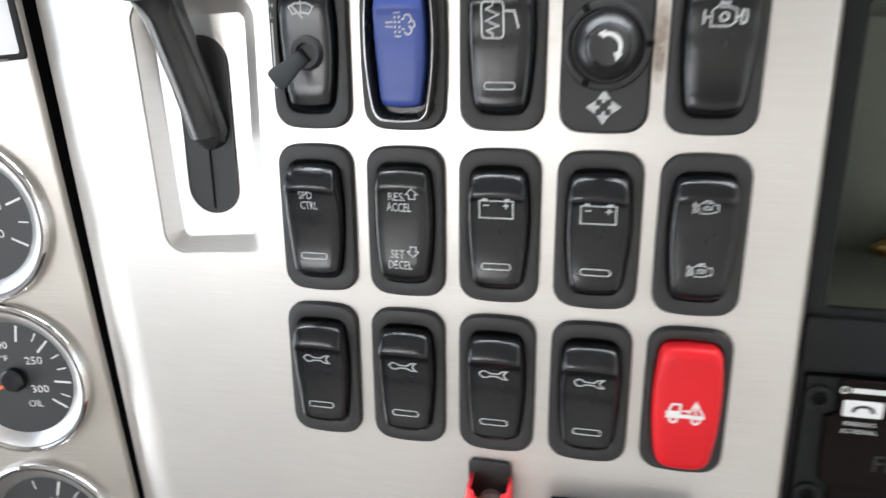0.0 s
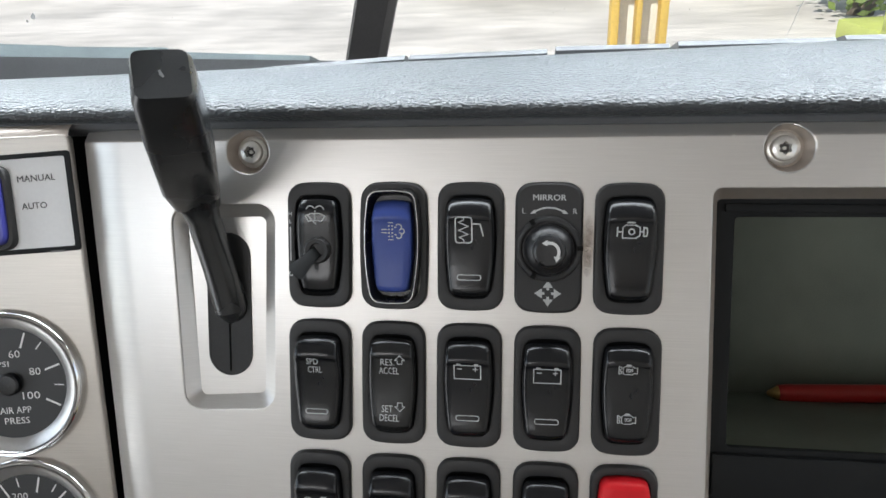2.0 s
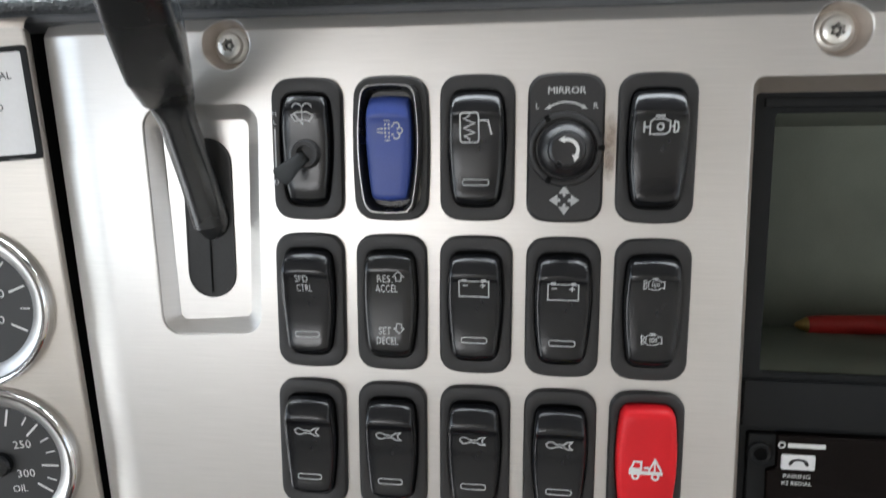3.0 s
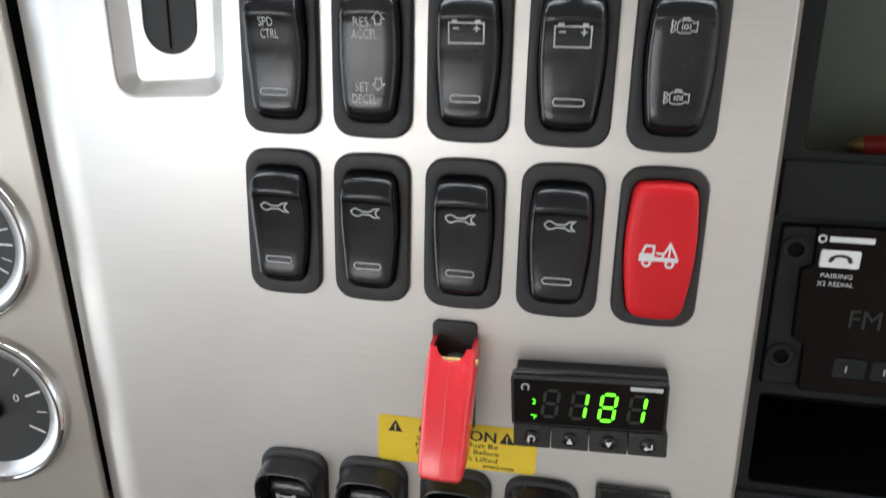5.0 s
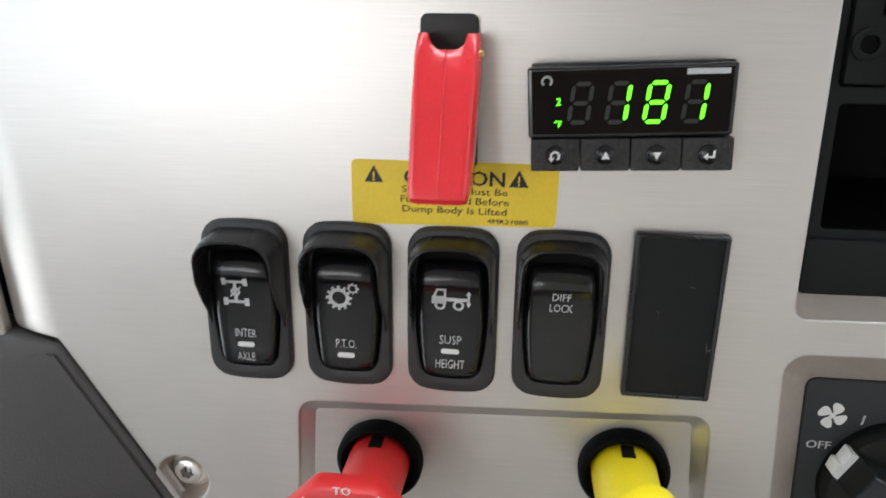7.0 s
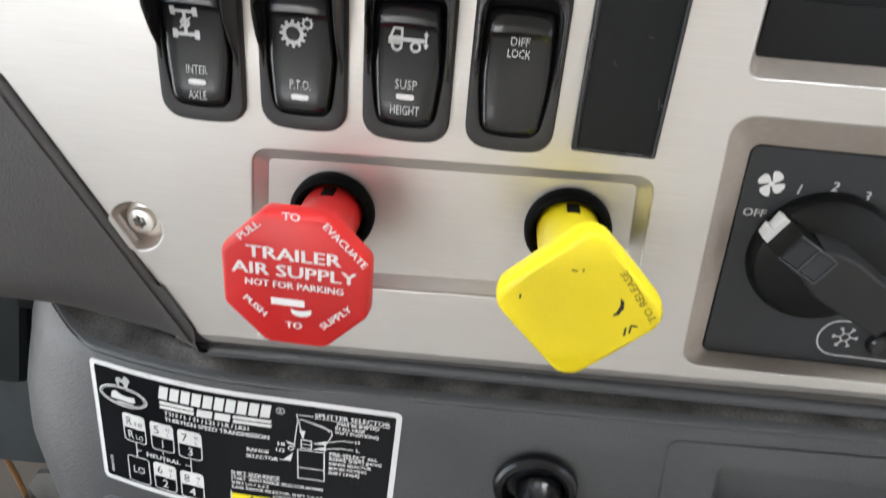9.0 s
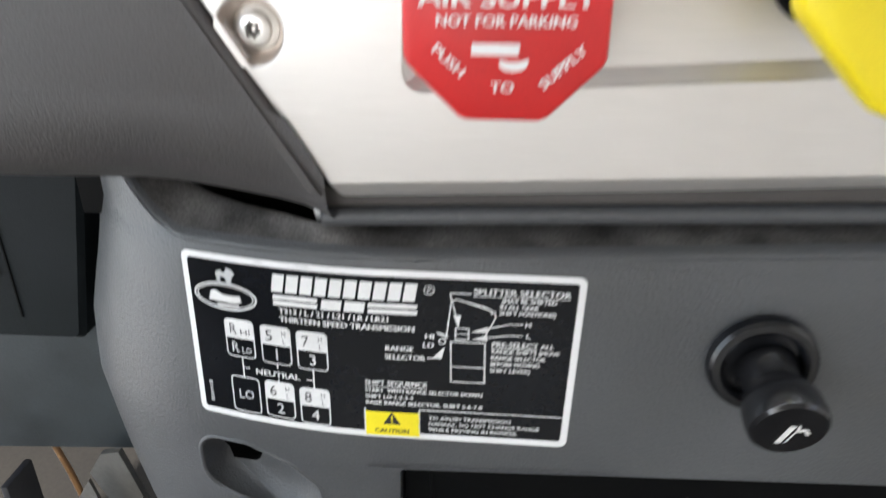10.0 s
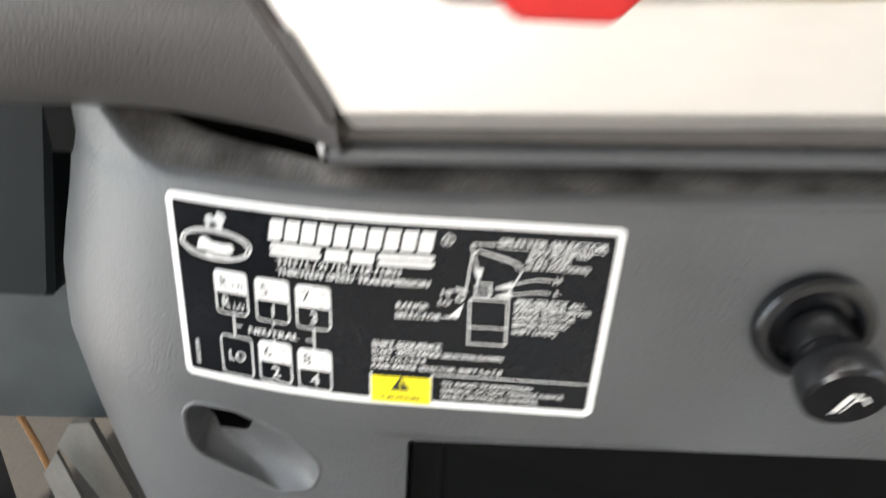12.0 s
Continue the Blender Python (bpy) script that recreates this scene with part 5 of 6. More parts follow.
g = part("knob_grip", loft([grip(-24.5, 10.5, 7.2, 4), grip(-24.2, 10.2, 6.9, -4.5), grip(-23.6, 9.6, 6.3, -8.2), grip(-22.8, 9.0, 5.6, -8.8)]), KNOB_GREY, heat, "broad dark grey grip")
part("pointer_block", loft([[along(u, v, y) for u, v in ((2, -w), (e, -w), (e, w), (2, w))] for w, e, y in ((5.0, 20.4, 3), (4.6, 18.6, -8.4))]), KNOB_BLACK, g)
for u0, u1 in ((5.4, 11.6), (12.3, 18.4)):
    part("pointer_lens", loft([[along(u, v, y) for u, v in ((u0 + d, -4.1 + d), (u1 - d, -4.1 + d), (u1 - d, 4.1 - d), (u0 + d, 4.1 - d))] for d, y in ((0, -8.3), (0, -9.0), (0.35, -9.3))]), ACRYLIC, g, "clear pointer window catching the light")
for u, v, lu, lv in ((5.1, 0, 0.5, 8.8), (11.95, 0, 0.45, 8.4), (12, 4.35, 13.4, 0.4), (12, -4.35, 13.4, 0.4)):
    part("lens_edge", loft([[along(u + a * lu / 2, v + b * lv / 2, y) for a, b in ((-1, -1), (1, -1), (1, 1), (-1, 1))] for y in (-8.3, -9.5)]), SMOOTH_GREY, g)
part("pointer_tip", loft([[along(u, v, y) for u, v in ((18.6, -4.7), (21.8, -4.2), (21.4, 0.2), (22.6, 0.6), (21.8, 4.2), (18.6, 4.7))] for y in (5, -0.5)]), WHITE, g, "white pointer tip")
k = Ink().stroke([(px + 157.4, pz - 244.4) for px, pz in rr(36, 13.4, 6.6, n=6, m=2)], 0.55, True)
lay_print("button_outline", k, 7.85, SILVER_PRINT, heat)
k = Ink()
for q in range(6):
    a = math.pi * q / 3
    c, n = math.cos(a), math.sin(a)
    k.stroke([(147.9 + c * 1.6, -243.8 + n * 1.6), (147.9 + c * 4.2, -243.8 + n * 4.2)], 0.55)
    for d in (0.5, -0.5):
        k.stroke([(147.9 + c * 2.8, -243.8 + n * 2.8), (147.9 + c * 2.8 + 1.3 * math.cos(a + d), -243.8 + n * 2.8 + 1.3 * math.sin(a + d))], 0.4)
k.ring(147.9, -243.8, 1.6, 0.5, 6)
lay_print("snowflake_symbol", k, 7.85, SILVER_PRINT, heat)
part("push_button", lathe([(4.4, 7.9), (4.4, 5.0), (3.6, 4.4), (0.5, 4.2)], 28, 159.0, -244.4), GLOSS, heat)


# ---- lower dashboard ----
BEND = [(330, 0), (200, 0), (80, 0), (20, 0), (-30, 0), (-60, 0), (-75, 0.7), (-90, 2.4), (-105, 5.0), (-121, 8.6), (-135, 13), (-150, 20), (-163, 29), (-175, 42), (-184, 58), (-190, 80), (-194, 110), (-196, 170)]
FALL = [(7.6, -294.5), (6.4, -297), (5.8, -300), (3.9, -330), (1.4, -364), (1.2, -372), (1.6, -392), (2.6, -412), (6, -450), (14, -520), (30, -600)]


def bend_y(x):
    xs = [p[0] for p in BEND][::-1]
    return float(np.interp(x, xs, [p[1] for p in BEND][::-1]))


def fall_y(z):
    zs = [p[1] for p in FALL][::-1]
    return float(np.interp(z, zs, [p[0] for p in FALL][::-1]))


def climb(x):
    """The upper edge rises towards the passenger side."""
    return 0.055 * max(0.0, x + 45)


def skin(x, z):
    return bend_y(x) + fall_y(z)


def rise(u):
    """The front edge climbs to the column cover beyond the bend."""
    q = min(1, max(0, (-122 - u) / 46))
    return 26 * q * q * (3 - 2 * q)


def smoothed(pts, n=3):
    """Corner cutting, to round a polyline."""
    for _ in range(n):
        out = [pts[0]]
        for a, b in zip(pts, pts[1:]):
            out += [tuple(p * 0.75 + q * 0.25 for p, q in zip(a, b)), tuple(p * 0.25 + q * 0.75 for p, q in zip(a, b))]
        pts = out + [pts[-1]]
    return pts


lower = thing("lower_dashboard", (0, 0, 0), "grey pebbled plastic lower dashboard curving back at its end", "dashboard")


def arc_table():
    """The bend by its running length, starting where it leaves the flat."""
    pts = smoothed(BEND[5:], 2)
    run, out = -60.0, [(-60.0, -60.0, 0.0)]
    for (xa, ya), (xb, yb) in zip(pts, pts[1:]):
        run -= math.hypot(xb - xa, yb - ya)
        out.append((run, xb, yb))
    return out[::-1]


ARC = arc_table()


def wrapped(s, z):
    """A point of the lower dashboard's skin from its running length and height."""
    y = fall_y(z)
    if s > -60:
        return (s, y, z)
    rs = [a[0] for a in ARC]
    out = float(np.interp(z, [-600, -480, -430, -402, -372, -345, -330, -310, -290], [30, 16, 4, -1, -5, -3, 1, 7, 12]))
    swell = out * min(1, max(0, (-125 - s) / 75)) ** 1.3
    return (float(np.interp(s, rs, [a[1] for a in ARC])) + swell, float(np.interp(s, rs, [a[2] for a in ARC])) + y, z)


def fall_skin(outer, holes):
    cu = bpy.data.curves.new("tmp", "CURVE")
    cu.dimensions, cu.fill_mode = "2D", "FRONT"
    for ring in (outer, *holes):
        sp = cu.splines.new("POLY")
        sp.points.add(len(ring) - 1)
        for q, (x, z) in zip(sp.points, ring):
            q.co = (x, z, 0, 1)
        sp.use_cyclic_u = True
    b = from_curve(cu)
    cuts = [((x, 0, 0), (1, 0, 0)) for x in list(range(-340, -60, 5))] + [((0, z, 0), (0, 1, 0)) for z in (-293, -296, -300, -315, -330, -347, -364, -372, -380, -392, -402, -412, -430, -450, -485, -520)]
    for co, no in cuts:
        bmesh.ops.bisect_plane(b, geom=list(b.verts) + list(b.edges) + list(b.faces), plane_co=co, plane_no=no, dist=1e-4)
    bmesh.ops.remove_doubles(b, verts=b.verts, dist=1e-3)
    for v in b.verts:
        v.co = wrapped(v.co.x, v.co.y)
    return b


NOTCH = [(-127.5, -371.0), (-108, -370.0), (-92, -375.5), (-79.5, -386), (-83.5, -398), (-96, -402.5), (-128.5, -392.5)]
DEEPER = [(-125.4, -373.2), (-119, -372.8), (-108.4, -374.2), (-105.4, -381), (-108.4, -388.4), (-119, -388.6), (-125.0, -388.0)]
na, nb = rpoly(NOTCH, 9, 8), rpoly(DEEPER, 4, 8)
SLOT = [(-52.5, -372.5), (300, -360), (300, -480), (-55, -480)]
RECT = [(122, -304.5), (300, -300), (300, -333), (123, -331)]
body = part("body", fall_skin([(330, -296.5 + climb(330)), (330, -600), (-245, -600)] + [(u, -296.5 + rise(u)) for u in range(-245, -110, 5)] + [(-45, -296.5)], [na, rpoly(SLOT, 1.5), rpoly(RECT, 2)]), LOWER, lower, sharp=50)


def between(a, b, t):
    return [(p[0] + (q[0] - p[0]) * t, p[1] + (q[1] - p[1]) * t) for p, q in zip(a, b)]


rim = [wrapped(x, z) for x, z in na]
bowl = [rim] + [[(x, y + d, z) for (x, z), (_, y, _z) in zip(between(na, nb, t), rim)] for t, d in ((0.02, 0.5), (0.06, 1.8), (0.14, 4.2), (0.3, 7.2), (0.5, 10.0), (0.75, 12.6), (0.92, 13.8), (1.0, 14.6))]
part("finger_notch", loft(bowl, False, False), LOWER, lower, "scooped finger notch", sharp=85)
mid = (sum(x for x, z in na) / len(na), sum(z for x, z in na) / len(na))
grown = lambda d: [(x + d * (x - mid[0]) / math.hypot(x - mid[0], z - mid[1]), z + d * (z - mid[1]) / math.hypot(x - mid[0], z - mid[1])) for x, z in na]
part("notch_rim", loft([[(px, py + dy, pz) for px, py, pz in (wrapped(x, z) for x, z in grown(d))] for d, dy in ((1.1, 0.1), (0.7, -0.3), (0.1, -0.5), (-0.5, -0.2), (-0.8, 0.8))], False, False), LOWER, lower, "rounded rim of the notch", sharp=85)
for nm, pts, deep in (("drawer_opening", SLOT, 22), ("side_recess", RECT, 16)):
    ring = rpoly(pts, 1.5 if deep > 15 else 2)
    part(nm, loft([[wrapped(x, z) for x, z in ring], at_y(ring, 3.0 if deep > 20 else 9.0), at_y(rpoly(inset(pts, 1.2), 1.5), deep)], False, True), LOWER, lower)
CREST = [(1.4, -298.0), (0.5, -296.4), (0.9, -295.4), (2.0, -294.4), (3.4, -293.4)]
BACK_U = [-250, -168, -150, -140, -129.5, -118, -106.5, -90, -76, -69, -60]
BACK_Y = [17, 17, 17, 17, 17.5, 17, 14.4, 10, 5.5, 10, 27]
BACK_Z = [-268, -268, -276, -279, -283, -286, -287, -287, -287.6, -288.3, -289.3]


def ledge_row(j):
    """The ledge slopes up and back to a gap under the column cover and climbs to meet it beyond the bend."""
    row = []
    for u in [330, 200, 100, 40, 0, -40] + list(range(-60, -250, -3)):
        p = wrapped(u, -297 + rise(u))
        yb, zb = float(np.interp(u, BACK_U, BACK_Y)), float(np.interp(u, BACK_U, BACK_Z)) + climb(u)
        if j < len(CREST):
            y, z = CREST[j]
            z += climb(u) + rise(u)
        else:
            t, dy, dz = ((0.35, 0, 0.3), (0.7, 0, 0.2), (0.94, 0, 0), (1, 0.6, -0.5), (1, 1.0, -2), (1, 1.4, -16))[j - len(CREST)]
            z0 = CREST[-1][1] + climb(u) + rise(u)
            y, z = CREST[-1][0] + (yb - CREST[-1][0]) * t + dy, z0 + (zb - z0) * t + dz
        row.append((p[0], p[1] + y, z))
    return row


rows = [ledge_row(j) for j in range(len(CREST) + 6)]
crest_ob = part("crest", sheet(rows), LOWER, lower, "rounded front edge with a dusty ledge behind it", sharp=60)
crest_ob.data.materials.append(DUSTY)
for f in crest_ob.data.polygons:
    f.material_index = 1 if f.index // (len(rows[0]) - 1) > 3 else 0
part("notch_hole", loft([[(x, y + d, z) for (x, z), (_, y, _z) in zip(nb, rim)] for d in (14.5, 17, 40)], False, True), DEEP, lower, "dark hole in the notch")
runs = (-75, -68, -30, 30, 100, 200, 330)
part("carrier_strip", sheet([[(x, y, z + 0.042 * (x + 66)) for x in runs] for y, z in ((6.5, -273), (6.8, -276), (7.6, -279), (12, -281.6))]), STRIP, lower, "smooth dark strip under the aluminium panel")
lip = smoothed([(14, -280.9), (10.4, -281.4), (8.8, -283.0), (8.7, -285.2), (10.0, -287.0), (13, -287.8), (30, -287.4)], 2)
part("carrier_lip", sheet([[(x, y, z + 0.042 * (x + 66)) for x in runs] for y, z in lip]), LOWER, lower, "pebbled lip under the aluminium panel")
border = plate(rpoly([(102, -295.5), (310, -284), (310, -347), (105, -347)], 4), [rpoly([(103.2, -296.7), (309, -285.4), (309, -345.8), (106.1, -345.8)], 3.4)], -0.7, 1.5, 0.3)
for v in border.verts:
    v.co.y += fall_y(v.co.z)
part("raised_border", border, LOWER, lower)

drawer = thing("ashtray_drawer", (0, 0, 0), "black plastic drawer front set into the lower dashboard", "drawer")
part("front", plate(rpoly([(-51.6, -373.4), (300, -361), (300, -470), (-54, -470)], 1.5), [], 5.0, 12, 0.8), DRAWER, drawer)
# bar of a lighter plastic paints the bevel's highlight along the drawer's top
part("top_edge", loft([[(x, y, z + (x + 51.6) * 0.0353) for x, y, z in ((-50.6, 4.7, -374.9), (298, 4.7, -374.9), (298, 4.7, -373.9), (-50.6, 4.7, -373.9))], [(x, y, z + (x + 51.6) * 0.0353) for x, y, z in ((-50.6, 5.6, -374.9), (298, 5.6, -374.9), (298, 5.6, -373.6), (-50.6, 5.6, -373.6))]]), BEZEL, drawer, "lighter bar painting the highlight along the upper edge")
part("side_rib", box(-43, -41.6, 4.4, 6, -470, -376, 0.3), DRAWER, drawer)

# ---- shift pattern label, laid round the bend ----
plate_label = thing("shift_pattern_label", (0, 0, 0), "black and white gear shift pattern label with a yellow caution field", "label", turn=Matrix.Translation((0.1 * MM, 0, -13.1 * MM)) @ Matrix.Diagonal((1.014, 1, 0.963, 1)))


def wrap(lift):
    return lambda x, z: skin(1.014 * x + 0.1, 0.963 * z - 13.1) - lift


def label_sheet(x0, x1, z0, z1, r, lift, skew=0.0):
    cols = sorted(set([x0 + r * (1 - math.cos(a)) for a in [math.pi / 2 * i / 5 for i in range(6)]] + [x1 - r * (1 - math.cos(a)) for a in [math.pi / 2 * i / 5 for i in range(6)]] + list(np.arange(x0 + r + 2, x1 - r - 1, 3.0))))
    rows = []
    for x in cols:
        d = max(0, x0 + r - x, x - x1 + r)
        e = r - math.sqrt(max(0, r * r - d * d))
        face = wrap(lift)
        rows.append([(x + skew * (x - x0) / (x1 - x0) * (z - z0) / (z1 - z0), face(x, z), z) for z in [z0 + e + (z1 - z0 - 2 * e) * i / 24 for i in range(25)]])
    return sheet(rows)


X0, X1, Z0, Z1 = -121.4, 1.6, -359.4, -297.0
part("white_base", label_sheet(X0, X1, Z0, Z1, 2.5, 0.15, 2.4), LABEL_WHITE, plate_label)
part("black_field", label_sheet(X0 + 2.1, X1 - 2.1, Z0 + 2.4, Z1 - 2.2, 1.0, 0.26, 2.3), LABEL_BLACK, plate_label, "glossy black printed field")
U = wrap(0.36)
W2 = wrap(0.46)


def lab(body, x, z, cap, width=0.0, align="LEFT", mat=WHITE, face=U, bold=0.05, turn=0.0, shear=0.0, name="lettering"):
    lay_print(name, Ink().text(body, x, z, cap, align, width=width, bold=bold, turn=turn, shear=shear), face, mat, plate_label)


# maker's emblem: plain oval and figure, no lettering
k = Ink().stroke([(-107.2 + 10.6 * math.cos(a), -311.8 + 4.8 * math.sin(a)) for a in [2 * math.pi * i / 40 for i in range(40)]], 0.55, True)
k.stroke([(-107.2 + 9.6 * math.cos(a), -311.8 + 4.0 * math.sin(a)) for a in [2 * math.pi * i / 40 for i in range(40)]], 0.3, True)
lay_print("emblem_oval", k, U, WHITE, plate_label)
k = Ink().poly([(-113.0, -313.8), (-112.2, -310.6), (-110.6, -309.8), (-108, -311.2), (-105, -311.4), (-102.2, -311.0), (-101.6, -313.2), (-104, -314.0), (-109, -313.8)])
k.poly([(-110.2, -315.4), (-103, -315.0), (-102.4, -314.4), (-110.4, -314.7)])
lay_print("emblem_mark", k, U, WHITE, plate_label)
k = Ink().poly([(-109.4, -306.2), (-109.8, -303.4), (-108.2, -302.4), (-106.6, -303.2), (-105.8, -301.2), (-104.0, -301.8), (-103.2, -303.4), (-104.2, -304.6), (-104.5, -306.5), (-106.0, -306.8), (-106.6, -304.8), (-108.2, -304.6), (-108.3, -306.4)])
lay_print("emblem_figure", k, U, SILVER_PRINT, plate_label)
# trade name: plain white blocks and stripes
for i in range(10):
    x = -91.2 + 4.55 * i
    lay_print("trade_name_block", Ink().poly([(x, -307.4), (x + 3.7, -307.4), (x + 4.7, -301.2), (x + 1.0, -301.2)]), U, WHITE, plate_label)
for x0, x1 in ((-91.0, -76.8), (-61.0, -46.0)):
    for z in (-309.3, -311.4):
        lay_print("trade_stripe", Ink().poly([(x0, z - 0.75), (x1, z - 0.75), (x1 + 0.4, z + 0.8), (x0 + 0.4, z + 0.8)]), U, WHITE, plate_label)
for x0 in (-75.6, -68.4):
    lay_print("trade_block", Ink().poly([(x0, -312.2), (x0 + 6.2, -312.2), (x0 + 6.8, -308.6), (x0 + 0.6, -308.6)]), U, WHITE, plate_label)
lay_print("registered_mark", Ink().ring(-42.2, -303.2, 1.5, 0.3, 16).text("R", -42.2, -304.0, 1.6), U, WHITE, plate_label)
lab("T313 / L / 21 / L21 / LR / LR21", -89.2, -315.1, 2.0, 34.4)
lab("THIRTEEN SPEED TRANSMISSION", -89.2, -318.2, 2.0, 42.4)


def gear_cell(x, z, top, small, low, split=True):
    """One field of the shift pattern: white upper half, black lower half."""
    w, h = 9.8, 14.0
    k = Ink().stroke([(x + px, z + pz) for px, pz in rr(w, h, 1.4, n=3, m=1)], 0.42, True)
    lay_print("cell_outline", k, U, WHITE, plate_label)
    if split:
        k = Ink().poly([(x - w / 2, z)] + [(x + w / 2, z)] + [(x + px, z + pz) for px, pz in rr(w, h, 1.4, n=3, m=0) if pz > 0.1])
        lay_print("cell_field", k, U, WHITE, plate_label)
        lab(top, x - 2.2, z + 1.6, 4.0, 2.4 if len(top) == 1 else 0, "CENTER", INK, W2, 0.0)
        if small == "HL":
            lab("H", x + 2.8, z + 3.8, 1.9, 1.3, "CENTER", INK, W2, 0)
            lab("L", x + 2.8, z + 1.0, 1.9, 1.0, "CENTER", INK, W2, 0)
        else:
            lab(small, x + 2.0, z + 1.6, 2.2, 3.2, "CENTER", INK, W2, 0)
        if low == "R":
            lab("R", x - 2.0, z - 5.4, 4.0, 2.4, "CENTER", WHITE, U, 0.0)
            lab("LO", x + 2.0, z - 5.4, 2.2, 3.2, "CENTER", WHITE, U, 0.0)
        else:
            lab(low, x, z - 5.4, 4.0, 0, "CENTER", WHITE, U, 0.0)
    else:
        lab(top, x, z - 1.6, 3.4, 5.2, "CENTER", WHITE, U, 0.0)


gear_cell(-103.6, -327.0, "R", "HI", "R")
gear_cell(-91.2, -327.5, "5", "HL", "1")
gear_cell(-79.2, -328.0, "7", "HL", "3")
gear_cell(-103.4, -349.0, "LO", "", "", False)
gear_cell(-91.4, -348.8, "6", "HL", "2")
gear_cell(-79.4, -349.5, "8", "HL", "4")
k = Ink().stroke([(-103.5, -334), (-103.5, -342)], 0.42).stroke([(-79.3, -335), (-79.3, -342.5)], 0.42).stroke([(-103.5, -338.0), (-101.2, -338.0)], 0.42).stroke([(-81.8, -339.2), (-79.3, -339.2)], 0.42).stroke([(-91.3, -334.5), (-91.3, -336.4)], 0.42).stroke([(-91.3, -340.6), (-91.3, -342)], 0.42)
lay_print("pattern_lines", k, U, WHITE, plate_label)
lab("NEUTRAL", -91.6, -339.8, 2.1, 15.0, "CENTER")
lab("82601638", -115.8, -354.4, 1.2, 8.4, "LEFT", turn=90)
lab("SPLITTER SELECTOR", -29.0, -304.0, 2.0, 28.4)
lay_print("underline", Ink().bar(-14.8, -304.6, 28.4, 0.28), U, WHITE, plate_label)
for i, s_ in enumerate(("(MAY BE SHIFTED", "IN ALL GEAR", "SHIFT POSITIONS)")):
    lab(s_, -21.2 if i else -20.6, -306.6 - 2.1 * i, 1.5, (16.0, 11.4, 16.6)[i])
lab("H", -13.4, -314.7, 1.7, 1.5)
lab("L", -13.0, -318.7, 1.7, 1.2)
lab("PRE-SELECT", -23.2, -322.2, 1.8, 13.8)
lay_print("underline", Ink().bar(-16.3, -322.7, 13.8, 0.26), U, WHITE, plate_label)
lab("ALL", -8.4, -322.2, 1.5, 4.0)
for i, s_ in enumerate(("RANGE SHIFTS (MOVE", "RANGE SELECTOR", "BEFORE MOVING", "SHIFT LEVER)")):
    lab(s_, -23.2 - 0.1 * i, -324.6 - 2.35 * i, 1.5, (20.4, 16.4, 14.8, 12.2)[i])
lab("HI", -43.6, -320.4, 1.8, 2.6)
lab("LO", -44.2, -323.6, 1.8, 3.2)
lab("RANGE", -55.9, -325.4, 1.8, 8.6)
lab("SELECTOR", -56.1, -328.6, 1.8, 12.6)
for i, (s_, w) in enumerate((("SHIFT SEQUENCE", 19.6), ("START  WITH RANGE SELECTOR DOWN", 37.0), ("SHIFT LO-1-2-3-4", 15.2), ("RAISE RANGE SELECTOR, SHIFT 5-6-7-8", 37.0))):
    lab(s_, -62.6, -338.6 - (0, 2.8, 5.2, 7.6)[i], 1.75 if not i else 1.5, w)
lay_print("underline", Ink().bar(-52.8, -339.2, 19.6, 0.26), U, WHITE, plate_label)
k = Ink().stroke([(-36.0, -302.8), (-29.6, -302.8)], 0.4).stroke([(-36.0, -302.8), (-34.0, -311.4)], 0.4)
k.poly([(-35.0, -310.4), (-32.6, -310.4), (-33.4, -314.8)])
k.stroke([(-37.0, -318.6), (-35.6, -306.0), (-34.0, -304.8), (-25.6, -307.2), (-22.6, -308.8), (-22.2, -310.6), (-25.4, -317.8)], 0.38)
k.stroke([(-33.0, -305.2), (-24.0, -308.2), (-23.2, -309.8)], 0.3)
k.stroke([(-34.2, -319.0), (-34.2, -315.0), (-30.2, -315.0), (-30.2, -319.0)], 0.42, True).stroke([(-34.2, -317.0), (-30.2, -317.0)], 0.3)
k.stroke([(-35.6, -320.0), (-25.2, -320.0), (-25.0, -334.8), (-35.4, -334.8)], 0.42, True).stroke([(-35.5, -329.2), (-25.1, -329.2)], 0.4)
k.stroke([(-39.6, -317.2), (-36.4, -318.6)], 0.5).stroke([(-40.0, -316.8), (-36.6, -317.6)], 0.35).ring(-38.2, -320.0, 1.0, 0.4, 12)
k.stroke([(-14.0, -312.8), (-18.0, -312.8), (-27.6, -315.6)], 0.38).poly([(-29.6, -316.2), (-24.6, -314.0), (-24.4, -316.2)])
k.stroke([(-14.0, -316.8), (-18.0, -316.8), (-27.6, -318.4)], 0.38).poly([(-29.4, -318.8), (-24.6, -317.0), (-24.4, -319.2)])
k.stroke([(-42.8, -326.4), (-40.6, -326.4), (-39.4, -325.0)], 0.45).poly([(-41.2, -326.2), (-38.4, -326.6), (-37.4, -322.0)])
lay_print("lever_drawing", k.shift(0, -1.1), U, WHITE, plate_label, "line drawing of the shift lever and its selectors")
lay_print("caution_field", Ink().bar(-54.0, -353.7, 17.4, 9.4), U, BRIGHT_YELLOW, plate_label, "bright yellow caution field")
lay_print("caution_triangle", Ink().poly([(-57.0, -353.8), (-51.4, -353.8), (-54.2, -348.9)]), W2, INK, plate_label)
lay_print("exclamation_mark", Ink().bar(-54.2, -351.4, 0.5, 1.9).disc(-54.2, -353.0, 0.32, 8), wrap(0.54), BRIGHT_YELLOW, plate_label)
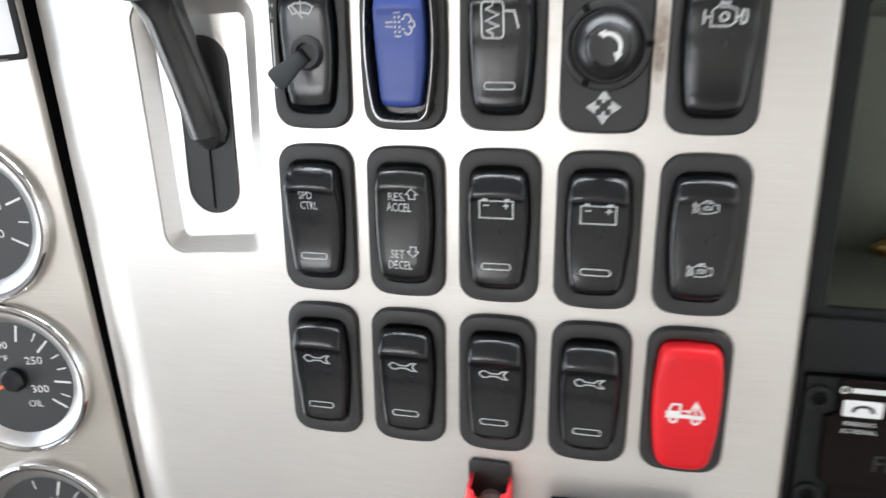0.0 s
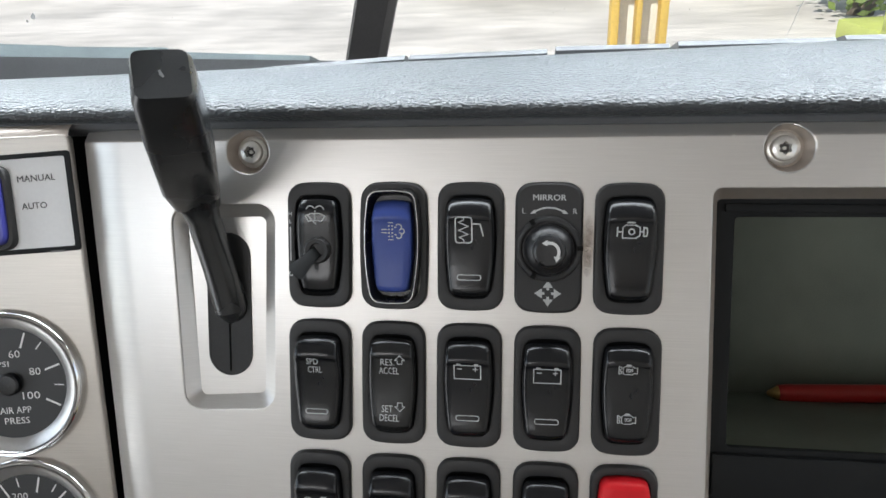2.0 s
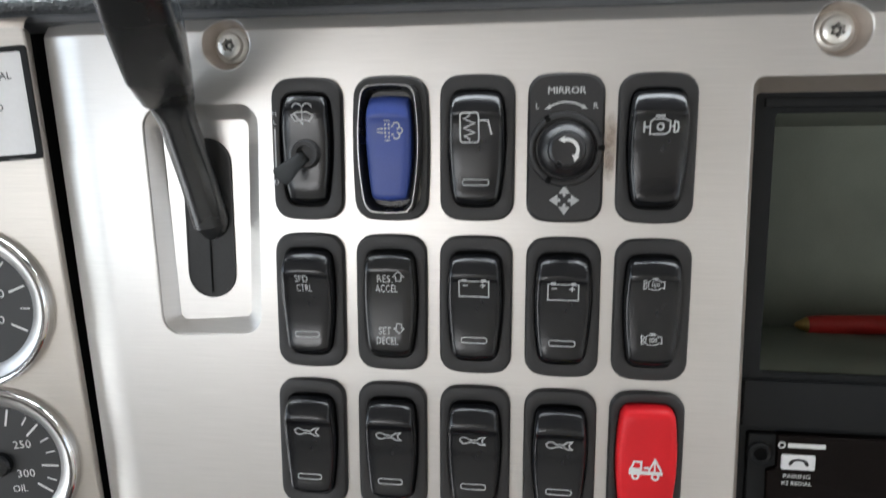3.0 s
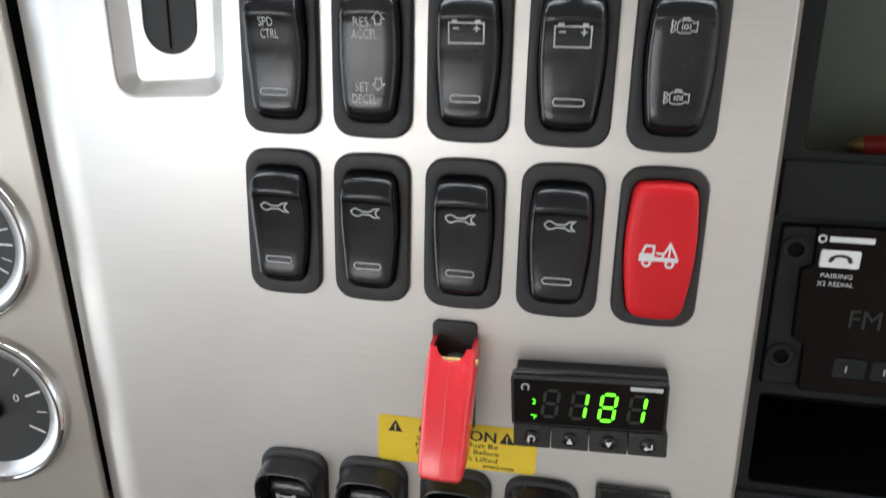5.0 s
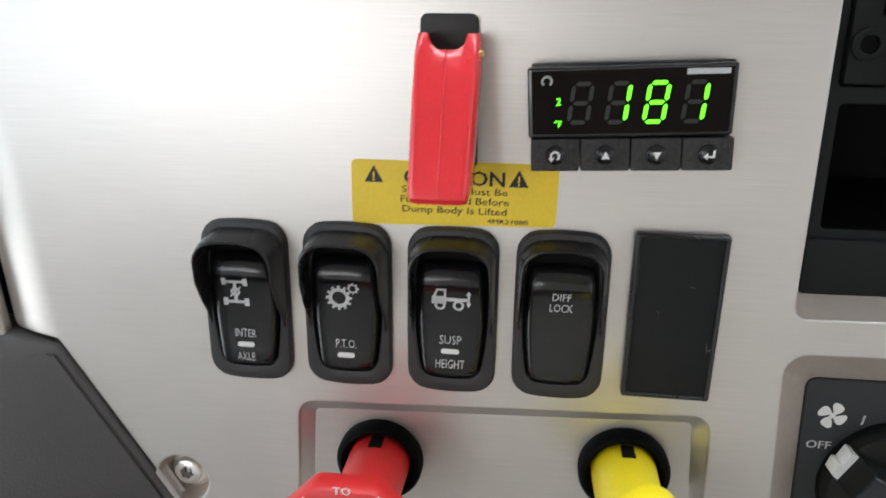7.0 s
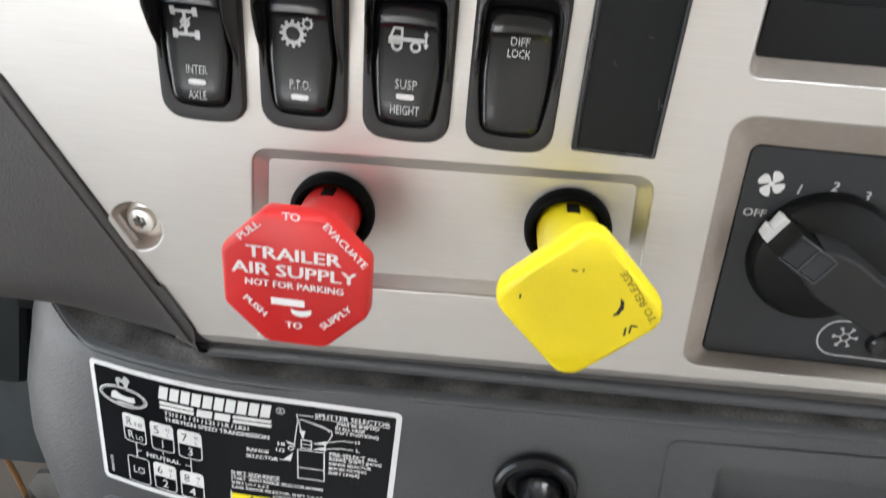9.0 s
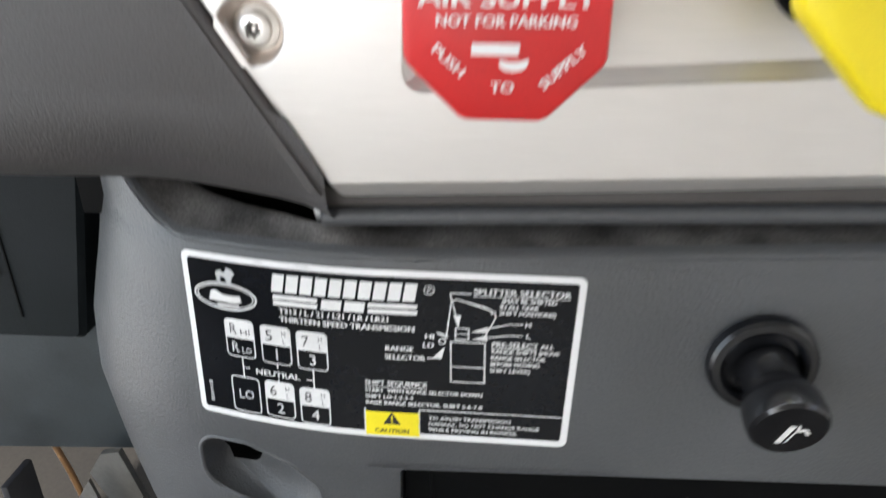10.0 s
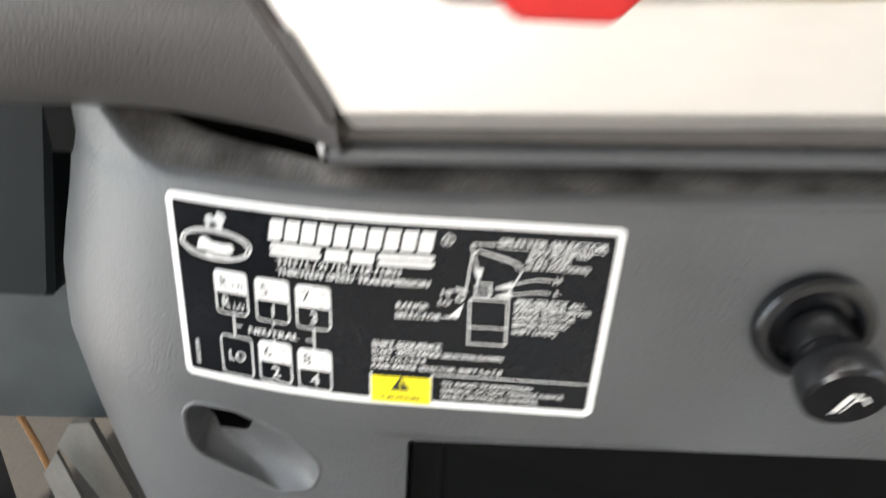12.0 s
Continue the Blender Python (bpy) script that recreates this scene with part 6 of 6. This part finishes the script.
lab("CAUTION", -54.2, -357.2, 1.6, 11.0, "CENTER", INK, W2)
lay_print("rule", Ink().bar(-22.8, -347.6, 45.2, 0.4).bar(-62.9, -353.0, 0.5, 10.4).bar(-45.4, -352.6, 0.5, 9.4), U, WHITE, plate_label)
for i, (s_, w) in enumerate((("TO AVOID TRANSMISSION", 26.0), ("DAMAGE, DO NOT CHANGE RANGE", 35.0), ("WHILE MOVING IN REVERSE.", 28.4))):
    lab(s_, -42.4, -351.2 - 2.3 * i, 1.5, w, bold=0.02)

# ---- cigarette lighter ----
lt = thing("cigarette_lighter", (57.0, 3.0, -324.0), "black cigarette lighter with a white symbol in its socket", "lighter")
part("socket_ring", lathe([(16.2, 0.3), (15.8, -2.2), (14.8, -3.2), (12.8, -3.4), (11.4, -2.4), (10.6, 0.5)], 48), ROCKER, lt)
tip = Matrix.Rotation(radians(14), 4, "X") @ Matrix.Rotation(radians(2), 4, "Z")
kn_ = part("knob", lathe([(9.4, 1), (8.4, -3.0), (8.2, -7.0), (9.6, -9.0), (11.1, -13.0), (11.4, -18.0), (11.0, -20.6), (10.0, -21.6), (1, -22.2)], 44), GLOSS, lt)
kn_.matrix_basis = Matrix.Translation((2.2 * MM, 0, -2.6 * MM)) @ tip
k = Ink().poly([(-3.6, -4.6), (-1.8, -4.6), (0.6, 3.0), (-1.2, 3.2)]).stroke([(1.2, 3.2), (1.6, 1.0), (3.4, 1.4), (4.8, -0.6)], 1.0).stroke([(-0.6, -4.2), (1.4, 1.8)], 0.5)
lay_print("lighter_symbol", k, -22.4, WHITE, kn_)

# ---- steering column cover, knee panel and what lies behind ----
cov = thing("column_cover", (0, 0, 0), "grey pebbled plastic steering column cover", "cover")
part("shell", plate(rpoly([(-139, -181.5), (-123.2, -184), (-80.5, -254), (-90, -253), (-360, -252), (-360, -178)], 4), [], -1.0, 36, 2.0, 4), COVER, cov)
trim = [(-124.6, -187.5), (-71.6, -273), (-74.4, -272.8), (-127.4, -187.5)]
part("edge_trim", loft([at_y(trim, -0.8), at_y(trim, -1.7), at_y(inset(trim, 0.4), -2.0)]), COVER, cov, "raised edge along the aluminium panel")
stations = [(-70.6, -271.5, -284.5, 13), (-74, -265.5, -284, 15), (-80, -255.5, -282.6, 17), (-88, -252, -281.4, 19), (-100, -251, -280.2, 22), (-110, -250.5, -279.5, 25), (-120, -250, -279.2, 29), (-132, -250, -279.4, 33), (-160, -250, -280.5, 34), (-250, -250, -281, 34), (-360, -250, -281, 34)]
roll = []
for j in range(-1, 12):
    k_ = math.pi / 2 * j / 10
    roll.append([(x, -1.1 + (ye + 1) * (1 - math.cos(max(0, k_))), z0 + (4 if j < 0 else (z1 - z0) * math.sin(min(k_, math.pi / 2)))) for x, z0, z1, ye in stations])
part("lower_roll", sheet(roll), COVER, cov, "rounded underside running back to the lower dashboard")
knee = thing("knee_panel", (0, 0, 0), "scuffed blue-grey knee panel below the steering column", "panel")
def slabbed(pts, y0, y1, r=4):
    a = rpoly(pts, r)
    b = rpoly(inset(pts, 2), r)
    return loft([at_y(b, y0), at_y(a, y0 + 3), at_y(a, y1)])


part("upper_panel", slabbed([(-188, -262), (-460, -262), (-460, -388), (-212.5, -384)], 84, 130), KNEE, knee)
part("panel_seam", box(-239.5, -238.5, 83.4, 86, -372, -300, 0.2), DEEP, knee)
for i in range(4):
    part("vent_rib", box(-262, -244, 82.6, 85, -330 - 7 * i, -326 - 7 * i, 0.6), KNEE, knee)
part("lower_panel", slabbed([(-196, -384), (-480, -386), (-480, -496), (-216, -480)], 118, 150), KNEE_LOW, knee, "lower knee panel set further back")
foot = thing("foot_pedal", (0, 0, 0), "dusty ribbed pedal on a dark arm near the floor", "pedal")
part("arm", box(-392, -386, 198, 230, -900, -600, 2), CAB_DARK, foot)
part("pad", box(-430, -362, 196, 206, -720, -646, 3), TAN, foot, "pale dusty pedal pad")
for i in range(5):
    part("rib", box(-424 + 13 * i, -418 + 13 * i, 192, 197, -716, -650, 1), TAN, foot)
part("stem", box(-400, -390, 204, 216, -1210, -700, 2), CAB_DARK, foot)
# added pale board for the dashboard's pale lower-left edge; its second piece is made up
carton = thing("carton", (0, 0, 0), "pale board added along the dashboard's lower-left edge", "carton")
part("board", loft([[(-242, y, -484), (-230, y - 4, -466), (-218, y - 6, -462), (-206, y - 8, -500), (-186, y - 8, -570), (-176, y - 8, -640), (-172, y - 8, -1215), (-200, y - 2, -1215), (-204, y - 2, -600), (-226, y - 2, -516)] for y in (102, 106)]), TAN, carton)
part("flap", loft([[(-241, y, -488), (-229, y - 3, -470), (-207, y - 6, -560), (-211, y - 6, -640), (-226, y, -600)] for y in (86, 88)]), TAN, carton, "second pale piece added to the board")
cable = thing("cable", (0, 0, 0), "thin amber cable hanging in the footwell", "cable")
part("wire", loft([[(-300 + 20 * t + 5 * math.sin(t * 5) + 2.0 * math.cos(a), 150 + 2.0 * math.sin(a), -500 - 160 * t) for a in [2 * math.pi * i / 8 for i in range(8)]] for t in [j / 10 for j in range(11)]]), AMBER, cable)
scrap = thing("paper_scrap", (1.5, 2, 3.0), "small red and white paper scrap stuck in the gap", "paper")
part("strip", loft([[(-81.9, y, -286.0), (-80.9, y, -286.2), (-80.1, y, -288.0), (-79.3, y, -293.0), (-80.9, y, -293.2), (-82.0, y, -288.0)] for y in (18.0, 18.3)]), LABEL_WHITE, scrap)
part("red_end", loft([[(-82.1, y, -286.4), (-81.3, y, -285.6), (-80.4, y, -286.6), (-81.0, y, -288.2)] for y in (17.5, 17.8)]), RED_KNOB, scrap)
# black sheets paint the shade in the ledge gap and beside the knee panel
slit = thing("ledge_painted_shade", (0, 0, 0), "black sheets painting the shade in the gap above the lower dashboard", "gap", kind="structure")
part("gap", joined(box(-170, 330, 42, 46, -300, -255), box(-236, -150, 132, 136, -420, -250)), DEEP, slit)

# ---- hand lever ----
lever = thing("hand_lever", (-98, 4.2, 20), "black hand lever standing out of an oval slot", "lever")
slot = rr(18.5, 59, 9.2, n=8, m=2)
part("slot_liner", loft([at_y([(x - 1.0, z + 6.5) for x, z in slot], y) for y in (0.35, -0.15)]), RUBBER, lever, "dark rubber slot seal")
part("slot_rim", loft([at_y([(x * s - 1.0, z * q + 6.5) for x, z in slot], y) for s, q, y in ((1.0, 1.0, 0.3), (1.0, 1.0, -0.3), (0.93, 0.978, -0.35), (0.92, 0.975, 0.2))], False, False), BEZEL, lever)
part("slit", box(-1.3, -0.7, -0.5, -0.1, -21, 2), DEEP, lever)
axis = [(0.6, 5, 1), (0.2, -1, 6), (-2.2, -5, 22), (-6.0, -10, 42), (-6.4, -14, 50), (-4.4, -19, 54.0), (0.4, -34, 63), (8.4, -58, 77.5), (13.6, -74.0, 87.2), (14.6, -76.2, 88.4)]
size = [(5.4, 4.4), (6.8, 6.0), (6.5, 5.8), (6.4, 6.0), (6.6, 6.6), (8.4, 9.6), (9.8, 13.0), (9.6, 12.4), (9.0, 9.4), (7.9, 8.2)]
rings = []
for i, (p, (w, h)) in enumerate(zip(axis, size)):
    q0, q1 = Vector(axis[max(0, i - 1)]), Vector(axis[min(len(axis) - 1, i + 1)])
    d = (q1 - q0).normalized()
    side = (Vector((1, 0.15, 0.25)) - d * Vector((1, 0.15, 0.25)).dot(d)).normalized()
    up = side.cross(d)
    r = min(w, h) * (0.9 if i < 4 else 0.32)
    rings.append([tuple(Vector(p) + side * a + up * b) for a, b in rr(2 * w, 2 * h, r, n=3, m=1)])
part("stalk", loft(rings[:5]), LEVER, lever)
part("grip", loft(rings[4:]), LEVER, lever, "moulded black grip with a flat end")
dd = (Vector(axis[-1]) - Vector(axis[-2])).normalized()
sd = (Vector((1, 0.15, 0.25)) - dd * Vector((1, 0.15, 0.25)).dot(dd)).normalized()
ud = sd.cross(dd)
emblem = [tuple(Vector(axis[-1]) + dd * 0.1 + sd * a + ud * b) for a, b in ((-0.6, 0.6), (0.2, 1.4), (0.8, 1.2), (0.4, 0.2), (-0.2, -1.2), (-0.8, -1.0))]
part("end_emblem", loft([emblem, [tuple(Vector(p) + dd * 0.12) for p in emblem]]), FAINT, lever)

# ---- dash top, windshield and post ----
pad = thing("dash_pad", (0, 0, 0), "dark textured vinyl dashboard pad with a rounded front", "dashboard pad")
PADP = [(12, 100), (3, 101), (-2.5, 103), (-3, 105.6), (1, 109.4), (12, 115.6), (28, 123), (46, 130), (62, 133.4), (80, 133.6), (96, 132), (120, 128), (160, 116), (260, 90)]
pp = smoothed(PADP, 2)
part("skin", sheet([[(x, y, z + (0.006 + 0.026 * min(1, max(0, (y - 6) / 60))) * x - 0.5) for x in (-700, -500, -400, -300, -200, -100, 0, 100, 200, 300, 400, 600)] for y, z in pp]), PAD, pad)
part("lower_seam", sheet([[(x, y, z + 0.006 * x) for x in (-700, 0, 600)] for y, z in ((16, 96), (5.0, 97.6), (2.6, 98.4), (1.8, 100.2), (2.4, 102.6))]), SMOOTH_GREY, pad, "smooth grey strip under the padded edge")
vent = thing("defroster_grille", (0, 0, 0), "raised grey defroster strip along the windshield base", "vent")
for x0, x1, z0, z1 in ((-139, -52, 143.5, 149), (-50, 30, 149, 151), (34, 97, 152.3, 152.8), (101, 184, 153.8, 154.3), (188, 330, 155.3, 156.3)):
    part("segment", loft([[(x0 + e, 146, 112), (x0 + e, 146, z0 - 3), (x0 + e, 150, z0), (x0 + e, 176, z0 + 1), (x0 + e, 180, 112)] if k_ == 0 else [(x1 - e, 146, 112), (x1 - e, 146, z1 - 3), (x1 - e, 150, z1), (x1 - e, 176, z1 + 1), (x1 - e, 180, 112)] for k_, e in ((0, 0), (1, 0.6))]), SMOOTH_GREY, vent)
trough = thing("windshield_trough", (0, 0, 0), "dark trough at the base of the windshield", "trim", kind="structure")
part("floor", box(-800, 700, 250, 520, 60, 66), CAB_DARK, trough)
part("front_lip", loft([[(-800, y, 60), (700, y, 60), (700, y, 170), (-224, y, 203), (-607, y, 214), (-800, y, 220)] for y in (494, 500)]), CAB_DARK, trough)
cowl = thing("wiper_cowl", (0, 0, 0), "pale blue-grey cowl strip outside the windshield", "cowl")
part("strip", loft([[(-800, y, 218), (-224, y, 204), (-222, y, 209), (-380, y, 216), (-390, y, 221), (-800, y, 232)] for y in (501, 540)]), COWL, cowl)
part("step", loft([[(-800, y, 228), (-520, y, 224), (-530, y, 229), (-800, y, 242)] for y in (520, 545)]), COWL, cowl)
post = thing("windshield_post", (0, 0, 0), "dark upright windshield centre post", "post", kind="structure")
P0, DIR = Vector((-140, 404, 176)), Vector((16.8, -30, 45.9))
part("trim", loft([[tuple(P0 + DIR * s + Vector(c)) for c in ((-19, 0, 0), (-14, -9, 0), (14, -9, 0), (19, 0, 0), (16, 22, 6), (-16, 22, 6))] for s in (0, 3, 6, 9)]), POST, post)

pane = thing("window_1", (0, 0, 0), "clear windshield glass", "window", kind="structure")
glass_pane = part("pane", loft([[(x, 420 + d, 175) if up == 0 else (x + 16.8 * 10, 120 + d, 634) for x, up in ((-800, 0), (700, 0), (700, 1), (-800, 1))] for d in (24, 28)]), PANE, pane)
glass_pane.visible_shadow = False
on_glass = lambda x, z: 441.5 - 0.6536 * (z - 175)
lay_print("dirt_splash", Ink().poly([(-478, 233), (-475.5, 232.6), (-473.6, 234.4), (-473.4, 237), (-474.6, 238.4), (-476.6, 236.4), (-478.6, 235.6)]), on_glass, WHITE, pane, "dried pale splash")
lay_print("dirt_splash", Ink().poly([(-485.6, 230.6), (-483.4, 230.2), (-482.6, 231.8), (-484.4, 232.6)]), on_glass, WHITE, pane, "dried pale splash")
lay_print("wipe_streak", Ink().stroke([(254, 236), (250, 226), (247, 212), (243, 200)], 0.5), on_glass, WHITE, pane, "thin pale streak")
lay_print("wipe_streak", Ink().stroke([(243, 199), (250, 197), (259, 193)], 0.45), on_glass, WHITE, pane, "thin pale streak")
for x, z, r in ((37, 227, 0.5), (41, 228.4, 0.4), (47, 230, 0.6), (92, 233, 0.4), (157, 227, 0.5), (185, 227, 0.45), (-330, 231, 0.6), (-290, 226, 0.4), (120, 231, 0.35)):
    lay_print("dirt_speck", Ink().disc(x, z, r, 8), on_glass, WHITE, pane, "pale speck of dirt")

# ---- the yard outside ----
def tree(x, y, h, spread, label, leaf=0.11):
    t = new("tree")
    t.matrix_basis = Matrix.Translation((x, y, 0))
    tagged(t, label, "tree", "trees at the yard's edge")
    rnd = random.Random(int(x * 31 + y * 7))
    rings = [[(0.22 * (1 - s * 0.7) * math.cos(a) + 0.15 * math.sin(3 * s), 0.22 * (1 - s * 0.7) * math.sin(a), s * h * 0.8) for a in [2 * math.pi * i / 10 for i in range(10)]] for s in (0, 0.15, 0.4, 0.7, 1.0)]
    limbs = [loft(rings)]
    for i in range(7):
        a, z0 = rnd.uniform(0, 6.28), h * rnd.uniform(0.3, 0.7)
        e = Vector((math.cos(a) * spread * 0.7, math.sin(a) * spread * 0.7, z0 + h * 0.25))
        limbs.append(loft([[(e.x * s + 0.07 * (1.1 - s) * math.cos(b), e.y * s + 0.07 * (1.1 - s) * math.sin(b), z0 + (e.z - z0) * s) for b in [2 * math.pi * j / 6 for j in range(6)]] for s in (0, 0.5, 1.0)]))
    part("trunk", joined(*limbs), BARK, t, unit=1.0)
    verts, faces = [], []
    for i in range(5200):
        clump = rnd.randrange(46)
        cr = random.Random(clump * 13 + int(h * 10))
        a, q = cr.uniform(0, 6.28), cr.uniform(0.2, 1)
        c = Vector((math.cos(a) * spread * q, math.sin(a) * spread * q, h * (0.12 + 0.9 * cr.random())))
        p = c + Vector((rnd.gauss(0, 0.3), rnd.gauss(0, 0.3), rnd.gauss(0, 0.26)))
        u = Vector((rnd.gauss(0, 1), rnd.gauss(0, 1), rnd.gauss(0, 1))).normalized() * leaf
        v = u.cross(Vector((rnd.gauss(0, 1), rnd.gauss(0, 1), rnd.gauss(0, 1)))).normalized() * 0.06
        n = len(verts)
        verts += [p - u, p + v, p + u, p - v]
        faces.append((n, n + 1, n + 2, n + 3))
    me = bpy.data.meshes.new("crown")
    me.from_pydata(verts, [], faces)
    me.materials.append(LEAF)
    cr_ = new("crown", me)
    cr_.parent = t
    tagged(cr_, kind="stuff")


def yard_machine(name, x, y, turn, paint, label, wide):
    """A cab with upright posts, cross beams and pale windows on a low body."""
    m = new(name)
    m.matrix_basis = Matrix.Translation((x, y, 0)) @ Matrix.Rotation(radians(turn), 4, "Z")
    tagged(m, label, "machine")
    for sx, w in ((-wide, 0.1), (-0.04, 0.07), (wide - 0.1, 0.1)):
        part("mast", box(sx, sx + w, -0.1, 0.1, 0.0, 3.4, 0.03), paint, m, unit=1.0)
    for z in (0.3, 1.3, 2.5):
        part("cross_beam", box(-wide, wide, -0.08, 0.08, z, z + 0.12, 0.02), paint, m, unit=1.0)
    part("window", box(-wide + 0.05, wide - 0.05, 0.1, 0.14, 0.3, 2.5, 0.01), MACHINE_GLASS, m, unit=1.0)
    part("body", box(-wide, wide, 0.15, 1.2, 0.0, 0.3, 0.06), paint, m, unit=1.0)


yard_machine("yellow_machine", 1.16, 8.6, 4, MACHINE, "yellow construction machine standing on the gravel", 0.33)
yard_machine("lime_machine", 5.15, 10.6, 10, LIME, "lime green machine with pale windows in the yard", 0.42)
tree(5.6, 13.6, 5.0, 1.9, "leafy green tree at the edge of the yard")
tree(8.2, 15.0, 6.0, 2.2, "leafy green tree at the edge of the yard")
tree(-0.6, 17.6, 5.5, 2.0, "leafy green tree across the yard")
tree(3.4, 18.2, 5.5, 2.2, "leafy green tree across the yard")
tree(-14.5, 20.5, 6.0, 2.4, "leafy green tree across the yard")
